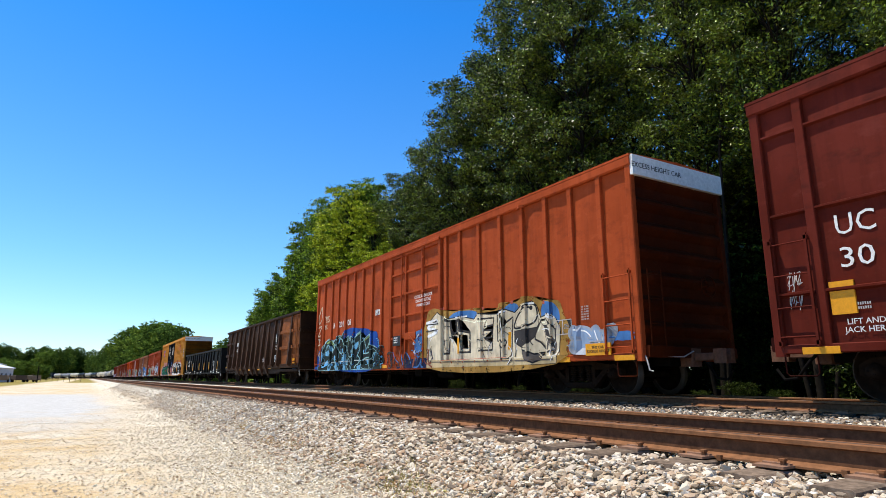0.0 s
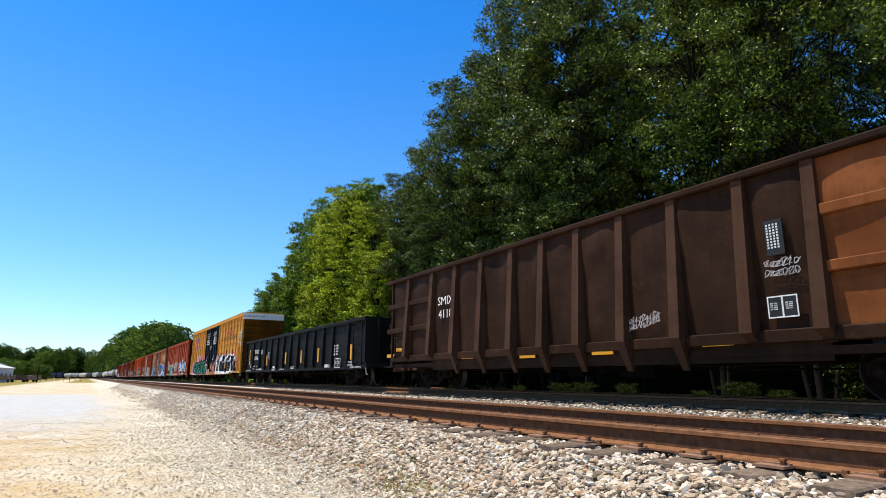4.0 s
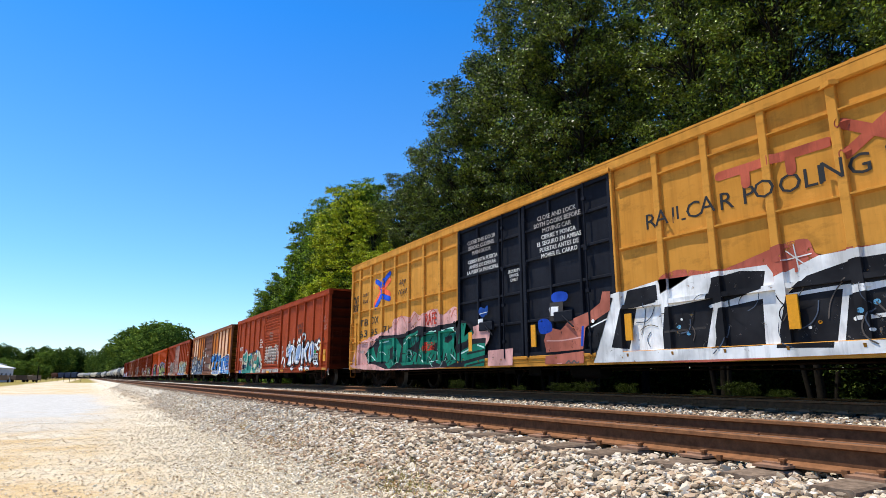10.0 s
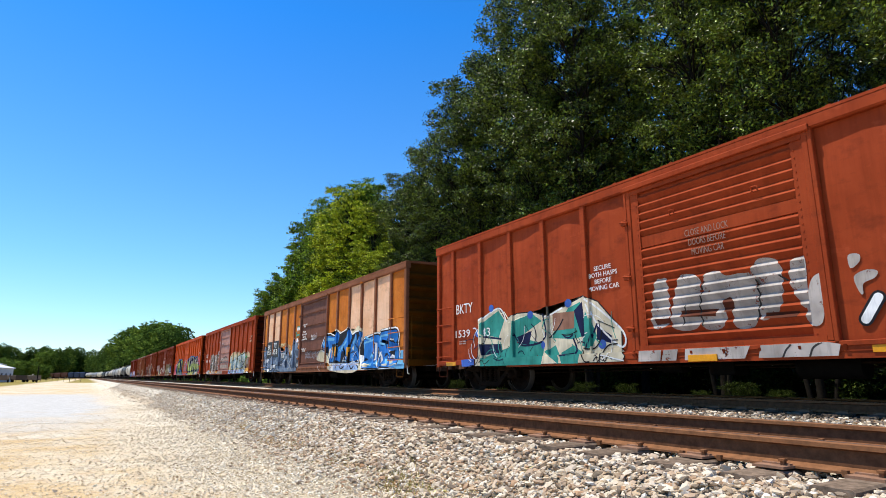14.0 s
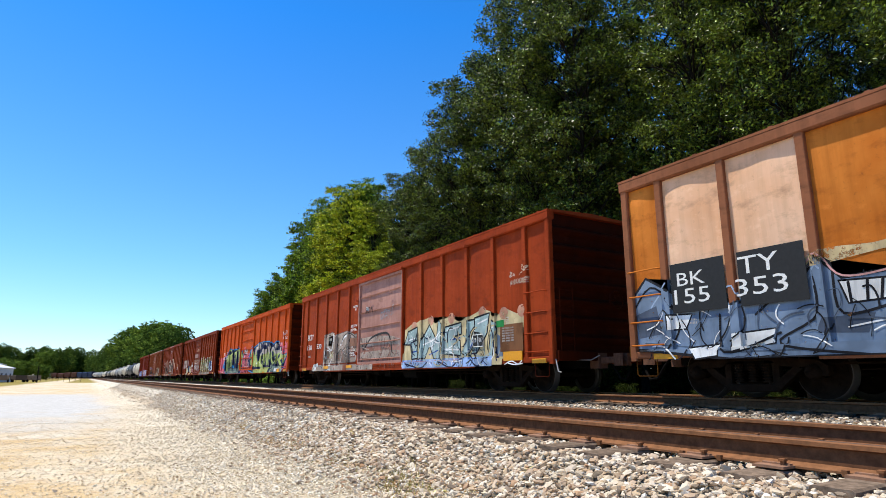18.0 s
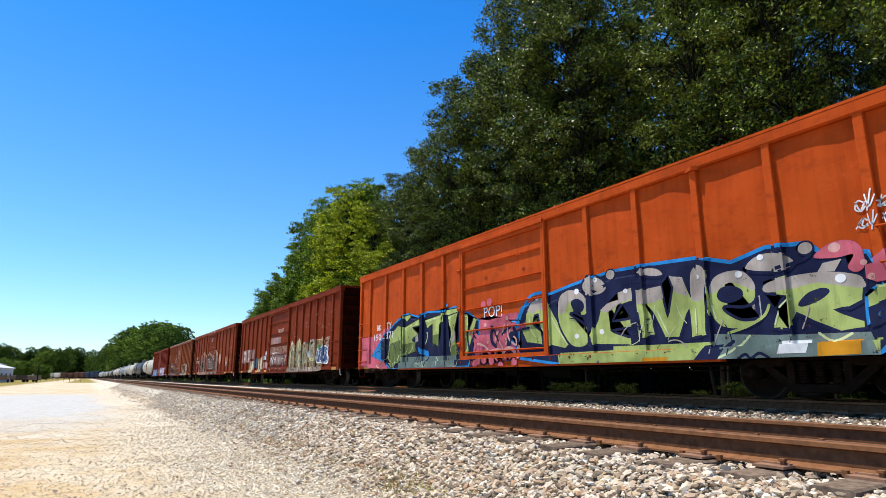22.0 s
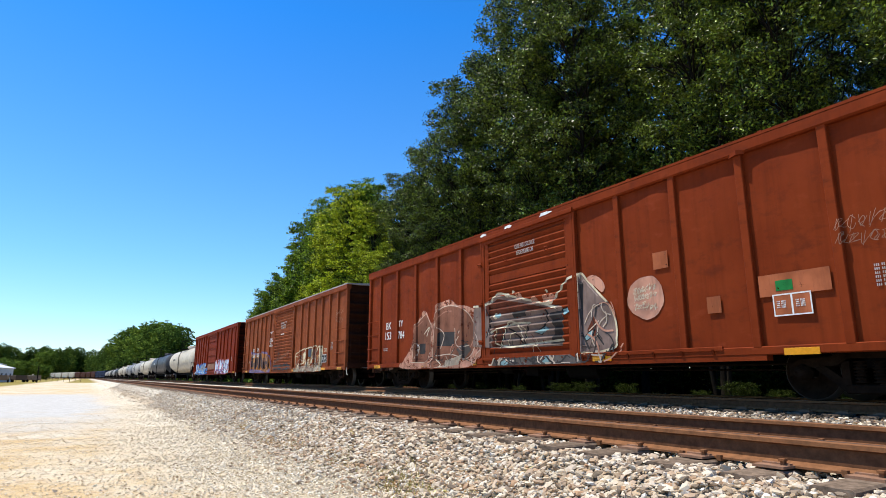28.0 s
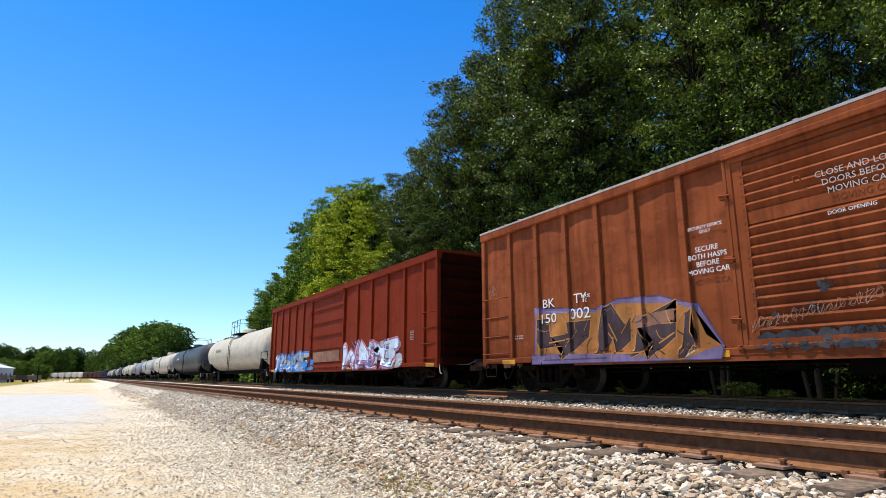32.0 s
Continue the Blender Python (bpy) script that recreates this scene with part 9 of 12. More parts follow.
    p.fill(GREYW, [(164.91, 0.99), (164.75, 2.34), (163.67, 2.44), (163.3, 2.23), (162.97, 2.3), (161.81, 2.39), (161.02, 2.18), (160.64, 2.2), (160.72, 1.16), (160.91, 1.03)], DULLASH, 0.03, cover=0.8)
    p.fill(DULLG, [(162.95, 1.47), (162.28, 1.6), (161.84, 1.89), (161.61, 2.27), (161.62, 0.97), (163.07, 1.13)], cover=0.75)
    p.fill(DULLG, [(164.7, 1.04), (164.57, 1.62), (163.87, 1.56), (164.15, 1.21)], cover=0.75)
    p.fill(DULLG, [(161.12, 2.04), (160.65, 2.13), (160.7, 1.61), (161.09, 1.57)], cover=0.75)
    p.fill(DULLG, [(163.33, 2.16), (163, 2.21), (163.13, 0.97), (163.41, 0.98)], cover=0.75)
    p.fill(GREYBR, [(161.52, 2.05), (160.66, 2.01), (160.7, 1.68), (161.55, 1.68)])
    p.line(WHITE_S, 0.08, [(164.58, 1.57), (164.46, 1.27)], cover=0.8)
    p.line(WHITE_S, 0.08, [(164.29, 1.79), (163.74, 1.63), (163.53, 2.37)], cover=0.8)
    p.line(WHITE_S, 0.08, [(162.62, 1.81), (162.24, 2.09), (161.79, 2.22)], cover=0.8)
    p.line(SOOT, 0.055, [(162.53, 1.87), (162.23, 2.19), (161.61, 2.27), (161.01, 2.09)])
    p.line(SOOT, 0.055, [(162.87, 2.1), (163.02, 1.45), (162.49, 1.61), (161.91, 1.23)])
    p.line(SOOT, 0.055, [(161.7, 1.63), (161.46, 2.17)])
    p.line(STRAW, 0.04, [(163.89, 1.24), (163.75, 1.51), (163.64, 1.31)], cover=0.8)
    p.fill(GREYW, [(166.19, 0.98), (158.86, 0.91), (158.9, 0.69), (166.21, 0.69)], cover=0.75)
    p.fill(WHITE_S, [(166.09, 0.99), (165.57, 1.08), (165.63, 0.69), (166.07, 0.69)], cover=0.7)
    p.line(WHITE_S, 0.05, [(164.12, 0.69), (163.87, 0.77), (163.63, 0.69)])
    p.fill(BRICKD, [(162.05, 0.96), (161.59, 0.97), (161.62, 0.69), (162.08, 0.69)])
    p.swirls([SOOT, GREYW, WHITE_S, BRICKD], 165.3, 160.8, 0.76, 1.75, 40, 0.035, 0.75)
    p.fill(GREYW, [(160.35, 1.95), (158.9, 2.0), (157.3, 1.9), (156.6, 1.75), (156.6, 1.55), (158.0, 1.62), (160.35, 1.58)], cover=0.7)
    p.fill(GREYW, [(160.3, 1.38), (158.0, 1.42), (156.6, 1.35), (156.6, 1.12), (158.5, 1.1), (160.3, 1.15)], cover=0.7)
    p.line(SOOT, 0.08, [(160.2, 1.95), (160.0, 1.5), (159.3, 1.9), (158.3, 2.05), (157.6, 1.95), (157.3, 1.3)])
    p.swirls([SOOT, BRICKD, GREYW, DULLG], 160.3, 156.7, 0.95, 1.75, 40, 0.04, 0.75)
    tag(car, dp, L(150.0), L(149.2), 2.8, 3.2, CREAM, 2, 20, 0.022)
    stencil(c, "BKTY", 167.31, 166.41, 2.36, 0.28, proud=0.006)
    stencil(c, "150", 167.31, 166.63, 1.86, 0.25, proud=0.006)
    stencil(c, "530", 165.87, 165.20, 1.87, 0.23, proud=0.006)
    spray_words("SION", car, lambda y: PX + 0.032, L(159.45), 3.05, 0.34, spray(*BLACK), 1.0, 0.1)
    placard(car, -PX - 0.055, L(151.54), 1.42, 0.55, 0.36, BLACKP, WHITE)
    placard(car, -PX - 0.056, L(150.44), 1.82, 0.34, 0.18, spray("sign_green", (0.02, 0.20, 0.05)), name="patch")
    placard(car, -PX - 0.054, L(149.95), 1.42, 1.0, 0.72, spray("plate_brown", (0.16, 0.07, 0.03)), name="stencil_box")
    bars(car, -PX - 0.060, L(150.36), 1.66, (3, 4, 3), 0.042, 0.032, FADED, lines=6, name="small_print")
    reflector(car, -RX - 0.03, L(149.84), 0.93, 0.8, 0.24)
    p = Piece(c, "small brown and white patches")
    p.fill(BRICKD, [(164.17, 2.37), (163.57, 2.29), (163.62, 1.78), (164.22, 1.84)])
    p.fill(SOOT, [(161.51, 2.08), (160.72, 1.97), (160.77, 1.61), (161.56, 1.7)])
    p.fill(BRICKD, [(161.54, 1.62), (160.87, 1.55), (160.91, 1.21), (161.58, 1.26)])
    p.fill(WHITE_S, [(159.82, 3.24), (159.52, 3.15), (159.54, 3.02), (159.83, 3.1)])
    p.line(GREENY, 0.02, [(164.03, 1.27), (163.89, 1.49), (163.79, 1.53), (163.86, 1.28), (163.64, 1.53), (163.62, 1.28)])
    stencil(c, 'SECURITY DEVICE\nONLY', 161.24, 160.70, 3.30, 0.23)
    stencil(c, 'SECURE BOTH HASPS\nBEFORE MOVING CAR', 161.47, 160.63, 2.46, 0.28)
    stencil(c, 'CLOSE AND LOCK\nDOORS BEFORE\nMOVING CAR', 161.54, 160.92, 1.41, 0.29, proud=0.012)
    stencil(c, 'PLATE\nC', 164.06, 163.76, 2.03, 0.26, proud=0.012)
    reflector(car, -RX - 0.048, L(164.14), 0.84, 0.61, 0.12)
    reflector(car, -RX - 0.048, L(161.31), 0.84, 0.60, 0.12)
    tag(car, lambda y: PX + 0.032, L(158.4), L(157.2), 2.5, 2.9, ("grey", (0.3, 0.32, 0.36)), 1, 22, 0.03)

    c = boxcar(170.63, 190.85, 4.53, (0.50, 0.088, 0.013), "bright orange-red boxcar with green and purple graffiti letters", (178.98, 182.88), "panels", seed=8, worn=0.2, fade=(0.57, 0.112, 0.020), ribs_at=([171.65, 173.1, 174.55, 176.02, 177.48], [184.01, 185.45, 186.86, 188.36, 189.84]))
    stencils(c, 8)
    L, car, dp = c["L"], c["car"], c["depth"]
    p = Piece(c, "lime and grey bubble graffiti letters on navy with sky-blue rim")
    p.fill(HOTP, [(171.83, 2.01), (171.35, 2.32), (170.78, 2.39), (170.96, 0.95), (171.61, 0.82), (171.94, 1.09)])
    p.fill(HOTP, [(182.72, 2.05), (180.2, 2.07), (179.71, 0.88), (182.71, 0.69)], cover=0.85)
    p.fill(NAVYD, [(180.54, 1.45), (179.99, 2.17), (179.1, 2.36), (178.06, 2.52), (176.83, 2.65), (175.76, 2.63), (174.66, 2.58), (173.98, 2.38), (173.33, 2.53), (172.63, 2.47), (172.42, 2.23), (171.81, 2.18), (171.68, 1.86), (170.85, 1.84), (170.88, 1.62), (171.81, 0.69), (173.39, 0.69), (178.58, 0.69), (180.01, 0.86)], SKYE, 0.07)
    p.fill(GREENL, [(178.56, 0.95), (171.78, 0.93), (171.81, 0.69), (173.39, 0.69), (178.53, 0.69)], cover=0.8)
    p.fill(GREENL, [(180.2, 1.75), (179.91, 1.62), (179.83, 2.0), (179.62, 2.24), (179.25, 2.37), (178.96, 2.31), (178.79, 1.96), (178.5, 1.56), (178.2, 1.15), (178.38, 1.03), (178.94, 1.14), (179.28, 1.59), (179.33, 1.94), (179.48, 1.92), (179.56, 1.71), (179.2, 1.49), (179.19, 1.16), (179.82, 1.24), (180.0, 1.52)], NAVYD, 0.055)
    p.fill(WARMG, [(179.76, 2.06), (179.6, 2.26), (179.25, 2.36), (178.98, 2.3), (178.87, 2.09), (179.09, 1.99), (179.31, 2.06), (179.56, 1.96)])
    p.fill(GREENL, [(178.6, 2.06), (178.51, 2.3), (178.2, 2.41), (177.86, 2.34), (177.61, 2.13), (177.59, 1.83), (177.76, 1.75), (178.01, 1.85), (178.17, 1.83), (177.83, 1.65), (177.57, 1.42), (177.67, 1.08), (178.12, 1.07), (178.42, 1.36), (178.59, 1.69)], NAVYD, 0.055, True)
    p.fill(WARMG, [(178.58, 2.06), (178.49, 2.29), (178.2, 2.4), (177.86, 2.33), (177.62, 2.13), (177.61, 1.89), (177.89, 2.01), (178.15, 2.13), (178.37, 1.91), (178.54, 1.87)], smooth=True)
    p.fill(NAVYD, [(178.13, 2.11), (177.91, 2.17), (177.7, 2.03), (177.76, 1.86), (178.01, 1.88)], smooth=True)
    p.fill(WARMG, [(177.71, 2.32), (177.71, 2.53), (177.44, 2.64), (177.13, 2.54), (176.96, 2.33), (177.11, 2.19), (177.45, 2.18)], NAVYD, 0.055, True)
    p.line(NAVYD, 0.07, [(177.37, 2.27), (177.08, 2.35), (176.84, 2.4), (176.73, 2.52)])
    p.dot(WARMG, 176.84, 2.58, 0.14, NAVYD)
    p.fill(WARMG, [(177.37, 2.31), (177.26, 2.37), (177.07, 2.36), (177.16, 2.27)], smooth=True)
    p.dot(WHITE_S, 177.31, 2.53, 0.07)
    p.dot(WHITE_S, 177.92, 2.34, 0.08)
    p.dot(WHITE_S, 177.98, 1.31, 0.07)
    p.dot(WHITE_S, 179.36, 2.33, 0.06)
    p.line(PALELIME, 0.03, [(179.47, 1.38), (179.64, 1.58), (179.7, 1.85)])
    p.line(PALELIME, 0.03, [(178.34, 1.18), (178.61, 1.51), (178.82, 1.81)])
    p.line(SKYE, 0.08, [(180.16, 1.76), (179.87, 2.21), (179.58, 2.44), (179.13, 2.47)])
    p.fill(GREENL, [(177.53, 1.3), (177.29, 1.62), (177.2, 1.84), (176.98, 1.97), (176.64, 2.02), (176.68, 2.18), (176.27, 2.23), (176.26, 1.93), (176.58, 1.88), (176.74, 1.72), (176.86, 1.56), (176.34, 1.58), (176.32, 1.39), (176.66, 1.38), (176.92, 1.36), (176.35, 1.18), (176.35, 1.02), (177.41, 1.08)], NAVYD, 0.055)
    p.fill(WARMG, [(177.2, 1.83), (176.98, 1.96), (176.65, 2.01), (176.66, 2.16), (176.28, 2.22), (176.27, 1.99), (176.62, 1.92), (176.99, 1.76)])
    p.dot(WHITE_S, 177.18, 1.36, 0.07)
    p.dot(WHITE_S, 176.44, 2.17, 0.06)
    p.fill(GREENL, [(176.16, 2.14), (175.51, 2.17), (175.47, 1.83), (175.41, 1.53), (175.25, 2.09), (175.32, 2.35), (174.99, 2.27), (174.85, 1.87), (174.83, 2.34), (174.62, 2.44), (174.45, 2.29), (174.54, 1.13), (174.92, 1.09), (174.92, 1.63), (175.17, 1.11), (175.51, 1.12), (175.8, 1.71), (175.73, 1.2), (176.02, 1.15)], NAVYD, 0.055)
    p.fill(WARMG, [(176.14, 2.13), (175.52, 2.16), (175.48, 1.91), (175.7, 1.85), (176.11, 1.84)])
    p.fill(WARMG, [(175.31, 2.32), (175.01, 2.26), (174.9, 1.87), (175.19, 1.99)])
    p.fill(WARMG, [(174.81, 2.32), (174.62, 2.43), (174.47, 2.28), (174.51, 1.83), (174.74, 1.76), (174.85, 1.87)], smooth=True)
    p.fill(WARMG, [(176.08, 2.49), (175.86, 2.59), (175.55, 2.52), (175.44, 2.36), (175.73, 2.36)], NAVYD, 0.055, True)
    p.line(NAVYD, 0.06, [(176.09, 2.32), (175.71, 2.22)])
    p.fill(GREENL, [(174.5, 1.77), (174.43, 2.08), (174.14, 2.24), (173.78, 2.2), (173.58, 1.95), (173.59, 1.67), (173.8, 1.57), (174.17, 1.61), (174.15, 1.51), (173.87, 1.35), (173.51, 1.34), (173.89, 1.19), (174.26, 1.24), (174.46, 1.46)], NAVYD, 0.055, True)
    p.fill(WARMG, [(174.46, 1.88), (174.37, 2.12), (174.12, 2.22), (173.79, 2.19), (173.6, 1.98), (173.6, 1.82), (173.79, 1.93), (174.05, 2.02), (174.32, 1.9)], smooth=True)
    p.fill(NAVYD, [(174.31, 1.83), (174.21, 1.95), (174.0, 1.96), (173.82, 1.86), (173.84, 1.73), (174.06, 1.66), (174.25, 1.71)], smooth=True)
    p.line(GREENL, 0.05, [(174.15, 1.14), (173.8, 1.23), (173.48, 1.38), (173.37, 1.55)])
    p.fill(GREENL, [(173.4, 1.93), (172.98, 2.0), (172.42, 1.98), (172.01, 1.88), (171.89, 1.75), (171.95, 1.47), (172.15, 1.38), (172.36, 1.38), (171.96, 1.19), (171.97, 1.07), (172.32, 1.03), (172.7, 1.22), (172.93, 1.37), (173.05, 1.12), (173.36, 1.16), (173.26, 1.48), (173.03, 1.67), (173.42, 1.76)], NAVYD, 0.06)
    p.fill(WARMG, [(173.39, 1.91), (172.98, 1.98), (172.42, 1.97), (172.01, 1.87), (171.91, 1.76), (171.94, 1.66), (172.34, 1.76), (172.6, 1.82), (173.0, 1.77), (173.41, 1.77)], smooth=True)
    p.fill(WARMG, [(172.54, 1.98), (172.45, 2.11), (172.17, 2.13), (172.29, 1.96)])
    p.fill(NAVYD, [(172.89, 1.53), (172.72, 1.68), (172.49, 1.73), (172.4, 1.66), (172.57, 1.54), (172.83, 1.47)], smooth=True)
    p.fill(WARMG, [(173.72, 2.19), (173.64, 2.36), (173.37, 2.45), (173.06, 2.39), (172.86, 2.23), (172.96, 2.1), (173.26, 2.08)], NAVYD, 0.055, True)
    p.line(NAVYD, 0.06, [(173.23, 2.12), (172.96, 2.17), (172.68, 2.23), (172.58, 2.34)])
    p.dot(WARMG, 172.68, 2.39, 0.13, NAVYD)
    p.fill(GREENL, [(171.91, 1.55), (171.74, 1.67), (171.11, 1.7), (170.84, 1.78), (171.13, 1.52), (171.41, 1.37), (171.56, 1.19), (171.63, 1.35), (171.94, 1.13)], SKYE, 0.05)
    p.fill(NAVYD, [(171.91, 1.37), (171.63, 1.46), (171.62, 1.33), (171.58, 1.16), (171.91, 1.07)])
    p.fill(HOTP, [(172.57, 2.22), (172.33, 2.39), (172.05, 2.4), (171.89, 2.27), (171.87, 1.99), (171.99, 1.9), (172.1, 1.99), (172.0, 2.17), (172.23, 2.16)], smooth=True)
    p.fill(HOTP, [(171.87, 1.99), (171.42, 2.04), (171.0, 2.14), (170.76, 2.38), (170.82, 1.83), (171.1, 1.75), (171.72, 1.71), (171.88, 1.79)])
    p.fill(HOTP, [(171.53, 0.97), (171.23, 1.31), (170.87, 1.57), (170.94, 1.03), (171.2, 0.94)])
    p.dot(PALEPINK, 172.25, 2.32, 0.09)
    p.dot(PALEPINK, 171.88, 2.03, 0.05)
    p.dot(HOTP, 171.41, 2.34, 0.12, BRICKD)
    p.dot(PALEPINK, 171.80, 1.81, 0.06)
    p.fill(GREYGR, [(174.43, 1.14), (173.25, 1.05), (171.92, 1.02), (171.82, 0.69), (173.37, 0.69), (174.48, 0.69)], cover=0.9)
    p.fill(GREENL, [(176.86, 1.03), (175.77, 1.01), (174.44, 1.0), (174.48, 0.69), (175.8, 0.69), (176.89, 0.69)], cover=0.85)
    p.line(PALELIME, 0.04, [(174.4, 0.69), (174.04, 0.84), (173.76, 1.07)])
    p.line(PALELIME, 0.04, [(172.63, 1.04), (172.43, 0.91), (172.17, 1.01)])
    p.line(NAVYD, 0.06, [(174.4, 0.69), (174.24, 0.88), (174.07, 0.99)])
    p.line(NAVYD, 0.05, [(173.96, 0.69), (173.82, 0.76), (173.73, 0.69), (173.57, 0.77), (173.42, 0.69)])
    p.fill(NAVYD, [(174.84, 0.69), (174.59, 0.94), (174.26, 0.95), (174.4, 0.69)])
    p.dot(WHITE_S, 172.22, 1.84, 0.08)
    p.dot(WHITE_S, 173.85, 2.14, 0.07)
    p.dot(WHITE_S, 174.63, 2.20, 0.05)
    p.dot(WHITE_S, 173.43, 2.37, 0.06)
    p.dot(WHITE_S, 171.42, 1.46, 0.08)
    p.line(PALELIME, 0.03, [(173.3, 1.23), (173.2, 1.45), (173.0, 1.62)])
    p.line(PALELIME, 0.03, [(175.42, 1.19), (175.65, 1.67)])
    p.line(PALELIME, 0.03, [(174.79, 1.18), (174.77, 1.62)])
    p.line(PALELIME, 0.03, [(174.36, 1.42), (174.43, 1.65)])
    p.fill(WHITE_S, [(173.2, 0.95), (172.74, 0.95), (172.82, 0.75), (173.28, 0.75)])
    p.fill(AMBER, [(172.63, 0.91), (172.02, 0.92), (172.04, 0.71), (172.65, 0.69)])
    p.fill(AMBER, [(176.03, 0.76), (175.42, 0.76), (175.43, 0.69), (176.04, 0.69)])
    p.swirls([PALELIME, NAVYD, WARMG], 179.6, 172.0, 0.95, 1.7, 16, 0.018)
    p = Piece(c, "lime and olive graffiti letters on navy with pink clouds")
    p.fill(HOTP, [(190.84, 1.97), (189.47, 1.96), (187.93, 2.27), (188.01, 0.69), (189.93, 0.76), (190.86, 0.9)], cover=0.88)
    p.fill(NAVYD, [(182.64, 1.94), (182.12, 2.06), (181.36, 2.09), (180.03, 1.79), (180.17, 0.82), (182.28, 0.69), (182.78, 0.69)], cover=0.6)
    p.fill(HOTP, [(182.21, 1.79), (181.97, 2), (181.52, 1.97), (181.03, 1.99), (180.54, 1.87), (180.08, 1.42), (180.13, 1.11), (180.82, 1.11), (181.78, 1.06), (182.32, 1.05)], smooth=True, cover=0.88)
    p.fill(NAVYD, [(189.6, 1.22), (188.88, 1.72), (187.58, 2.35), (186.6, 2.61), (185.75, 2.43), (185.09, 2.53), (183.94, 2.45), (183.31, 2.54), (182.95, 2.3), (182.6, 2.29), (182.28, 2.12), (182, 2), (182.01, 1.63), (182.3, 1.2), (182.45, 0.69), (187.68, 0.69), (188.35, 0.95)], SKYE, 0.06)
    p.fill(GREENL, [(188.2, 1.07), (187.99, 1.92), (187.34, 2.25), (186.94, 2.17), (187.08, 0.91), (187.67, 0.71)], BLACK, 0.045)
    p.fill(GREENL, [(186.85, 2.14), (185.69, 2.36), (185.61, 2.12), (186.17, 2.08), (185.73, 1.84), (186.2, 1.68), (185.84, 1.25), (186.91, 1.1)], BLACK, 0.045)
    p.fill(GREENL, [(185.3, 2.28), (183.94, 2.4), (183.95, 2.1), (184.3, 2.06), (184.36, 1.36), (184.75, 1.46), (184.76, 2.1), (185.11, 1.97)], BLACK, 0.045)
    p.fill(GREENL, [(183.79, 2.29), (183.13, 2.41), (183.36, 1.86), (183.22, 1.04), (183.61, 0.96), (183.59, 1.79)], BLACK, 0.045)
    p.fill(GREENL, [(183.07, 1.25), (182.95, 2.3), (182.6, 2.25), (182.58, 1.69), (182.28, 2.12), (182.1, 2.05), (182.64, 0.99), (183.01, 0.93)], BLACK, 0.045)
    p.fill(OLIVE, [(188.08, 1.18), (187.93, 1.61), (187.1, 1.71), (187.11, 0.93), (187.64, 0.75)])
    p.fill(OLIVE, [(186.86, 1.53), (185.95, 1.59), (185.87, 1.27), (186.88, 1.12)])
    p.fill(OLIVE, [(184.72, 1.74), (184.35, 1.75), (184.36, 1.37), (184.72, 1.47)])
    p.fill(OLIVE, [(183.57, 1.3), (183.29, 1.4), (183.23, 1.05), (183.59, 0.97)])
    p.fill(OLIVE, [(183.01, 1.42), (182.68, 1.55), (182.64, 1.24), (182.99, 0.96)])
    p.fill(GREYGR, [(187.04, 1.09), (183.27, 1.04), (183.22, 0.7), (187.07, 0.69)], cover=0.9)
    p.line(NAVYD, 0.05, [(186.55, 1.09), (186.44, 0.69)])
    p.line(NAVYD, 0.05, [(184.97, 1.07), (185.24, 0.69)])
    p.line(NAVYD, 0.05, [(183.86, 1.05), (183.79, 0.69)])
    p.fill(WARMG, [(183.53, 1.71), (183.33, 1.78), (183.32, 1.53), (183.52, 1.42)])
    p.fill(WARMG, [(185.94, 1.76), (185.77, 1.84), (185.73, 1.6), (185.93, 1.56)])
    p.fill(SKYE, [(185.76, 1.41), (185.01, 1.22), (184.97, 1.04), (185.71, 1.21)])
    p.fill(SKYE, [(189.54, 1.24), (188.78, 1.71), (188.75, 1.07)])
    p.fill(GREENL, [(183.95, 2.35), (183.83, 2.48), (183.17, 2.49), (183.14, 2.35), (183.74, 2.29)], BLACK, 0.03)
    p.fill(GREENL, [(186.92, 2.53), (186.31, 2.56), (186.32, 2.45), (186.59, 2.32)], BLACK, 0.03)
    p.dot(SKYE, 187.33, 2.45, 0.06)
    p.dot(SKYE, 183.81, 2.63, 0.06)
    p.dot(SKYE, 185.29, 2.42, 0.06)
    p.line(PALELIME, 0.03, [(187.92, 1.83), (187.33, 2.14)])
    p.line(PALELIME, 0.03, [(186.64, 2.01), (185.84, 2.2)])
    p.line(PALELIME, 0.03, [(185.12, 2.2), (184.06, 2.31)])
    p.line(PALELIME, 0.03, [(183.64, 2.24), (183.34, 2.29)])
    p.line(PALELIME, 0.03, [(182.85, 2.21), (182.7, 2.18)])
    p.dot(PALEPINK, 181.68, 1.84, 0.07, cover=0.7)
    p.dot(PALEPINK, 181.59, 1.37, 0.07, cover=0.7)
    p.dot(PALEPINK, 180.64, 1.95, 0.07, cover=0.7)
    p.dot(PALEPINK, 181.94, 0.90, 0.07, cover=0.7)
    p.dot(PALEPINK, 180.28, 1.57, 0.07, cover=0.7)
    p.dot(HOTP, 181.76, 2.43, 0.13)
    p.dot(HOTP, 181.46, 2.48, 0.13)
    p.dot(HOTP, 181.95, 0.84, 0.13)
    p.dot(HOTP, 181.28, 0.83, 0.13)
    p.dot(HOTP, 180.25, 0.77, 0.13)
    p.dot(HOTP, 182.11, 0.76, 0.13)
    p.dot(HOTP, 181.65, 0.86, 0.13)
    p.dot(HOTP, 180.85, 0.68, 0.13)
    p.fill(SKYE, [(180.46, 1.88), (180.08, 1.85), (180.06, 1.61), (180.1, 1.27), (180.28, 1.64)], BLACK, 0.03)
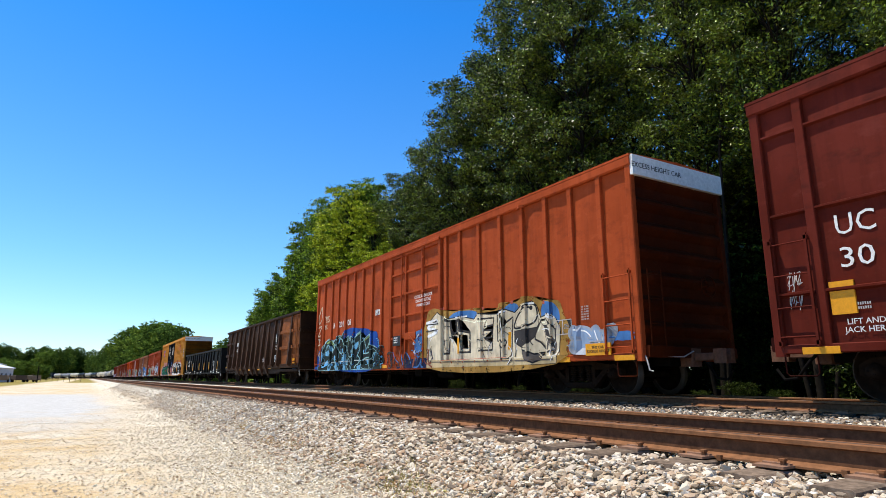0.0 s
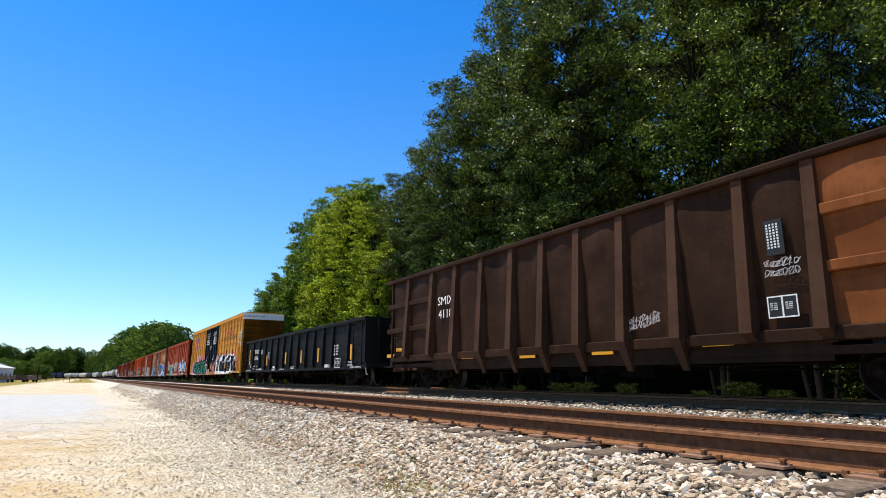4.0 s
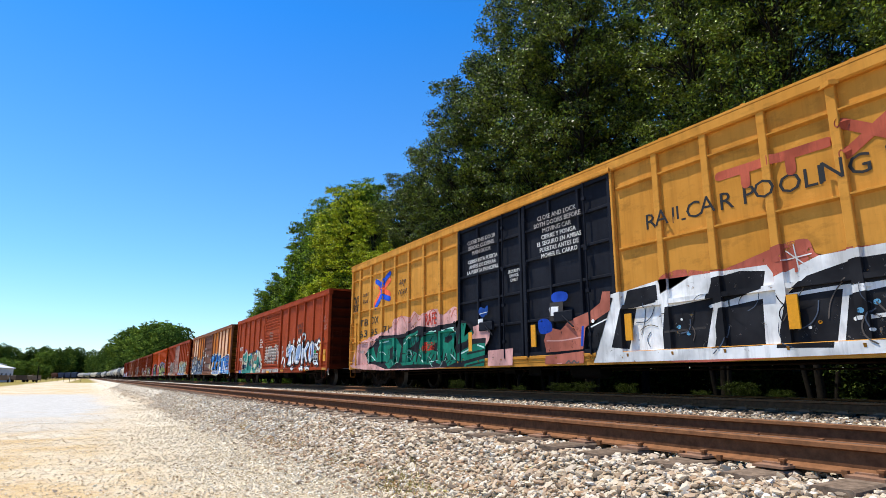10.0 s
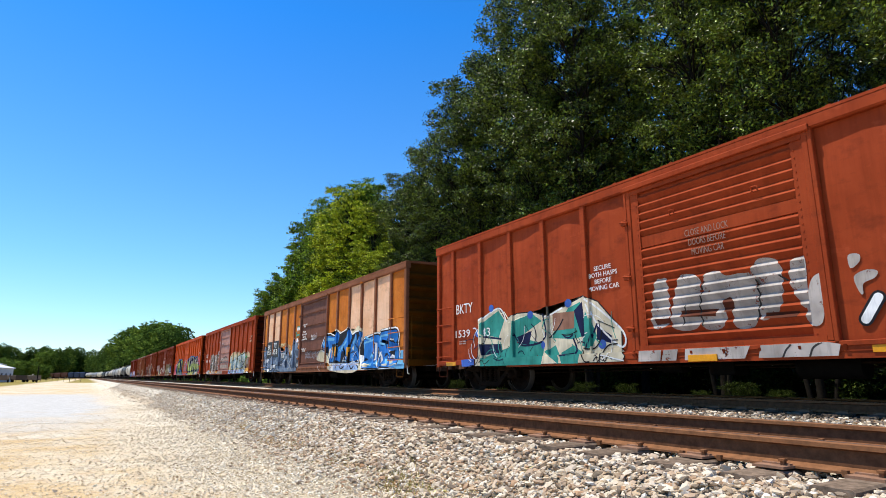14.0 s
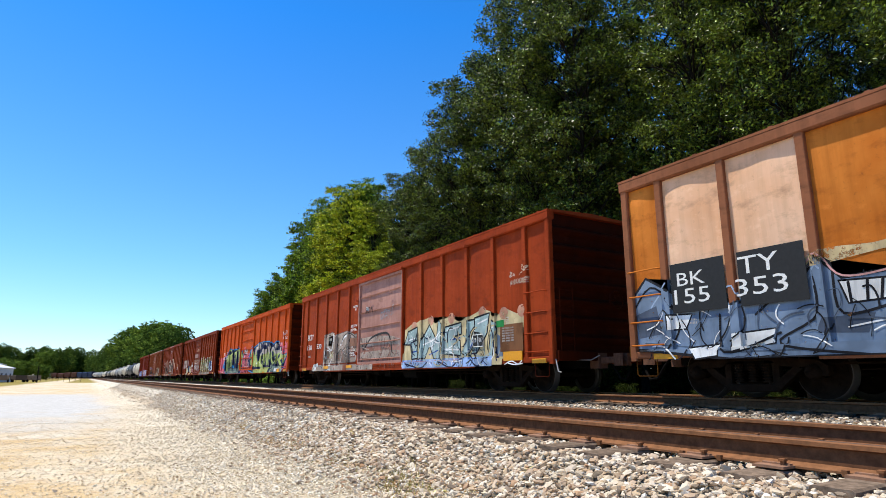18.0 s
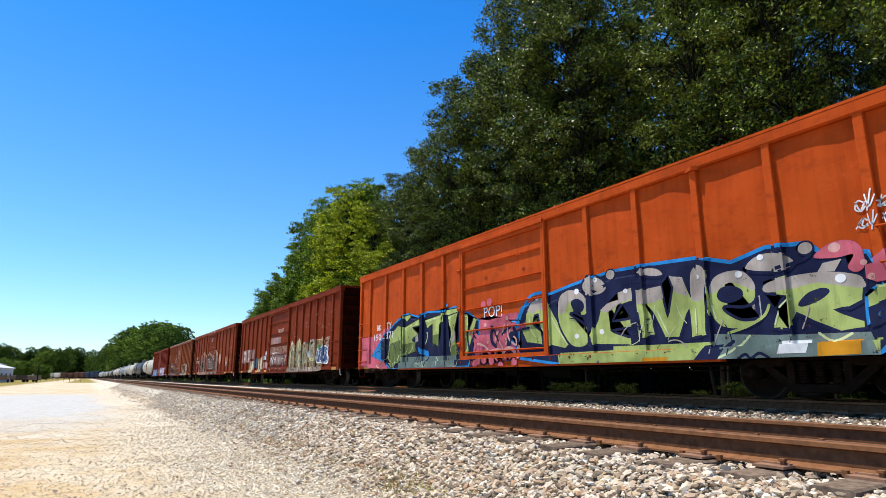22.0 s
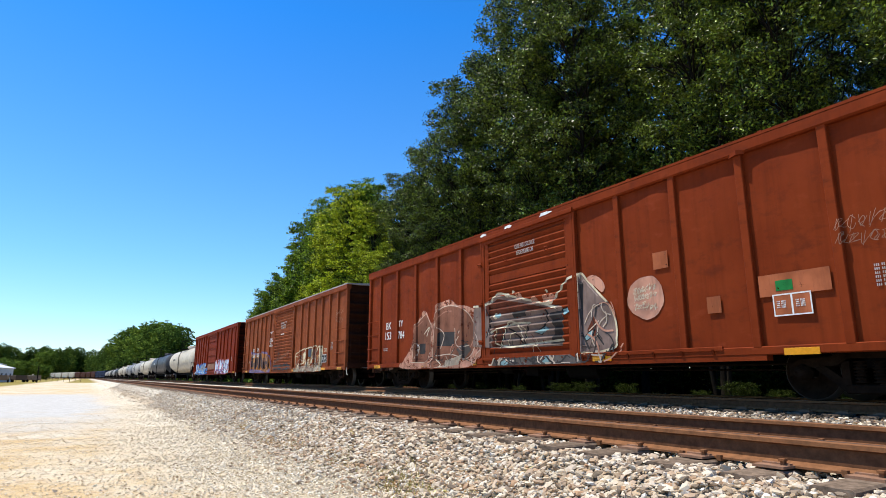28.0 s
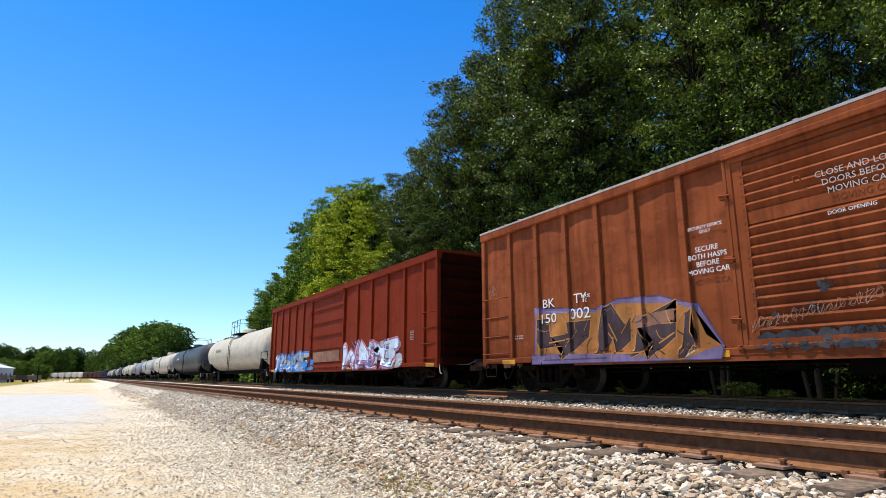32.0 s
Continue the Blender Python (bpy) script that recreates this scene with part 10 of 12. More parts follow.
    p.swirls([BLACK, PALELIME, NAVYD, OLIVE], 189.0, 183.0, 0.78, 1.75, 56, 0.025)
    p.swirls([HOTP, PALEPINK, NAVYD], 182.6, 180.0, 0.95, 1.7, 30, 0.09, 0.8)
    word("POP!", car, -PX - 0.024, L(181.3), 2.18, 0.45, spray(*WHITE_S), 1.0, name="sprayed_word")
    tag(car, dp, L(171.9), L(171.1), 2.5, 3.0, WHITE_S, 2, 26, 0.035)
    stencil(c, "BK", 189.15, 188.76, 2.27, 0.22, proud=0.01)
    stencil(c, "TY", 188.29, 187.85, 2.30, 0.23, proud=0.01)
    stencil(c, "150", 189.41, 188.76, 1.91, 0.24, proud=0.01)
    stencil(c, "371", 188.34, 187.71, 1.94, 0.27, proud=0.01)

    c = boxcar(193.12, 213.4, 4.50, (0.19, 0.034, 0.009), "dark oxide-red boxcar with scratched sides and faded graffiti", (201.22, 205.26), "panels", (7, 7), 0.85, 9, worn=0.4, fade=(0.23, 0.044, 0.012), ribs_at=([194.2, 195.35, 196.49, 197.61, 198.75, 199.92], [206.38, 207.58, 208.78, 209.96, 211.21, 212.4]))
    stencils(c, 9)
    L, car, dp = c["L"], c["car"], c["depth"]
    p = Piece(c, "faded khaki graffiti with a blue bubble word")
    p.fill(KHAKI, [(201.14, 0.69), (200.99, 1.94), (200.71, 2.24), (199.82, 2.09), (199.38, 2.46), (199.01, 2.08), (198.07, 2.03), (197.73, 2.15), (197.44, 1.95), (196.47, 2.21), (195.89, 2.21), (195.45, 2.09), (195.28, 1.75), (195.41, 0.74), (196.32, 0.69)], CREAMY, 0.025, cover=0.62)
    p.fill(SAGEK, [(200.96, 0.94), (200.71, 2.19), (200.1, 2.21), (200.08, 1.53), (200.61, 1.35)], CREAMY, 0.03, cover=0.65)
    p.fill(SAGEK, [(199.9, 1.1), (199.62, 2.01), (199.35, 2.41), (198.99, 2.04), (199.31, 1.67), (198.86, 1.05)], CREAMY, 0.03, cover=0.65)
    p.fill(SAGEK, [(198.73, 1.09), (198.55, 1.8), (198.08, 1.89), (197.89, 1.64), (198.24, 1.39), (197.91, 1.19)], CREAMY, 0.03, cover=0.65)
    p.fill(SAGEK, [(197.52, 1.16), (197.34, 1.93), (196.57, 2.13), (196.54, 1.75), (197.09, 1.56), (196.62, 1.27)], CREAMY, 0.03, cover=0.65)
    p.fill(("slate_blue", (0.055, 0.085, 0.19)), [(196.37, 1.47), (196.22, 1.75), (195.9, 1.83), (195.53, 1.78), (195.34, 1.87), (194.87, 1.8), (194.72, 1.68), (194.79, 1.48), (194.65, 1.32), (194.72, 1.08), (195.1, 1.04), (195.61, 1.11), (196.27, 1.11)], WHITE_S, 0.07, smooth=True)
    p.line(WHITE_S, 0.035, [(196.05, 1.71), (196.21, 1.24)])
    p.line(WHITE_S, 0.035, [(196.06, 1.65), (195.8, 1.7)])
    p.line(WHITE_S, 0.035, [(196.12, 1.5), (195.9, 1.52)])
    p.line(WHITE_S, 0.035, [(195.66, 1.71), (195.84, 1.21), (195.56, 1.22)])
    p.line(WHITE_S, 0.035, [(195.69, 1.59), (195.5, 1.63)])
    p.line(WHITE_S, 0.035, [(195.74, 1.43), (195.57, 1.46)])
    p.line(WHITE_S, 0.035, [(195.11, 1.74), (195.29, 1.17), (195.08, 1.11)])
    p.line(WHITE_S, 0.035, [(194.83, 1.66), (195.02, 1.57), (194.86, 1.41), (194.72, 1.27), (194.96, 1.11)])
    p.line(NAVYD, 0.03, [(196.04, 1.22), (195.85, 1.63)])
    p.line(NAVYD, 0.03, [(195.43, 1.7), (195.57, 1.19)])
    p.fill(GREYW, [(201.12, 0.94), (196.46, 0.9), (195.52, 0.96), (195.55, 0.75), (196.48, 0.69), (201.11, 0.69)], cover=0.5)
    p.line(BLACK, 0.03, [(199.91, 0.9), (199.73, 0.69)])
    p.line(BLACK, 0.03, [(198.87, 0.96), (198.65, 0.69)])
    p.line(BLACK, 0.03, [(198.17, 0.95), (198.07, 0.69)])
    p.line(BLACK, 0.03, [(197.25, 0.93), (197.19, 0.7)])
    p.line(BLACK, 0.03, [(196.88, 0.96), (196.84, 0.71)])
    p.fill(PINKD, [(205.15, 2.77), (202.81, 2.72), (202.82, 2.37), (205.16, 2.37)], cover=0.85)
    p.fill(GREYBR, [(205.26, 2.21), (201.55, 2.17), (201.6, 1.3), (205.18, 1.2)], cover=0.6)
    p.fill(PINKD, [(205.04, 1.7), (203.51, 1.92), (202.5, 1.72), (201.77, 1.43), (202.52, 1.17), (204.68, 1.2)], cover=0.6)
    p.line(WHITE_S, 0.03, [(204.93, 1.35), (204.67, 1.72), (203.98, 1.43), (203.52, 1.73), (203.07, 1.32)])
    p.line(WHITE_S, 0.03, [(203.31, 1.78), (203.47, 2.05), (203.69, 1.81)])
    p.line(WHITE_S, 0.03, [(204.67, 1.81), (203.63, 1.85)])
    p.fill(PINKD, [(212.56, 2.29), (211.64, 2.26), (211.59, 1.4), (212.5, 1.4)], cover=0.8)
    p.fill(PINKD, [(211.38, 2.3), (210.45, 2.27), (210.42, 1.41), (211.33, 1.41)], cover=0.8)
    p.fill(PINKD, [(210.13, 2.26), (209.22, 2.26), (209.2, 1.64), (210.11, 1.64)], cover=0.8)
    p.fill(SLATE, [(208.99, 1.63), (208.09, 1.63), (208.08, 1.03), (208.97, 1.02)], cover=0.8)
    p.fill(CREAMY, [(210.26, 1.44), (209.2, 1.47), (209.25, 0.74), (210.24, 0.72)], cover=0.6)
    p.fill(CREAMY, [(207.76, 1.49), (206.98, 1.75), (206.95, 0.77), (207.75, 0.74)], cover=0.55)
    p.fill(WHITE_S, [(206.24, 2), (205.91, 2), (205.91, 1.8), (206.25, 1.79)])
    p.fill(WHITE_S, [(206.36, 1.74), (206.02, 1.75), (206.02, 1.49), (206.36, 1.48)])
    p.fill(PALEPINK, [(206.31, 1.34), (205.65, 1.38), (205.65, 0.96), (206.59, 0.91)], cover=0.7)
    p.swirls([CREAMY, GREYBR, SOOT, KHAKI, GREENY], 200.9, 196.8, 0.76, 1.8, 60, 0.028, 0.75)
    p.swirls([PINKD, WHITE_S, SOOT, GREYBR], 204.9, 201.6, 0.95, 1.55, 40, 0.06, 0.75)
    spray_words("SUMLET\nGRID\nBALE", car, dp, L(194.75), 2.02, 0.19, spray("tan_line", (0.62, 0.5, 0.40)), 0.9, 0.2)
    spray_words("PIKE SFR", car, lambda y: PX + 0.032, L(202.9), 3.08, 0.30, spray("tan_line", (0.62, 0.5, 0.40)), 1.0, 0.15)
    spray_words("BLANK", car, dp, L(197.1), 2.2, 0.17, spray(*WHITE_S), 1.1, 0.25)
    spray_words("SFB", car, dp, L(200.5), 2.27, 0.20, spray(*WHITE_S), 1.0, 0)
    spray_words("MSK", car, dp, L(198.3), 2.12, 0.18, spray(*WHITE_S), 1.1, 0.2)
    strokes(car, dp, [[(L(200.8), 0.95), (L(200.6), 1.9), (L(199.9), 1.85)], [(L(199.4), 1.7), (L(199.25), 2.35), (L(198.8), 1.8), (L(199.3), 1.3), (L(199.0), 0.9)], [(L(197.4), 2.1), (L(197.45), 1.4), (L(196.9), 1.25), (L(196.3), 1.35)]], 0.07, ("yellow_green", (0.45, 0.45, 0.08)), WHITE_S, 0.017, 0.75)
    haze(car, dp, L(195.75), L(195.4), 1.95, 2.1, [("sand", (0.52, 0.40, 0.22))], 3, 81, 0.85, 0.25)
    placard(car, -PX - 0.056, L(195.87), 1.85, 0.32, 0.17, spray("sign_green", (0.02, 0.20, 0.05)), name="patch")
    stencil(c, "BK", 212.36, 211.72, 2.09, 0.24, proud=0.012)
    stencil(c, "TY", 211.28, 210.61, 2.11, 0.27, proud=0.012)
    stencil(c, "151", 212.42, 211.78, 1.64, 0.24, proud=0.012)
    stencil(c, "624", 211.39, 210.59, 1.61, 0.27, proud=0.012)
    rr = random.Random(83)
    strokes(car, dp, [[(L(a), h), (L(a - 0.05 - 0.12 * rr.random()), h + rr.uniform(-0.12, 0.12)), (L(a - 0.2 - 0.1 * rr.random()), h + rr.uniform(-0.1, 0.2))] for a, h in [(rr.uniform(194.2, 200.5), rr.uniform(2.3, 3.7)) for _ in range(26)]], 0.012, ("scratch", (0.40, 0.26, 0.20)), None, 0.01, 0.7, name="scratch")

    c = boxcar(215.5, 235.62, 4.53, (0.205, 0.041, 0.0125), "rust-brown boxcar with louvred door and old sketchy graffiti", (223.6, 227.42), "louvre", seed=10, worn=0.3, fade=(0.24, 0.053, 0.017), ribs_at=([216.46, 217.9, 219.34, 220.78, 222.24], [228.66, 230.11, 231.61, 233.07, 234.56]))
    stencils(c, 10, False)
    L, car, dp = c["L"], c["car"], c["depth"]
    p = Piece(c, "old grey-brown graffiti shapes with pale outlines")
    p.fill(DUSTP, [(232.69, 0.73), (232.02, 1.39), (231.32, 2.44), (230.92, 2.56), (230.53, 2.11), (230.21, 2.66), (229.77, 2.77), (229.33, 2.78), (228.9, 2.57), (228.32, 2.47), (227.8, 2.12), (227.84, 0.78), (230.33, 0.69)], smooth=True, cover=0.55)
    p.fill(DULLBR, [(231.91, 0.89), (231.74, 2.11), (230.92, 2.49), (230.57, 2.09), (230.57, 1.31), (230.85, 0.86)], PALEL, 0.02, cover=0.85)
    p.fill(DULLBR, [(230.46, 0.79), (230.31, 2.18), (229.83, 2.58), (228.88, 2.52), (228.18, 2.16), (227.95, 1.64), (228.27, 0.97), (230.11, 0.69)], PALEL, 0.025, smooth=True, cover=0.88)
    p.fill(SOOT, [(230.02, 1.81), (229.08, 1.76), (229.11, 1.32), (230.08, 1.37)])
    p.fill(ASH, [(229, 1.23), (228.4, 1.39), (228.15, 1.18), (228.58, 0.9)])
    p.line(PALEL, 0.03, [(230.08, 1.95), (229.72, 1.7), (229.95, 1.28)])
    p.line(PALEL, 0.03, [(229.07, 1.86), (228.96, 1.33), (228.27, 1.31)])
    p.line(PALEL, 0.03, [(230.13, 1.06), (229.31, 1.08), (228.44, 0.9)])
    p.line(PALEL, 0.03, [(231.62, 1.01), (231.36, 1.35), (231.6, 1.55)])
    p.fill(SOOT, [(231.36, 1.5), (230.93, 1.49), (230.95, 1.16), (231.33, 1.15)])
    p.line(CREAMY, 0.04, [(231.03, 1.81), (230.68, 2.01), (230.85, 1.73)])
    p.line(CREAMY, 0.04, [(230.13, 0.95), (229.81, 0.79), (229.95, 0.69)])
    p.fill(GREYC, [(229.45, 0.93), (228.57, 1.05), (228.73, 0.76), (229.65, 0.69)], cover=0.7)
    p.fill(DULLG2, [(223.5, 2.71), (223.25, 2.53), (222.97, 2.25), (222.71, 2.0), (222.54, 1.75), (222.47, 1.46), (222.49, 1.2), (222.6, 0.99), (223.59, 0.97), (223.56, 1.82)], CREAMY, 0.05, True, 0.9)
    p.fill(DUSTP, [(223.28, 2.58), (223.08, 2.65), (222.84, 2.52), (222.74, 2.34), (222.83, 2.23), (223.01, 2.36)], smooth=True, cover=0.8)
    p.fill(RUSTD, [(223.34, 1.44), (223.12, 1.73), (223.05, 1.52), (223.08, 1.29), (223.32, 1.25)])
    p.fill(LBLUEG, [(223.47, 1.24), (223.31, 1.38), (223.11, 1.44), (223.18, 1.28), (223.37, 1.19)], BLACK, 0.02)
    p.line(SOOT, 0.05, [(223.62, 1.63), (223.54, 1.42), (223.43, 1.22), (223.32, 1.02)])
    p.line(SOOT, 0.04, [(223.08, 1.33), (222.95, 1.18), (222.87, 1.09)])
    p.line(SOOT, 0.12, [(223.46, 2.47), (223.51, 1.82), (223.6, 1.03)])
    p.fill(DULLG2, [(227.99, 2.36), (227.25, 2.46), (226.7, 2.61), (225.89, 2.45), (224.9, 2.21), (224.08, 2.04), (224.12, 1.11), (226.16, 1.13), (228.06, 1.25)], cover=0.86)
    p.fill(RUSTD, [(227.25, 2.37), (226.71, 2.51), (224.9, 2.12), (224.15, 2.0), (226.08, 2.08), (227.27, 2.07)], cover=0.8)
    p.fill(SOOT, [(224.6, 1.93), (224.09, 1.95), (224.13, 1.14), (224.56, 1.17), (224.38, 1.5)])
    p.fill(SOOT, [(226.05, 2.07), (225.47, 2.11), (225.51, 1.94), (226.03, 1.93)])
    p.fill(RUSTD, [(226.94, 1.77), (226.26, 1.81), (226.57, 1.17), (227.05, 1.2)], cover=0.85)
    p.fill(LBLUEG, [(225.13, 1.49), (224.82, 1.61), (224.62, 1.54), (224.89, 1.42)], BLACK, 0.02)
    p.fill(LBLUEG, [(224.11, 1.97), (223.9, 1.99), (223.84, 1.88), (224.03, 1.82)], BLACK, 0.02)
    p.line(CREAMY, 0.06, [(227.99, 2.42), (227.16, 2.41), (226.7, 2.65), (225.89, 2.46), (225.03, 2.24), (224.3, 2.02)])
    p.fill(CREAMY, [(224.79, 2.2), (224.62, 2.32), (224.4, 2.26), (224.48, 2.14)], smooth=True)
    p.line(CREAMY, 0.06, [(224.44, 2.2), (224.17, 2.43), (223.91, 2.65), (223.5, 2.72)])
    p.dot(CREAMY, 226.03, 2.62, 0.05)
    p.dot(CREAMY, 224.67, 2.48, 0.05)
    p.dot(CREAMY, 226.83, 2.04, 0.1)
    p.dot(CREAMY, 226.28, 2.56, 0.07)
    p.line(CREAMY, 0.045, [(227.13, 1.58), (226.77, 1.68), (225.95, 1.77), (225.35, 1.75)])
    p.line(CREAMY, 0.045, [(226.61, 1.17), (226.3, 1.76), (226.02, 1.82), (225.73, 1.61), (225.61, 1.14)])
    p.line(BLACK, 0.05, [(226.19, 1.65), (225.89, 1.49), (225.63, 1.24)])
    p.line(BLACK, 0.05, [(225.35, 1.75), (225.5, 1.46), (225.61, 1.12)])
    p.line(BLACK, 0.05, [(226.23, 1.78), (226.42, 1.48), (226.57, 1.17)])
    p.line(BLACK, 0.05, [(224.68, 2.01), (224.65, 1.74), (224.82, 1.58)])
    p.line(BLACK, 0.04, [(227.26, 2.27), (227.07, 1.92), (227.24, 1.49)])
    p.line(CREAMY, 0.05, [(226.8, 1.28), (226.15, 1.17), (225.26, 1.21), (224.11, 1.25)])
    p.fill(LBLUEG, [(224.92, 1.55), (224.74, 1.61), (224.59, 1.53), (224.76, 1.46)])
    p.fill(LBLUEG, [(226.88, 2.07), (226.64, 2.11), (226.51, 2.02), (226.72, 1.97)])
    p.dot(DUSTP, 224.70, 2.30, 0.12, cover=0.7)
    p.dot(DUSTP, 225.14, 2.31, 0.12, cover=0.7)
    p.dot(DUSTP, 224.46, 2.29, 0.12, cover=0.7)
    p.dot(DUSTP, 225.78, 2.48, 0.12, cover=0.7)
    p.fill(ASH, [(226.94, 0.85), (223.91, 0.92), (223.46, 0.73), (223.48, 0.69), (226.96, 0.69)], cover=0.7)
    p.fill(LBLUEG, [(226.67, 0.75), (226.4, 0.83), (226.2, 0.74), (226.43, 0.69)])
    p.fill(LBLUEG, [(224.87, 0.77), (224.65, 0.93), (224.47, 0.8), (224.68, 0.69)])
    p.line(PALEL, 0.03, [(226.72, 0.82), (226.39, 0.9), (226.1, 0.73)])
    p.line(PALEL, 0.03, [(224.91, 0.81), (224.65, 0.98), (224.44, 0.76)])
    p.swirls([SOOT, PALEL, DUSTP, RUSTD, SOOT], 232.2, 227.8, 0.76, 1.8, 30, 0.022, 0.8)
    p.swirls([SOOT, CREAMY, RUSTD], 227.1, 223.9, 0.95, 1.6, 16, 0.025, 0.8)
    p.swirls([SOOT, PALEL, SOOT], 227.0, 222.9, 0.72, 0.86, 34, 0.04)
    p.swirls([SOOT, PALEL, DUSTP], 223.3, 222.5, 0.8, 1.9, 20, 0.035, 0.8)
    b = Mesh()
    blob(b, L(221.65), 1.97, 0.47, 0.44, 0.002, 0, dp, random.Random(3), 0.06)
    part("graffiti", b, [spray(*DUSTP)], car)
    tag(car, dp, L(221.95), L(221.35), 1.75, 2.2, CREAM, 3, 84, 0.02)
    placard(car, -PX - 0.03, L(221.2), 2.67, 0.36, 0.34, spray("orange_patch", (0.40, 0.12, 0.05)), name="patch")
    stencil(c, "BK", 234.04, 233.61, 2.28, 0.26)
    stencil(c, "TY", 233.00, 232.65, 2.30, 0.22)
    stencil(c, "153", 234.10, 233.61, 1.91, 0.28)
    stencil(c, "784", 233.03, 232.52, 1.89, 0.27)
    placard(car, -PX - 0.03, L(220.1), 1.66, 0.28, 0.3, spray("orange_patch", (0.40, 0.12, 0.05)), name="patch")
    placard(car, -PX - 0.03, L(218.65), 1.87, 1.15, 0.36, spray("orange_patch", (0.40, 0.12, 0.05)), name="patch")
    placard(car, -PX - 0.036, L(218.8), 1.85, 0.28, 0.17, spray("sign_green", (0.02, 0.20, 0.05)), name="patch")
    placard(car, -PX - 0.036, L(218.7), 1.53, 0.62, 0.36, spray("orange_patch", (0.40, 0.12, 0.05)), WHITE)
    tag(car, dp, L(217.9), L(216.9), 2.3, 2.75, ("dull_tan", (0.36, 0.21, 0.14)), 2, 34, 0.014)
    word("LD LMT\nLT WT", car, -PX - 0.03, L(231.6), 1.35, 0.14)

    stencil(c, "CLOSE AND LOCK DOOR\nBEFORE MOVING CAR", 225.86, 225.02, 3.73, 0.30, FADED)
    for y, z, w in ((224.55, 4.44, 0.22), (226.11, 4.44, 0.16), (227.32, 4.44, 0.15)):
        b = Mesh()
        blob(b, L(y), z, w, 0.045, 0.002, 0, lambda q: RX + 0.026, random.Random(round(y * 7)), 0.35)
        part("chipped_patch", b, spray(*WHITE_S), car)
    mottled = paint("mottled_rust_paint", (0.188, 0.044, 0.014), 0.6, fade=(0.26, 0.070, 0.024), streak=0.6)
    # this end's rust is darkened for shade as on the other boxcars
    c = boxcar(238.05, 257.95, 4.51, mottled, "weathered rust-brown boxcar with louvred door and pale faded graffiti", (245.95, 250.05), "louvre", (7, 7), 0.9, 11, end_mat=paint("shade_dark_rust_end", (0.035, 0.011, 0.005), 0.5), roof=paint("pale_worn_roof", (0.34, 0.31, 0.29), 0.4), ribs_at=([239.26, 240.32, 241.41, 242.46, 243.57, 244.68], [251.09, 252.27, 253.35, 254.42, 255.51, 256.63]))
    stencils(c, 11, False)
    L, car, dp = c["L"], c["car"], c["depth"]
    p = Piece(c, "pale cream faded graffiti outlines on rust")
    p.line(CREAMY, 0.06, [(245.53, 1.06), (245.52, 1.59), (244.77, 1.73), (244.13, 1.84), (243.89, 1.76), (243.84, 1.26), (244.32, 1.1), (244.96, 1.08)], cover=0.8)
    p.line(CREAMY, 0.06, [(243.85, 1.15), (243.6, 1.43), (243.61, 1.81), (242.74, 1.84), (242.75, 1.28)], cover=0.8)
    p.line(CREAMY, 0.06, [(242.63, 1.14), (242.43, 1.87), (242.05, 1.87), (242.05, 1.63), (241.84, 1.86), (241.28, 1.85), (241.18, 1.75), (241.31, 0.94)], cover=0.8)
    p.fill(GREYC, [(245.51, 0.96), (241.28, 0.98), (241.32, 0.69), (245.54, 0.69)], cover=0.55)
    p.fill(CREAMY, [(245.34, 1.03), (244.83, 1.08), (244.79, 0.78), (245.32, 0.74)], cover=0.6)
    p.fill(CREAMY, [(241.6, 1.82), (241.2, 1.82), (241.24, 1.32), (241.42, 0.8), (241.6, 0.88)], cover=0.7)
    p.fill(CREAMY, [(244.28, 1.58), (243.91, 1.7), (243.78, 1.35), (244.2, 1.14)], cover=0.6)
    p.fill(CREAMY, [(242.84, 1.81), (242.66, 1.81), (242.76, 1.1), (242.96, 1.1)], cover=0.55)
    p.fill(SLATE, [(243.35, 1.78), (242.9, 1.82), (242.96, 1.47), (243.35, 1.43)], cover=0.75)
    p.fill(CREAMY, [(243.73, 1.26), (243.19, 1.33), (243.12, 1.04), (243.73, 1.01)], cover=0.5)
    p.fill(GREYBR, [(242.44, 1.76), (242.1, 1.81), (242.16, 1.31), (242.5, 1.26)], cover=0.6)
    p.line(BLACK, 0.03, [(245.11, 0.89), (244.99, 0.69)])
    p.line(BLACK, 0.03, [(244.22, 0.91), (244.17, 0.7)])
    p.line(BLACK, 0.03, [(243.44, 0.96), (243.41, 0.74)])
    p.line(BLACK, 0.03, [(242.2, 0.99), (242.18, 0.74)])
    p.swirls([CREAMY, SOOTBR, GREYC, BURNT], 245.4, 241.3, 0.72, 1.5, 60, 0.04, 0.7)
    p = Piece(c, "faded orange graffiti letters on a violet field")
    p.fill(VIOLET, [(255.75, 0.69), (255.61, 2.1), (253.5, 1.87), (252.88, 2.03), (251.78, 1.97), (251.37, 1.83), (250.91, 1.71), (250.42, 0.86), (250.48, 0.69)], VIOLETD, 0.03, cover=0.88)
    p.fill(BURNT, [(255.57, 0.94), (255.51, 1.94), (253.53, 1.8), (252.83, 1.93), (251.49, 1.79), (251.01, 1.64), (250.8, 1.14), (250.5, 0.94), (251.32, 0.69), (252.52, 0.84), (253.6, 0.89)], cover=0.9)
    p.fill(SOOTBR, [(255.52, 1.22), (255.52, 1.79), (255.16, 1.81), (255.1, 1.35), (254.41, 1.39), (254.45, 1.65), (253.7, 1.66), (253.78, 1.27), (254.62, 0.77), (254.69, 1.11), (255.43, 1.06)], BURNTE, 0.02)
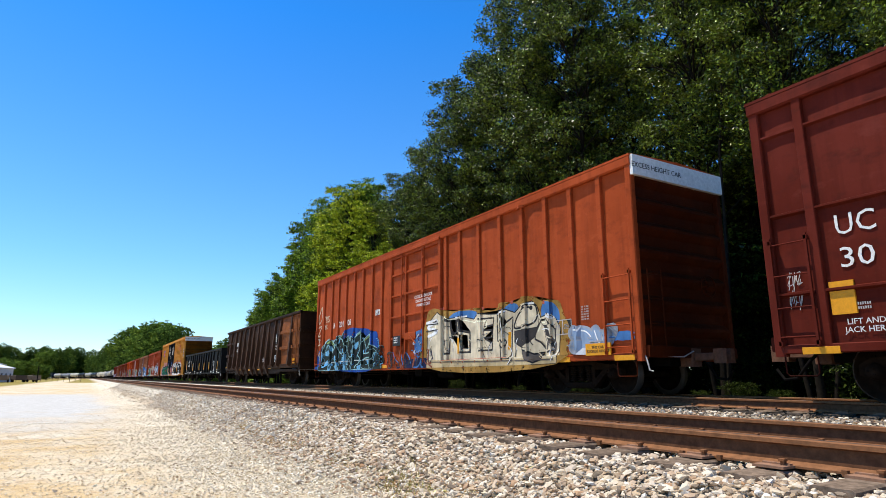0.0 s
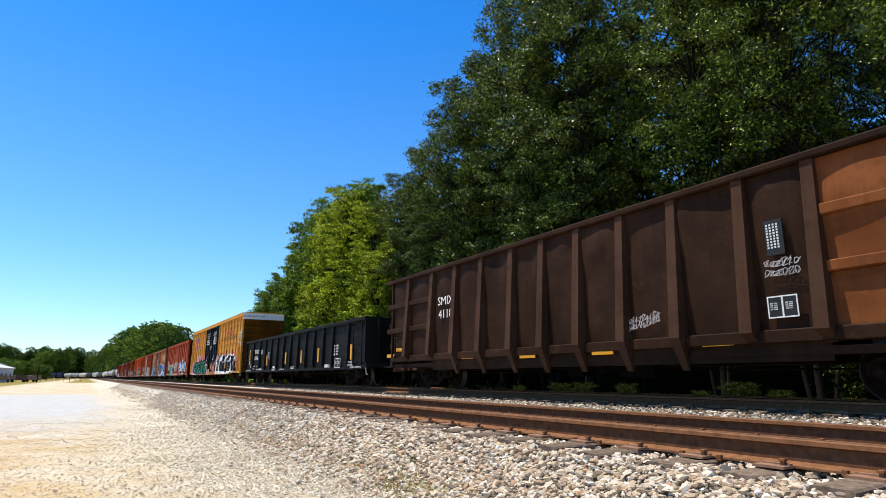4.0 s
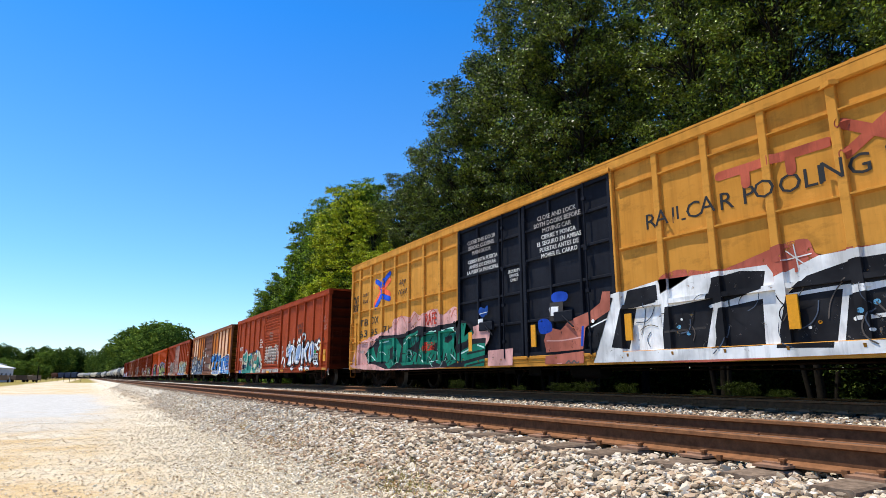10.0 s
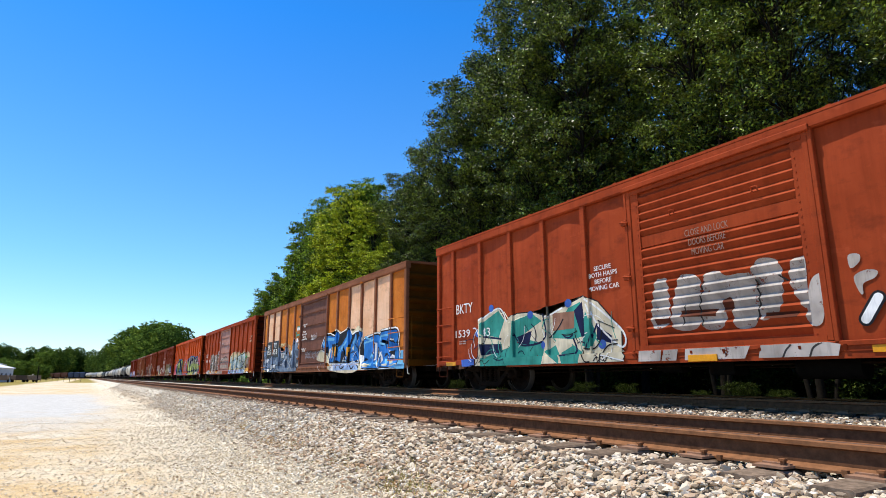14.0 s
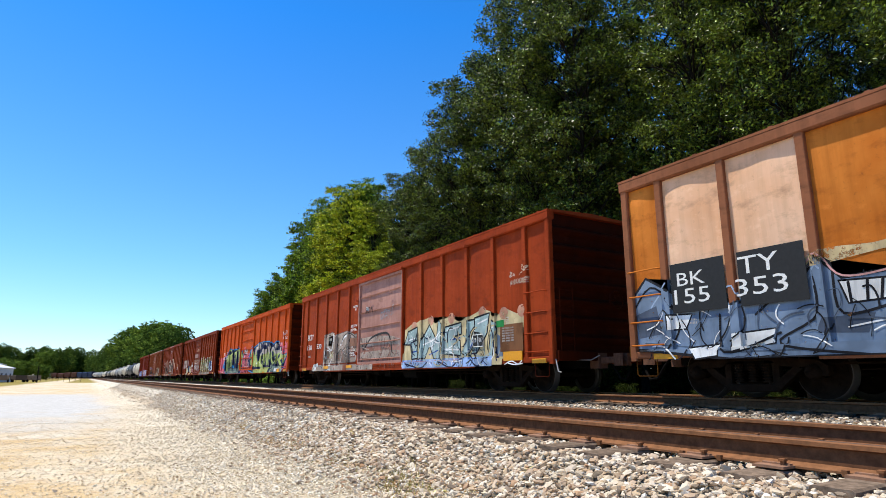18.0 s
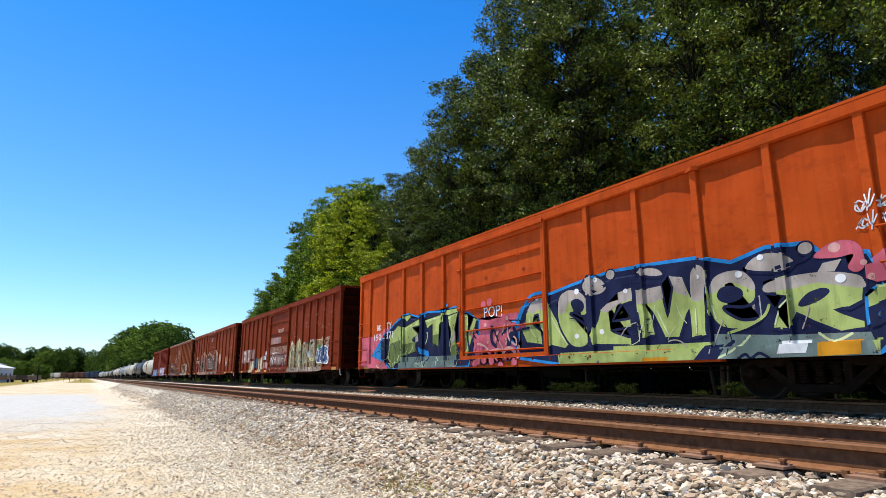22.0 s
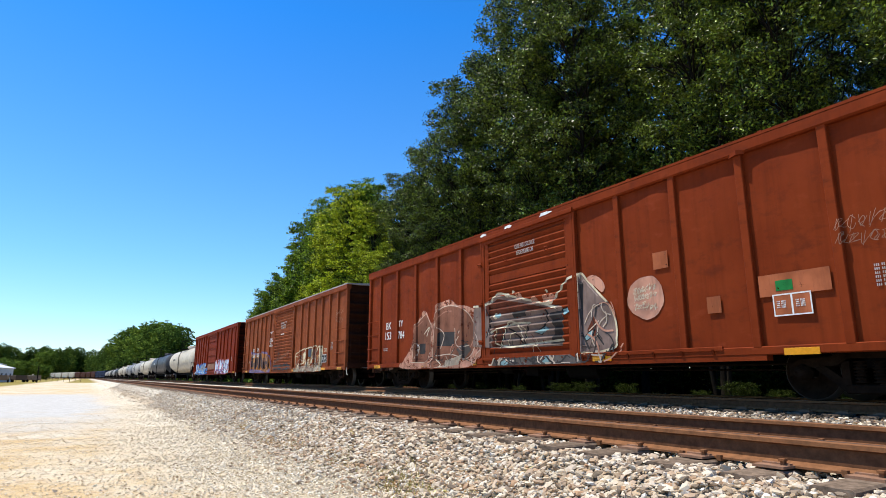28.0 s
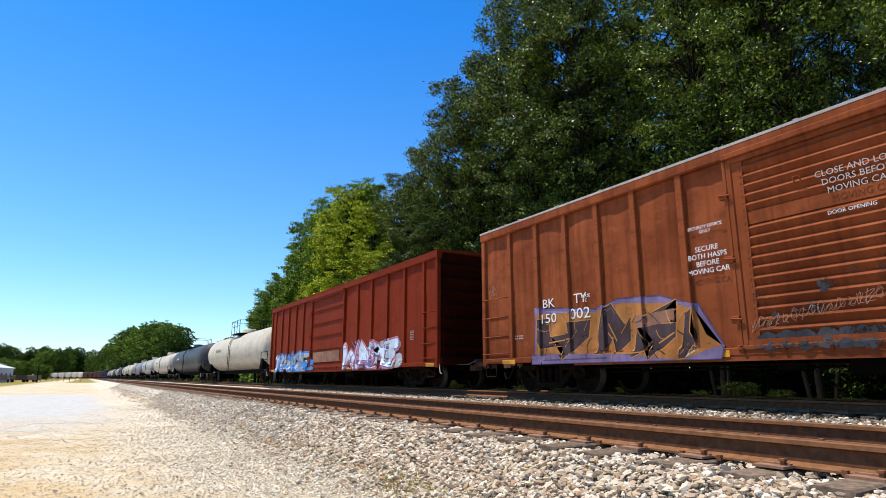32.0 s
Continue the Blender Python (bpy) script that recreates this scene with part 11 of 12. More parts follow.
    p.fill(SOOTBR, [(253.57, 0.87), (253.29, 1.87), (253.08, 1.96), (252.72, 1.48), (252.54, 1.62), (252.57, 1.12), (252.98, 0.85), (253.07, 1.23), (253.32, 0.87)], BURNTE, 0.02)
    p.fill(SOOTBR, [(252.53, 0.77), (252.37, 1.54), (251.39, 1.86), (251.38, 1.68), (252.06, 1.43), (251.43, 1.41), (251.46, 1.14), (252.1, 0.71), (252.01, 1.09), (252.33, 0.83)], BURNTE, 0.02)
    p.fill(SOOTBR, [(251.39, 0.71), (251.23, 1.52), (251.03, 1.65), (251.1, 1.2), (250.99, 1.03), (251.22, 0.73)], BURNTE, 0.02)
    p.fill(GREYBR, [(252.4, 1.61), (251.45, 1.69), (251.47, 1.46), (252.39, 1.35)], cover=0.8)
    p.line(BURNTE, 0.03, [(255.14, 1.2), (254.38, 1.26)])
    p.line(BURNTE, 0.03, [(253.17, 1.51), (252.96, 1.14)])
    p.line(BURNTE, 0.03, [(251.86, 1.04), (251.5, 1.22)])
    p.fill(CREAMY, [(251.23, 0.74), (250.96, 1), (251.01, 0.84)], cover=0.8)
    p.swirls([SOOTBR, BURNTE, BURNT], 255.4, 251.2, 0.85, 1.7, 30, 0.02, 0.85)
    spray_words("2005", car, dp, L(240.7), 1.66, 0.24, spray(*CREAM), 1.1, 0.3)
    placard(car, -PX - 0.03, L(240.92), 1.27, 0.66, 0.36, BLACKP, WHITE)
    placard(car, -PX - 0.052, L(243.06), 1.56, 0.42, 0.30, spray("plate_blue", (0.06, 0.08, 0.10)), name="stencil_box")
    stencil(c, "BK", 255.32, 254.89, 2.17, 0.21, proud=0.012)
    stencil(c, "TY", 254.21, 253.79, 2.18, 0.22, proud=0.012)
    stencil(c, "150", 255.39, 254.84, 1.80, 0.23, proud=0.012)
    stencil(c, "002", 254.37, 253.70, 1.83, 0.25, proud=0.012)
    for k in range(11):
        placard(car, -RX - 0.004, L(245.8 - k * 0.45), 0.78, 0.26, 0.14 + 0.05 * (k % 3), spray(*CREAM) if k % 3 else YELLOW, name="patch")
    word("CLOSE AND LOCK\nDOORS BEFORE\nMOVING CAR", car, -PX - 0.094, L(247.95), 3.35, 0.145, FADED)
    word("DOOR OPENING", car, -PX - 0.094, L(248.1), 2.85, 0.09)
    haze(car, dp, L(250.0), L(246.3), 0.92, 1.0, [("soot", (0.05, 0.05, 0.055))], 26, 91, 0.55, 0.16, 0.004)
    haze(car, dp, L(249.9), L(246.3), 1.3, 2.0, [("soot", (0.05, 0.05, 0.055)), ("dark_rust", (0.09, 0.03, 0.02))], 12, 92, 0.3, 0.10, 0.004)
    tag(car, dp, L(249.9), L(246.6), 1.12, 1.34, ("dull_tan", (0.36, 0.21, 0.14)), 1, 93, 0.014)
    word("SECURE\nBOTH HASPS\nBEFORE\nMOVING CAR", car, -PX - 0.066, (c["trail"][0] + c["trail"][1]) / 2, 2.5, 0.14)
    word("SECURITY DEVICE\nONLY", car, -PX - 0.066, (c["trail"][0] + c["trail"][1]) / 2, 3.08, 0.09)
    word("PLATE\nC", car, -PX - 0.05, L(253.8), 2.15, 0.10)
    tag(car, dp, L(257.7), L(257.2), 2.5, 3.3, ("dull_tan", (0.36, 0.21, 0.14)), 2, 37, 0.018)
    tag(car, dp, L(239.6), L(238.6), 2.85, 3.4, ("dull_tan", (0.36, 0.21, 0.14)), 2, 38, 0.012)

    c = boxcar(260.53, 281.1, 4.53, (0.20, 0.032, 0.010), "dark red boxcar with white, blue and pink graffiti low down", (268.9, 273.4), "panels", seed=12, worn=0.4, fade=(0.22, 0.036, 0.015))
    stencils(c, 12)
    L, car, dp = c["L"], c["car"], c["depth"]
    graffiti(car, dp, "MABE", L(268.6), L(263.6), 0.76, 1.8, ("ice", (0.55, 0.63, 0.74)), ("violet", (0.17, 0.13, 0.28)), PINK, [SILVER, ("violet", (0.17, 0.13, 0.28))], 0.28, 39, angular=True, wide=1.2, cover=0.8)
    graffiti(car, dp, "UNKS", L(279.6), L(273.6), 0.76, 1.7, SILVER, SKY, None, [("ice", (0.55, 0.63, 0.74)), SKY], 0.28, 40, angular=True, wide=1.2, cover=0.8)
    placard(car, -PX - 0.03, L(271.2), 1.35, 3.6, 0.5, spray("grey_brown", (0.17, 0.13, 0.11)), name="patch")

    y = 281.9
    for k in range(13):
        ln = (23.6, 25.6, 24.4)[k % 3]
        tank_car(y, y + ln, k)
        y += ln + 1.6
    for k in range(24):
        far_car(y, y + 19.0, k)
        y += 20.8


def gondola_ribs(car, ys, zt, zf, zb, mat, taper, w=0.10):
    for y, foot in ys:
        b = Mesh()
        rows = []
        for z, d, ww in ((zt, 0.10, w), (zf, 0.17 * taper, w * 1.15), (foot, 0.02, w * 0.7)):
            rows.append([(-PX + 0.06, y - ww, z), (-PX - d + 0.04, y - ww, z), (-PX - d + 0.04, y + ww, z), (-PX + 0.06, y + ww, z)])
        b.grid(rows, 0, False, True)
        b.face(rows[-1])
        part("rib", b, mat, car)


def brown_gondola():
    brown = paint("sooty_brown_paint", (0.021, 0.0098, 0.005), 0.4, fade=(0.042, 0.019, 0.0095))
    rust = paint("orange_rust_paint", (0.15, 0.046, 0.014), 0.5, fade=(0.25, 0.085, 0.026))
    car, h, mid = place_car("gondola", 31.43, 50.62, "tall sooty brown gondola with tapered ribs and rusty end bays", "gondola")
    L = lambda y: y - mid
    rng = random.Random(40)
    zt, zb = 3.95, 0.62
    ribs = [33.08, 35.32, 36.54, 37.97, 39.32, 40.66, 41.94, 43.22, 44.68, 46.13, 47.6, 49.3]
    ed = [31.43 + 0.08] + ribs + [50.54]
    for k, (a, b) in enumerate(zip(ed, ed[1:])):
        end = k < 2 or k > 10
        part("side_panel", side_panel(L(a), L(b), 1.12 if end else zb, zt - 0.12, -PX + 0.02, rng, 0.07, 0.12), rust if k < 2 else brown, car)
    # ribs lighter, panels darker brown: light and gap shade put into the paint
    gondola_ribs(car, [(L(y), 0.5 if 2 < k < 10 else 0.9) for k, y in enumerate(ribs)], zt - 0.08, 1.1, zb, paint("lit_brown_ribs", (0.055, 0.026, 0.014), 0.4), 1.7)
    for k in (0, 1, 11, 12):
        for z in (2.05, 2.95):
            b = Mesh()
            b.box(-PX - 0.09, -PX + 0.05, L(ed[k]) + 0.12, L(ed[k + 1]) + (-0.12 if k < 12 else 0.40), z - 0.09, z + 0.09, 0, 0.02)
            part("cross_bar", b, rust if k < 2 else brown, car)
    for q in (-1, 1):
        b = Mesh()
        b.box(min(q * (RX + 0.03), q * (PX - 0.06)), max(q * (RX + 0.03), q * (PX - 0.06)), -h, h + 0.3, zt - 0.14, zt, 0, 0.03)
        part("top_chord", b, brown, car)
        b = Mesh()
        b.box(min(q * RX, q * (PX - 0.2)), max(q * RX, q * (PX - 0.2)), -h + 0.02, h - 0.02, 0.92, 1.14, 0, 0.02)
        part("side_sill", b, brown, car)
    for s in (-1, 1):
        b = Mesh()
        b.box(-RX + 0.02, RX - 0.02, min(s * h, s * (h - 0.08)), max(s * h, s * (h - 0.08)), 1.0, zt - 0.04)
        for z in (1.5, 2.2, 2.9):
            b.box(-RX + 0.02, RX - 0.02, min(s * h, s * (h + 0.1)), max(s * h, s * (h + 0.1)), z - 0.08, z + 0.08)
        part("end_wall", b, brown, car)
        b = Mesh()
        b.box(-RX + 0.05, RX - 0.05, s * h - 0.1, s * h + 0.14, 0.8, 1.05)
        part("end_sill", b, brown, car)
    b = Mesh()
    b.box(PX - 0.05, PX, -h, h, zb, zt - 0.1)
    part("far_side", b, brown, car)
    b = Mesh()
    b.box(-PX, PX, -h + 0.1, h - 0.1, 0.72, 0.85)
    part("floor", b, brown, car)
    grab_ladder("ladder", car, L(31.75), L(32.45), [1.2 + 0.4 * k for k in range(7)], -PX - 0.10, rust, True)
    grab_ladder("ladder", car, L(49.5), L(50.2), [1.2, 1.5, 1.8], -PX - 0.06, brown, True)
    for y, z in ((32.65, 1.14), (32.65, 1.35), (50.75, 1.16), (50.0, 1.36), (37.2, 0.98), (40.0, 0.92), (42.6, 0.92), (45.4, 0.98)):
        reflector(car, -PX - (0.02 if y in (32.65, 50.75, 50.0) else 0.075), L(y), z, 0.62, 0.12)
    c = dict(car=car, mid=mid, depth=lambda y: PX + 0.075)
    stencil(c, "SMIX", 47.14, 46.18, 2.79, 0.27)
    stencil(c, "4118", 47.09, 46.25, 2.365, 0.27)
    placard(car, -PX - 0.085, L(35.95), 1.5, 0.5, 0.36, BLACKP, WHITE)
    b = Mesh()
    b.box(-PX - 0.1, -PX - 0.06, L(36.1), L(35.8), 2.35, 2.95)
    part("data_plate", b, BLACKP, car)
    bars(car, -PX - 0.101, L(36.08), 2.85, (4,), 0.03, 0.04, lines=9, name="small_print")
    tag(car, lambda y: PX + 0.07, L(36.2), L(35.6), 2.0, 2.3, ("pale", (0.5, 0.45, 0.42)), 2, 41, 0.02)
    tag(car, lambda y: PX + 0.07, L(39.2), L(38.4), 1.3, 1.6, ("pale", (0.5, 0.45, 0.42)), 2, 42, 0.02)
    stirrup(car, L(31.6), L(32.2), 0.95, -RX + 0.02, brown)
    stirrup(car, L(49.6), L(50.2), 0.95, -RX + 0.02, brown)
    underframe(car, h, 0.7)
    running_gear(car, h, 2.35)


def black_gondola():
    blk = paint("satin_black_paint", (0.008, 0.008, 0.008), 0.08, 0.6, fade=(0.012, 0.012, 0.012), streak=0.35)
    car, h, mid = place_car("gondola", 53.06, 74.3, "clean black mill gondola with white stencils and yellow strips", "gondola")
    L = lambda y: y - mid
    rng = random.Random(50)
    zt, zb = 2.85, 0.72
    ribs = [55.01, 56.92, 58.23, 59.59, 60.9, 62.26, 63.63, 65.01, 66.34, 67.72, 69.11, 70.52, 72.3]
    ed = [53.14] + ribs + [74.22]
    for k, (a, b) in enumerate(zip(ed, ed[1:])):
        part("side_panel", side_panel(L(a), L(b), zb + 0.03, zt - 0.14, -PX + 0.03, rng, 0.03, 0.035), blk, car)
    gondola_ribs(car, [(L(y), 0.66) for y in ribs], zt - 0.1, 1.0, zb, blk, 1, 0.085)
    for q in (-1, 1):
        b = Mesh()
        b.box(min(q * (RX + 0.02), q * (PX - 0.08)), max(q * (RX + 0.02), q * (PX - 0.08)), -h - 0.02, h + 0.02, zt - 0.16, zt, 0, 0.035)
        part("top_chord", b, blk, car)
        b = Mesh()
        b.box(min(q * (RX - 0.03), q * (PX - 0.2)), max(q * (RX - 0.03), q * (PX - 0.2)), -h + 0.02, h - 0.02, zb, zb + 0.12, 0, 0.02)
        part("side_sill", b, blk, car)
    for s in (-1, 1):
        b = Mesh()
        b.box(-RX + 0.02, RX - 0.02, min(s * h, s * (h - 0.06)), max(s * h, s * (h - 0.06)), 0.95, zt - 0.02)
        for x in (-0.9, -0.3, 0.3, 0.9):
            b.box(x - 0.07, x + 0.07, min(s * h, s * (h + 0.12)), max(s * h, s * (h + 0.12)), 1.0, zt - 0.1)
        part("end_wall", b, blk, car)
        b = Mesh()
        b.box(-RX + 0.05, RX - 0.05, s * h - 0.1, s * h + 0.12, 0.78, 1.0)
        part("end_sill", b, blk, car)
    b = Mesh()
    b.box(PX - 0.05, PX, -h, h, zb, zt - 0.1)
    part("far_side", b, blk, car)
    b = Mesh()
    b.box(-PX, PX, -h + 0.1, h - 0.1, 0.8, 0.92)
    part("floor", b, blk, car)
    b = Mesh()
    b.lathe([(-0.012, 0.24), (0.0, 0.27), (0.02, 0.26), (0.012, 0.235), (-0.012, 0.24)], 1, 20, 0, (-0.3, -h - 0.18, 2.35), caps=False)
    b.tube([(-0.3, -h, 2.35), (-0.3, -h - 0.18, 2.35)], 0.03, 8)
    part("brake_wheel", b, blk, car)
    grab_ladder("ladder", car, L(53.35), L(54.25), [1.05, 1.42, 1.78, 2.14, 2.5], -PX - 0.06, blk, True)
    grab_ladder("ladder", car, L(73.0), L(74.1), [1.55, 2.05], -PX - 0.04, blk)
    for y in (54.55, 58.8, 61.5, 64.4, 68.5, 73.1):
        reflector(car, -PX - 0.075, L(y), 1.45 if y < 70 else 1.75, 0.17, 0.65 if y < 70 else 1.0)
    X = -PX - 0.08
    c = dict(car=car, mid=mid, depth=lambda y: -X)
    stencil(c, "ZVBX", 71.7, 70.7, 2.05, 0.25)
    stencil(c, "1056", 71.65, 70.75, 1.64, 0.25)
    stencil(c, "LD LMT", 72.02, 71.45, 1.11, 0.09)
    stencil(c, "219300", 71.2, 70.67, 1.10, 0.09)
    stencil(c, "LT WT", 72.03, 71.55, 0.93, 0.09)
    stencil(c, "66700", 71.12, 70.69, 0.915, 0.09)
    stencil(c, "EMPTY LOAD", 70.21, 69.53, 0.90, 0.08)
    placard(car, X, L(69.8), 1.98, 0.24, 0.24, BLACKP, WHITE)
    placard(car, X, L(56.1), 1.02, 0.7, 0.42, BLACKP, WHITE)
    bars(car, X, L(56.6), 1.75, (2, 0, 3), 0.08, 0.06, lines=4, name="small_print")
    word("LIFT AND\nJACK HERE", car, X, L(54.6), 0.97, 0.12)
    word("2 INCH HF COMP SHOES", car, X, L(54.0), 0.80, 0.11)
    word("LIFT AND\nJACK HERE", car, X, L(72.6), 1.15, 0.12)
    word("2 INCH HF COMP SHOES", car, X, L(73.3), 0.84, 0.11)
    word("RELEASE ROD", car, X, L(66.9), 0.84, 0.11)
    word("RETAINING VALVE", car, X, L(65.0), 0.84, 0.11)
    reflector(car, X, L(66.8), 0.98, 0.4, 0.12, WHITE)
    reflector(car, X, L(57.6), 0.92, 0.4, 0.12, WHITE)
    for y in (57.4, 62.9, 70.2):
        bars(car, X, L(y) + 0.4, 0.92, (4, 5), 0.05, 0.05, lines=2, name="small_print")
    tag(car, lambda y: PX + 0.075, L(68.3), L(67.9), 1.5, 1.95, ("pale_blue", (0.38, 0.48, 0.52)), 2, 43, 0.04)
    stirrup(car, L(53.3), L(53.9), zb, -RX + 0.03, blk)
    stirrup(car, L(73.5), L(74.1), zb, -RX + 0.03, blk)
    underframe(car, h, zb)
    running_gear(car, h, 2.4)


TANKS = [("white", (0.50, 0.44, 0.345)), ("dark grey", (0.06, 0.06, 0.065)), ("pale grey", (0.38, 0.36, 0.33)), ("white", (0.50, 0.44, 0.345)), ("grey", (0.24, 0.24, 0.25)), ("black", (0.02, 0.02, 0.022))]


def tank_car(y0, y1, k):
    nm, col = TANKS[(0, 1, 3, 2, 4, 3, 0, 5, 2, 5, 0, 4, 2)[k % 13]]
    mat = paint("tank_paint_" + nm, col, 0.2, 0.4, fade=tuple(c * 1.1 for c in col))
    car, h, mid = place_car("tank_car", y0, y1, nm + " cylindrical tank car with top platform and ladders", "tank car")
    R, zc, e = 1.46, 2.42, h - 0.9
    b = Mesh()
    prof = [(-e, 0.0), (-e + 0.06, 0.55), (-e + 0.22, 1.0), (-e + 0.5, 1.32), (-e + 0.85, R), (-e + 3, R), (0, R), (e - 3, R), (e - 0.85, R), (e - 0.5, 1.32), (e - 0.22, 1.0), (e - 0.06, 0.55), (e, 0.0)]
    b.lathe(prof, 1, 36, 0, (0, 0, zc))
    for y in (-e * 0.62, -e * 0.2, e * 0.2, e * 0.62):
        b.lathe([(y - 0.04, R + 0.008), (y + 0.04, R + 0.008)], 1, 36, 0, (0, 0, zc))
    part("tank", b, mat, car)
    b = Mesh()
    b.box(-0.32, 0.32, -h + 0.05, h - 0.05, 0.72, 1.02)
    for s in (-1, 1):
        b.box(-1.45, 1.45, s * h - 0.12, s * h + 0.12, 0.80, 1.0)
        b.prism([(-1.35, 0.95), (1.35, 0.95), (1.2, 1.75), (-1.2, 1.75)], 1, s * (h - 2.3) - 0.25, s * (h - 2.3) + 0.25)
    part("underframe", b, DARK, car)
    b = Mesh()
    b.lathe([(zc + R - 0.15, 0.55), (zc + R + 0.28, 0.55), (zc + R + 0.34, 0.45)], 2, 20)
    part("manway", b, mat, car)
    b = Mesh()
    b.box(-1.15, 1.15, -1.5, 1.5, zc + R - 0.10, zc + R - 0.04)
    for x in (-1.15, 1.15):
        for y in (-1.5, -0.5, 0.5, 1.5):
            b.tube([(x, y, zc + R - 0.1), (x, y, zc + R + 0.95)], 0.02, 5)
        for z in (0.5, 0.95):
            b.tube([(x, -1.5, zc + R + z), (x, 1.5, zc + R + z)], 0.02, 5)
    for y in (-1.5, 1.5):
        b.tube([(-1.15, y, zc + R + 0.95), (1.15, y, zc + R + 0.95)], 0.02, 5)
    part("platform", b, DARK, car)
    b = Mesh()
    for y in (-0.28, 0.28):
        b.tube([(-RX - 0.02, y, 0.8), (-RX - 0.02, y, zc + 0.5), (-1.15, y, zc + R)], 0.022, 5)
    for j in range(9):
        z = 0.95 + j * 0.26
        b.tube([(-RX - 0.02, -0.28, z), (-RX - 0.02, 0.28, z)], 0.014, 5)
    part("ladder", b, DARK, car)
    for s in (-1, 1):
        b = Mesh()
        x, y = -1.46, s * (h - 0.1)
        b.tube([(x, y - s * 1.6, 1.0), (x, y - s * 1.6, 2.0), (x, y, 2.0), (x, y, 1.0)], 0.02, 5)
        b.tube([(x, y - s * 1.6, 1.5), (x, y, 1.5)], 0.02, 5)
        part("hand_rail", b, DARK, car)
    bars(car, -1.475, e * 0.55, 2.5, (4, 6), 0.22, 0.14, BLACKP if col[0] > 0.2 else WHITE)
    running_gear(car, h, 2.3, rolls=False)


def far_car(y0, y1, k):
    cols = [("blue", (0.018, 0.028, 0.06)), ("brown", (0.07, 0.028, 0.018)), ("brown", (0.07, 0.028, 0.018)), ("white", (0.52, 0.48, 0.40))]
    nm, col = cols[0 if k < 3 else (1 if k < 7 else 3)]
    mat = paint("hopper_paint_" + nm, col, 0.2)
    car, h, mid = place_car("hopper_car", y0, y1, nm + " covered hopper car far down the line", "hopper car")
    zt = 4.5 if k != 5 else 4.2
    b = Mesh()
    rows = []
    for y, zlow in ((-h + 0.3, 2.2), (-h + 2.6, 0.7), (h - 2.6, 0.7), (h - 0.3, 2.2)):
        rows.append([(-1.35, y, zlow), (-1.5, y, 2.6), (-1.45, y, zt - 0.4), (-0.9, y, zt), (0.9, y, zt), (1.45, y, zt - 0.4), (1.5, y, 2.6), (1.35, y, zlow)])
    b.grid(rows, 0, False, True)
    b.face(rows[0])
    b.face(rows[-1][::-1])
    part("body", b, mat, car)
    for j in range(9):
        y = -h + 1.2 + (2 * h - 2.4) * j / 8
        r = Mesh()
        r.box(-RX, -1.43, y - 0.06, y + 0.06, 1.4, zt - 0.45)
        part("rib", r, mat, car)
    b = Mesh()
    b.box(-0.4, 0.4, -h, h, 0.75, 1.05)
    for s in (-1, 1):
        b.box(-1.45, 1.45, s * h - 0.1, s * h + 0.1, 0.85, 1.05)
    part("underframe", b, DARK, car)
    b = Mesh()
    b.box(-0.5, 0.5, -h + 0.5, h - 0.5, zt + 0.02, zt + 0.12)
    part("roof_walk", b, mat, car)
    running_gear(car, h, 2.2, rolls=False, ends=False)


train()

# ---- far side of the lot ----


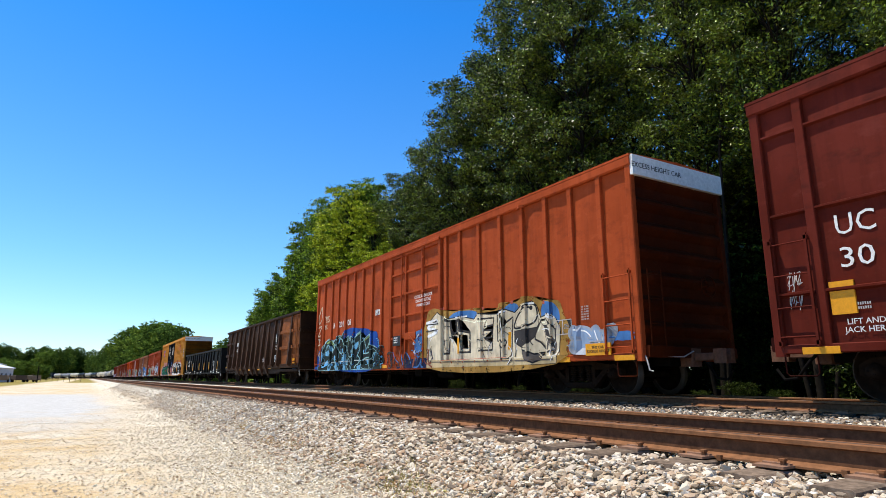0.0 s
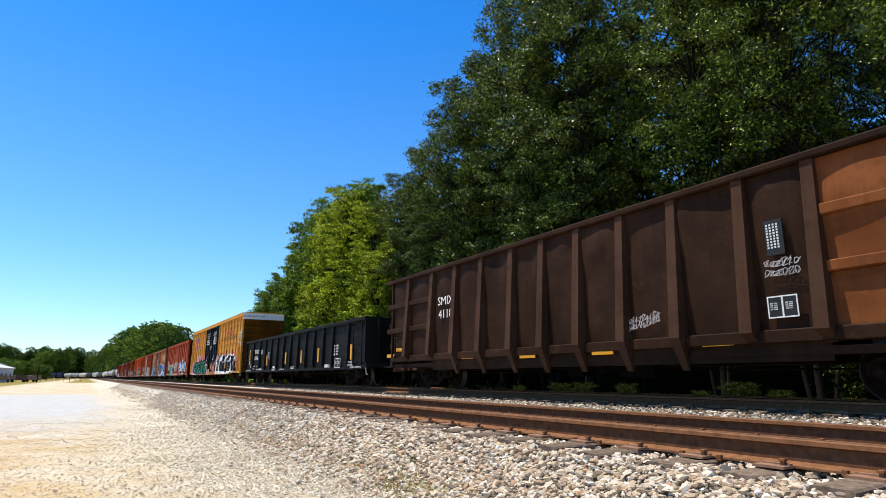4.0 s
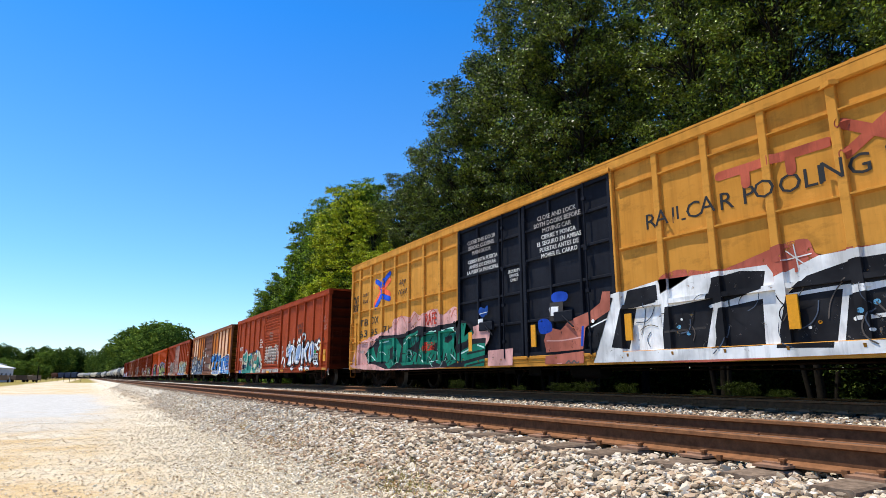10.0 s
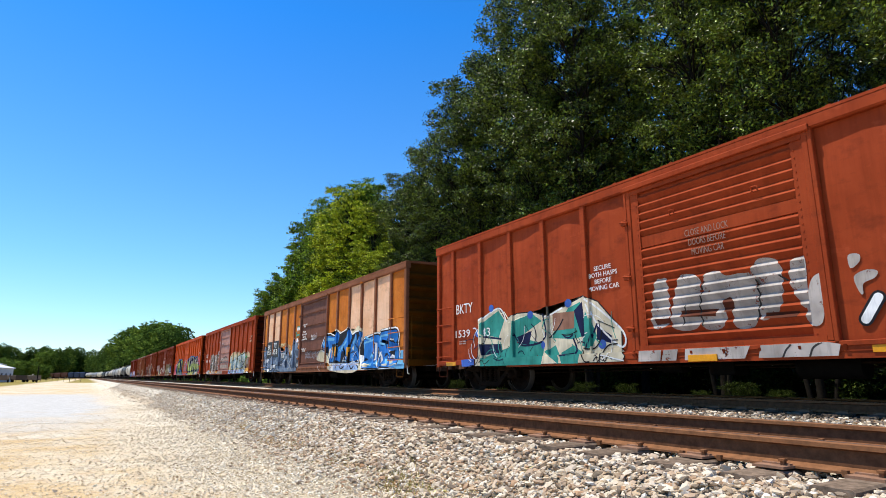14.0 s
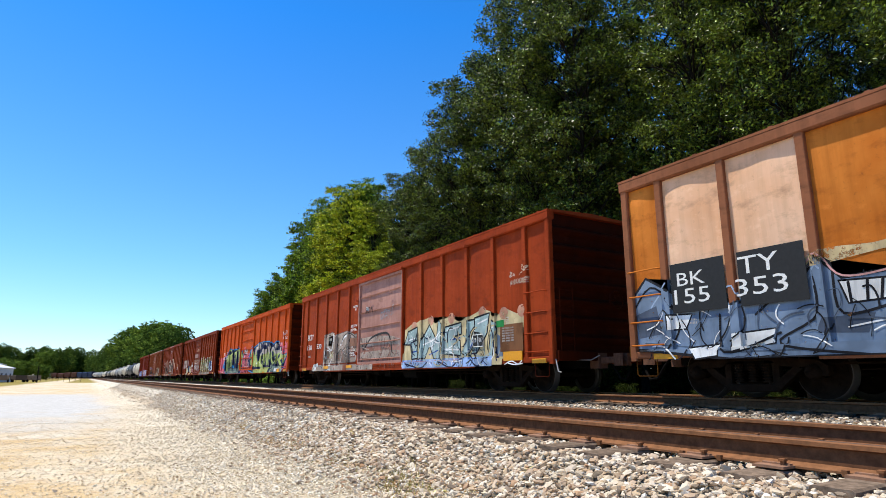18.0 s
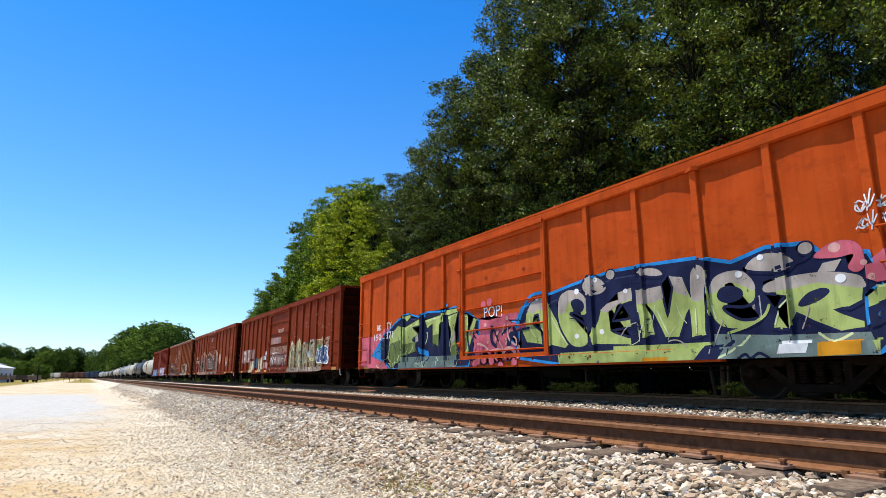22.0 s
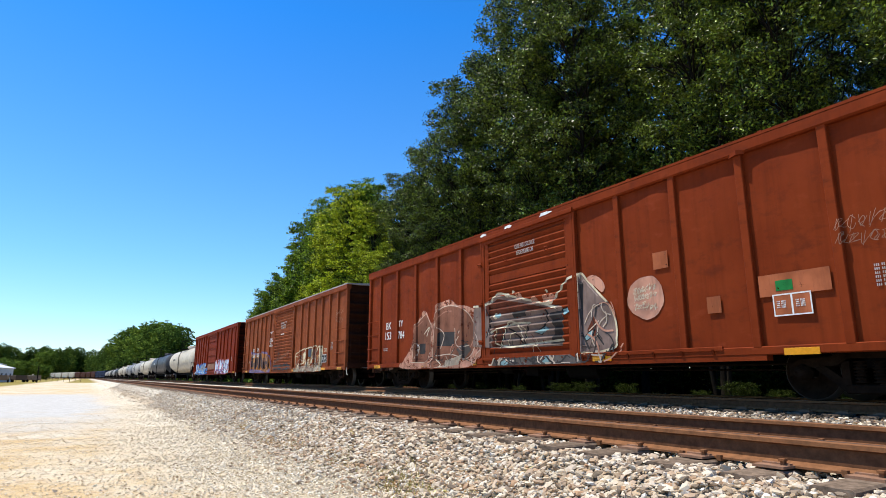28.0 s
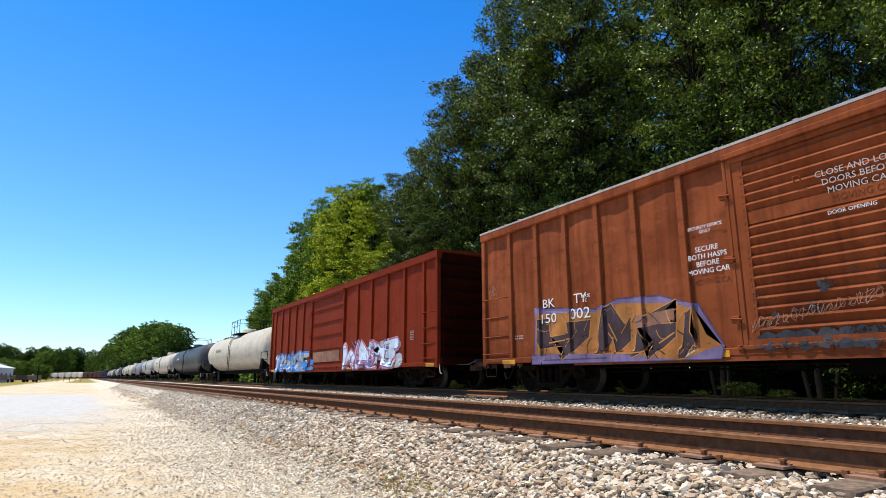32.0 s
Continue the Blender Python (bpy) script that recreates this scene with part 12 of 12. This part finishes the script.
def sheds():
    wall = plain("pale_metal_wall", (0.55, 0.56, 0.57), 0.6, 0, 0.8, 0.12)
    roofm = plain("white_metal_roof", (0.75, 0.76, 0.77), 0.5, 0, 0.8, 0.08)
    dark = plain("dark_opening", (0.05, 0.05, 0.055), 0.8, 0, 2, 0.3)
    for x, y, w, d, h, turn in ((-24.5, 152, 9, 16, 3.0, -8), (-19.2, 175, 6, 12, 3.2, -8), (-27, 210, 14, 10, 4.5, 5)):
        s = thing("shed", pose(x, y, -0.62, 0, 0, turn), label="low pale metal shed with white gable roof", category="building", group="sheds across the lot")
        b = Mesh()
        b.prism([(-w / 2, 0), (w / 2, 0), (w / 2, h), (0, h + w * 0.14), (-w / 2, h)], 1, -d / 2, d / 2)
        part("wall", b, wall, s)
        b = Mesh()
        b.prism([(-w / 2 - 0.3, h - 0.02), (0, h + w * 0.14 + 0.05), (w / 2 + 0.3, h - 0.02), (w / 2 + 0.3, h + 0.1), (0, h + w * 0.14 + 0.2), (-w / 2 - 0.3, h + 0.1)], 1, -d / 2 - 0.3, d / 2 + 0.3)
        part("roof", b, roofm, s)
        b = Mesh()
        b.box(-w * 0.25, w * 0.25, -d / 2 - 0.03, -d / 2 + 0.1, 0, h * 0.75)
        part("door", b, dark, s)
        for q in (-0.3, 0.0, 0.3):
            b = Mesh()
            b.box(w / 2 - 0.05, w / 2 + 0.03, d * q - 0.6, d * q + 0.6, 1.1, 2.0)
            part("window", b, dark, s)
    for k, (x, y, col) in enumerate(((-15.5, 160, (0.24, 0.15, 0.09)), (-13.2, 168, (0.09, 0.06, 0.04)), (-11.4, 176, (0.18, 0.13, 0.09)))):
        v = thing("utility_trailer", pose(x, y, -0.62, 0, 0, 20 * k), label="parked box trailer on the grass", category="trailer", group="trailers across the lot")
        b = Mesh()
        b.box(-1.1, 1.1, -2.0, 2.0, 0.45, 1.55, 0, 0.08)
        part("body", b, plain("trailer_paint_%d" % k, col, 0.5, 0, 2, 0.15), v)
        for q in (-1.12, 1.12):
            for s in (-0.5, 0.5):
                b = Mesh()
                b.lathe([(-0.1, 0.0), (-0.1, 0.34), (0.1, 0.34), (0.1, 0.0)], 0, 16, 0, (q, s, 0.34))
                part("wheel", b, DARK, v)
        b = Mesh()
        b.tube([(0, -2.4, 0.6), (0, -3.4, 0.5)], 0.06, 6)
        part("tow_bar", b, DARK, v)
    fence = thing("fence", (0, 0, -0.62), label="low wire fence with thin posts across the grass", category="fence")
    for k in range(14):
        b = Mesh()
        x = -18 + k * 1.3
        b.tube([(x, 190, -0.1), (x, 190, 1.3)], 0.05, 6)
        part("post", b, GRIME, fence)
    for z in (0.5, 0.9, 1.25):
        b = Mesh()
        b.tube([(-18, 190, z), (-1.1, 190, z)], 0.02, 4)
        part("wire", b, GRIME, fence)
    pole = thing("utility_pole", (-8.6, 150, -0.62), label="short grey wooden pole beside the lot", category="pole")
    b = Mesh()
    b.tube([(0, 0, -0.3), (0, 0, 3.4)], 0.09, 8)
    part("post", b, BARK, pole)


sheds()


def weeds():
    """Tufts of dry and green blades at the foot of the ballast."""
    rng = np.random.default_rng(77)
    spots = [(2.6, 5.2, 0.35, 160), (2.5, 6.6, 0.3, 140), (2.65, 8.2, 0.35, 160), (2.7, 11.5, 0.4, 140), (2.75, 15, 0.4, 140), (2.6, 20, 0.5, 120), (2.45, 4.7, 0.25, 90)]
    spots += [(13.6 + rng.uniform(0, 1.8), y, 0.7, 110) for y in np.arange(2, 40, 1.4)]
    vs, fs, k = [], [], 0
    for x, y, r, n in spots:
        p = np.stack([x + rng.normal(0, r * 0.45, n), y + rng.normal(0, r * 0.7, n)], 1)
        h = rng.uniform(0.02, 0.06, n) * (1.0 if x < 10 else 7.0)
        a = rng.uniform(0, 6.28, n)
        gz = np.array([ground_height(q, 0) for q in p[:, 0]])
        w = 0.006 if x < 10 else 0.014
        dx, dy = np.cos(a) * w, np.sin(a) * w
        lx, ly = rng.normal(0, 0.5, n) * h, rng.normal(0, 0.5, n) * h
        vs.append(np.stack([np.stack([p[:, 0] - dx, p[:, 1] - dy, gz - 0.01], 1), np.stack([p[:, 0] + dx, p[:, 1] + dy, gz - 0.01], 1), np.stack([p[:, 0] + lx, p[:, 1] + ly, gz + h], 1)], 1).reshape(-1, 3))
        fs.append(np.arange(3 * n).reshape(-1, 3) + k)
        k += 3 * n
    me = bpy.data.meshes.new("weeds")
    me.from_pydata(np.concatenate(vs), [], np.concatenate(fs))
    me.materials.append(leaf_material("dry_grass_blades", (0.24, 0.22, 0.05), (0.46, 0.36, 0.12), 0.7))
    me.update()
    tagged(new("weeds", me), "sparse dry weeds along the edge of the ballast", "weeds", kind="stuff")


weeds()


def motions():
    """The train rolls by at an even speed; its wheels turn with it."""
    for car, mid in CARS:
        rows = []
        for k in range(9):
            t = 4.0 * k
            y = mid - SPEED * t
            turn = math.degrees(math.atan((bend(y - 1) - bend(y + 1)) / 2)) if y > 380 else 0.0
            rows.append((t, pose(TRAIN_X + bend(y), y, 0, 0, 0, turn)))
        walk(car, rows)
    step = 2 / 30
    n = 480
    per = SPEED * step / WR
    for ws in WHEELSETS:
        at = ws.location.copy()
        walk(ws, [(k * step, Matrix.Translation(at) @ Matrix.Rotation(per * k, 4, "X")) for k in range(n + 1)])


motions()
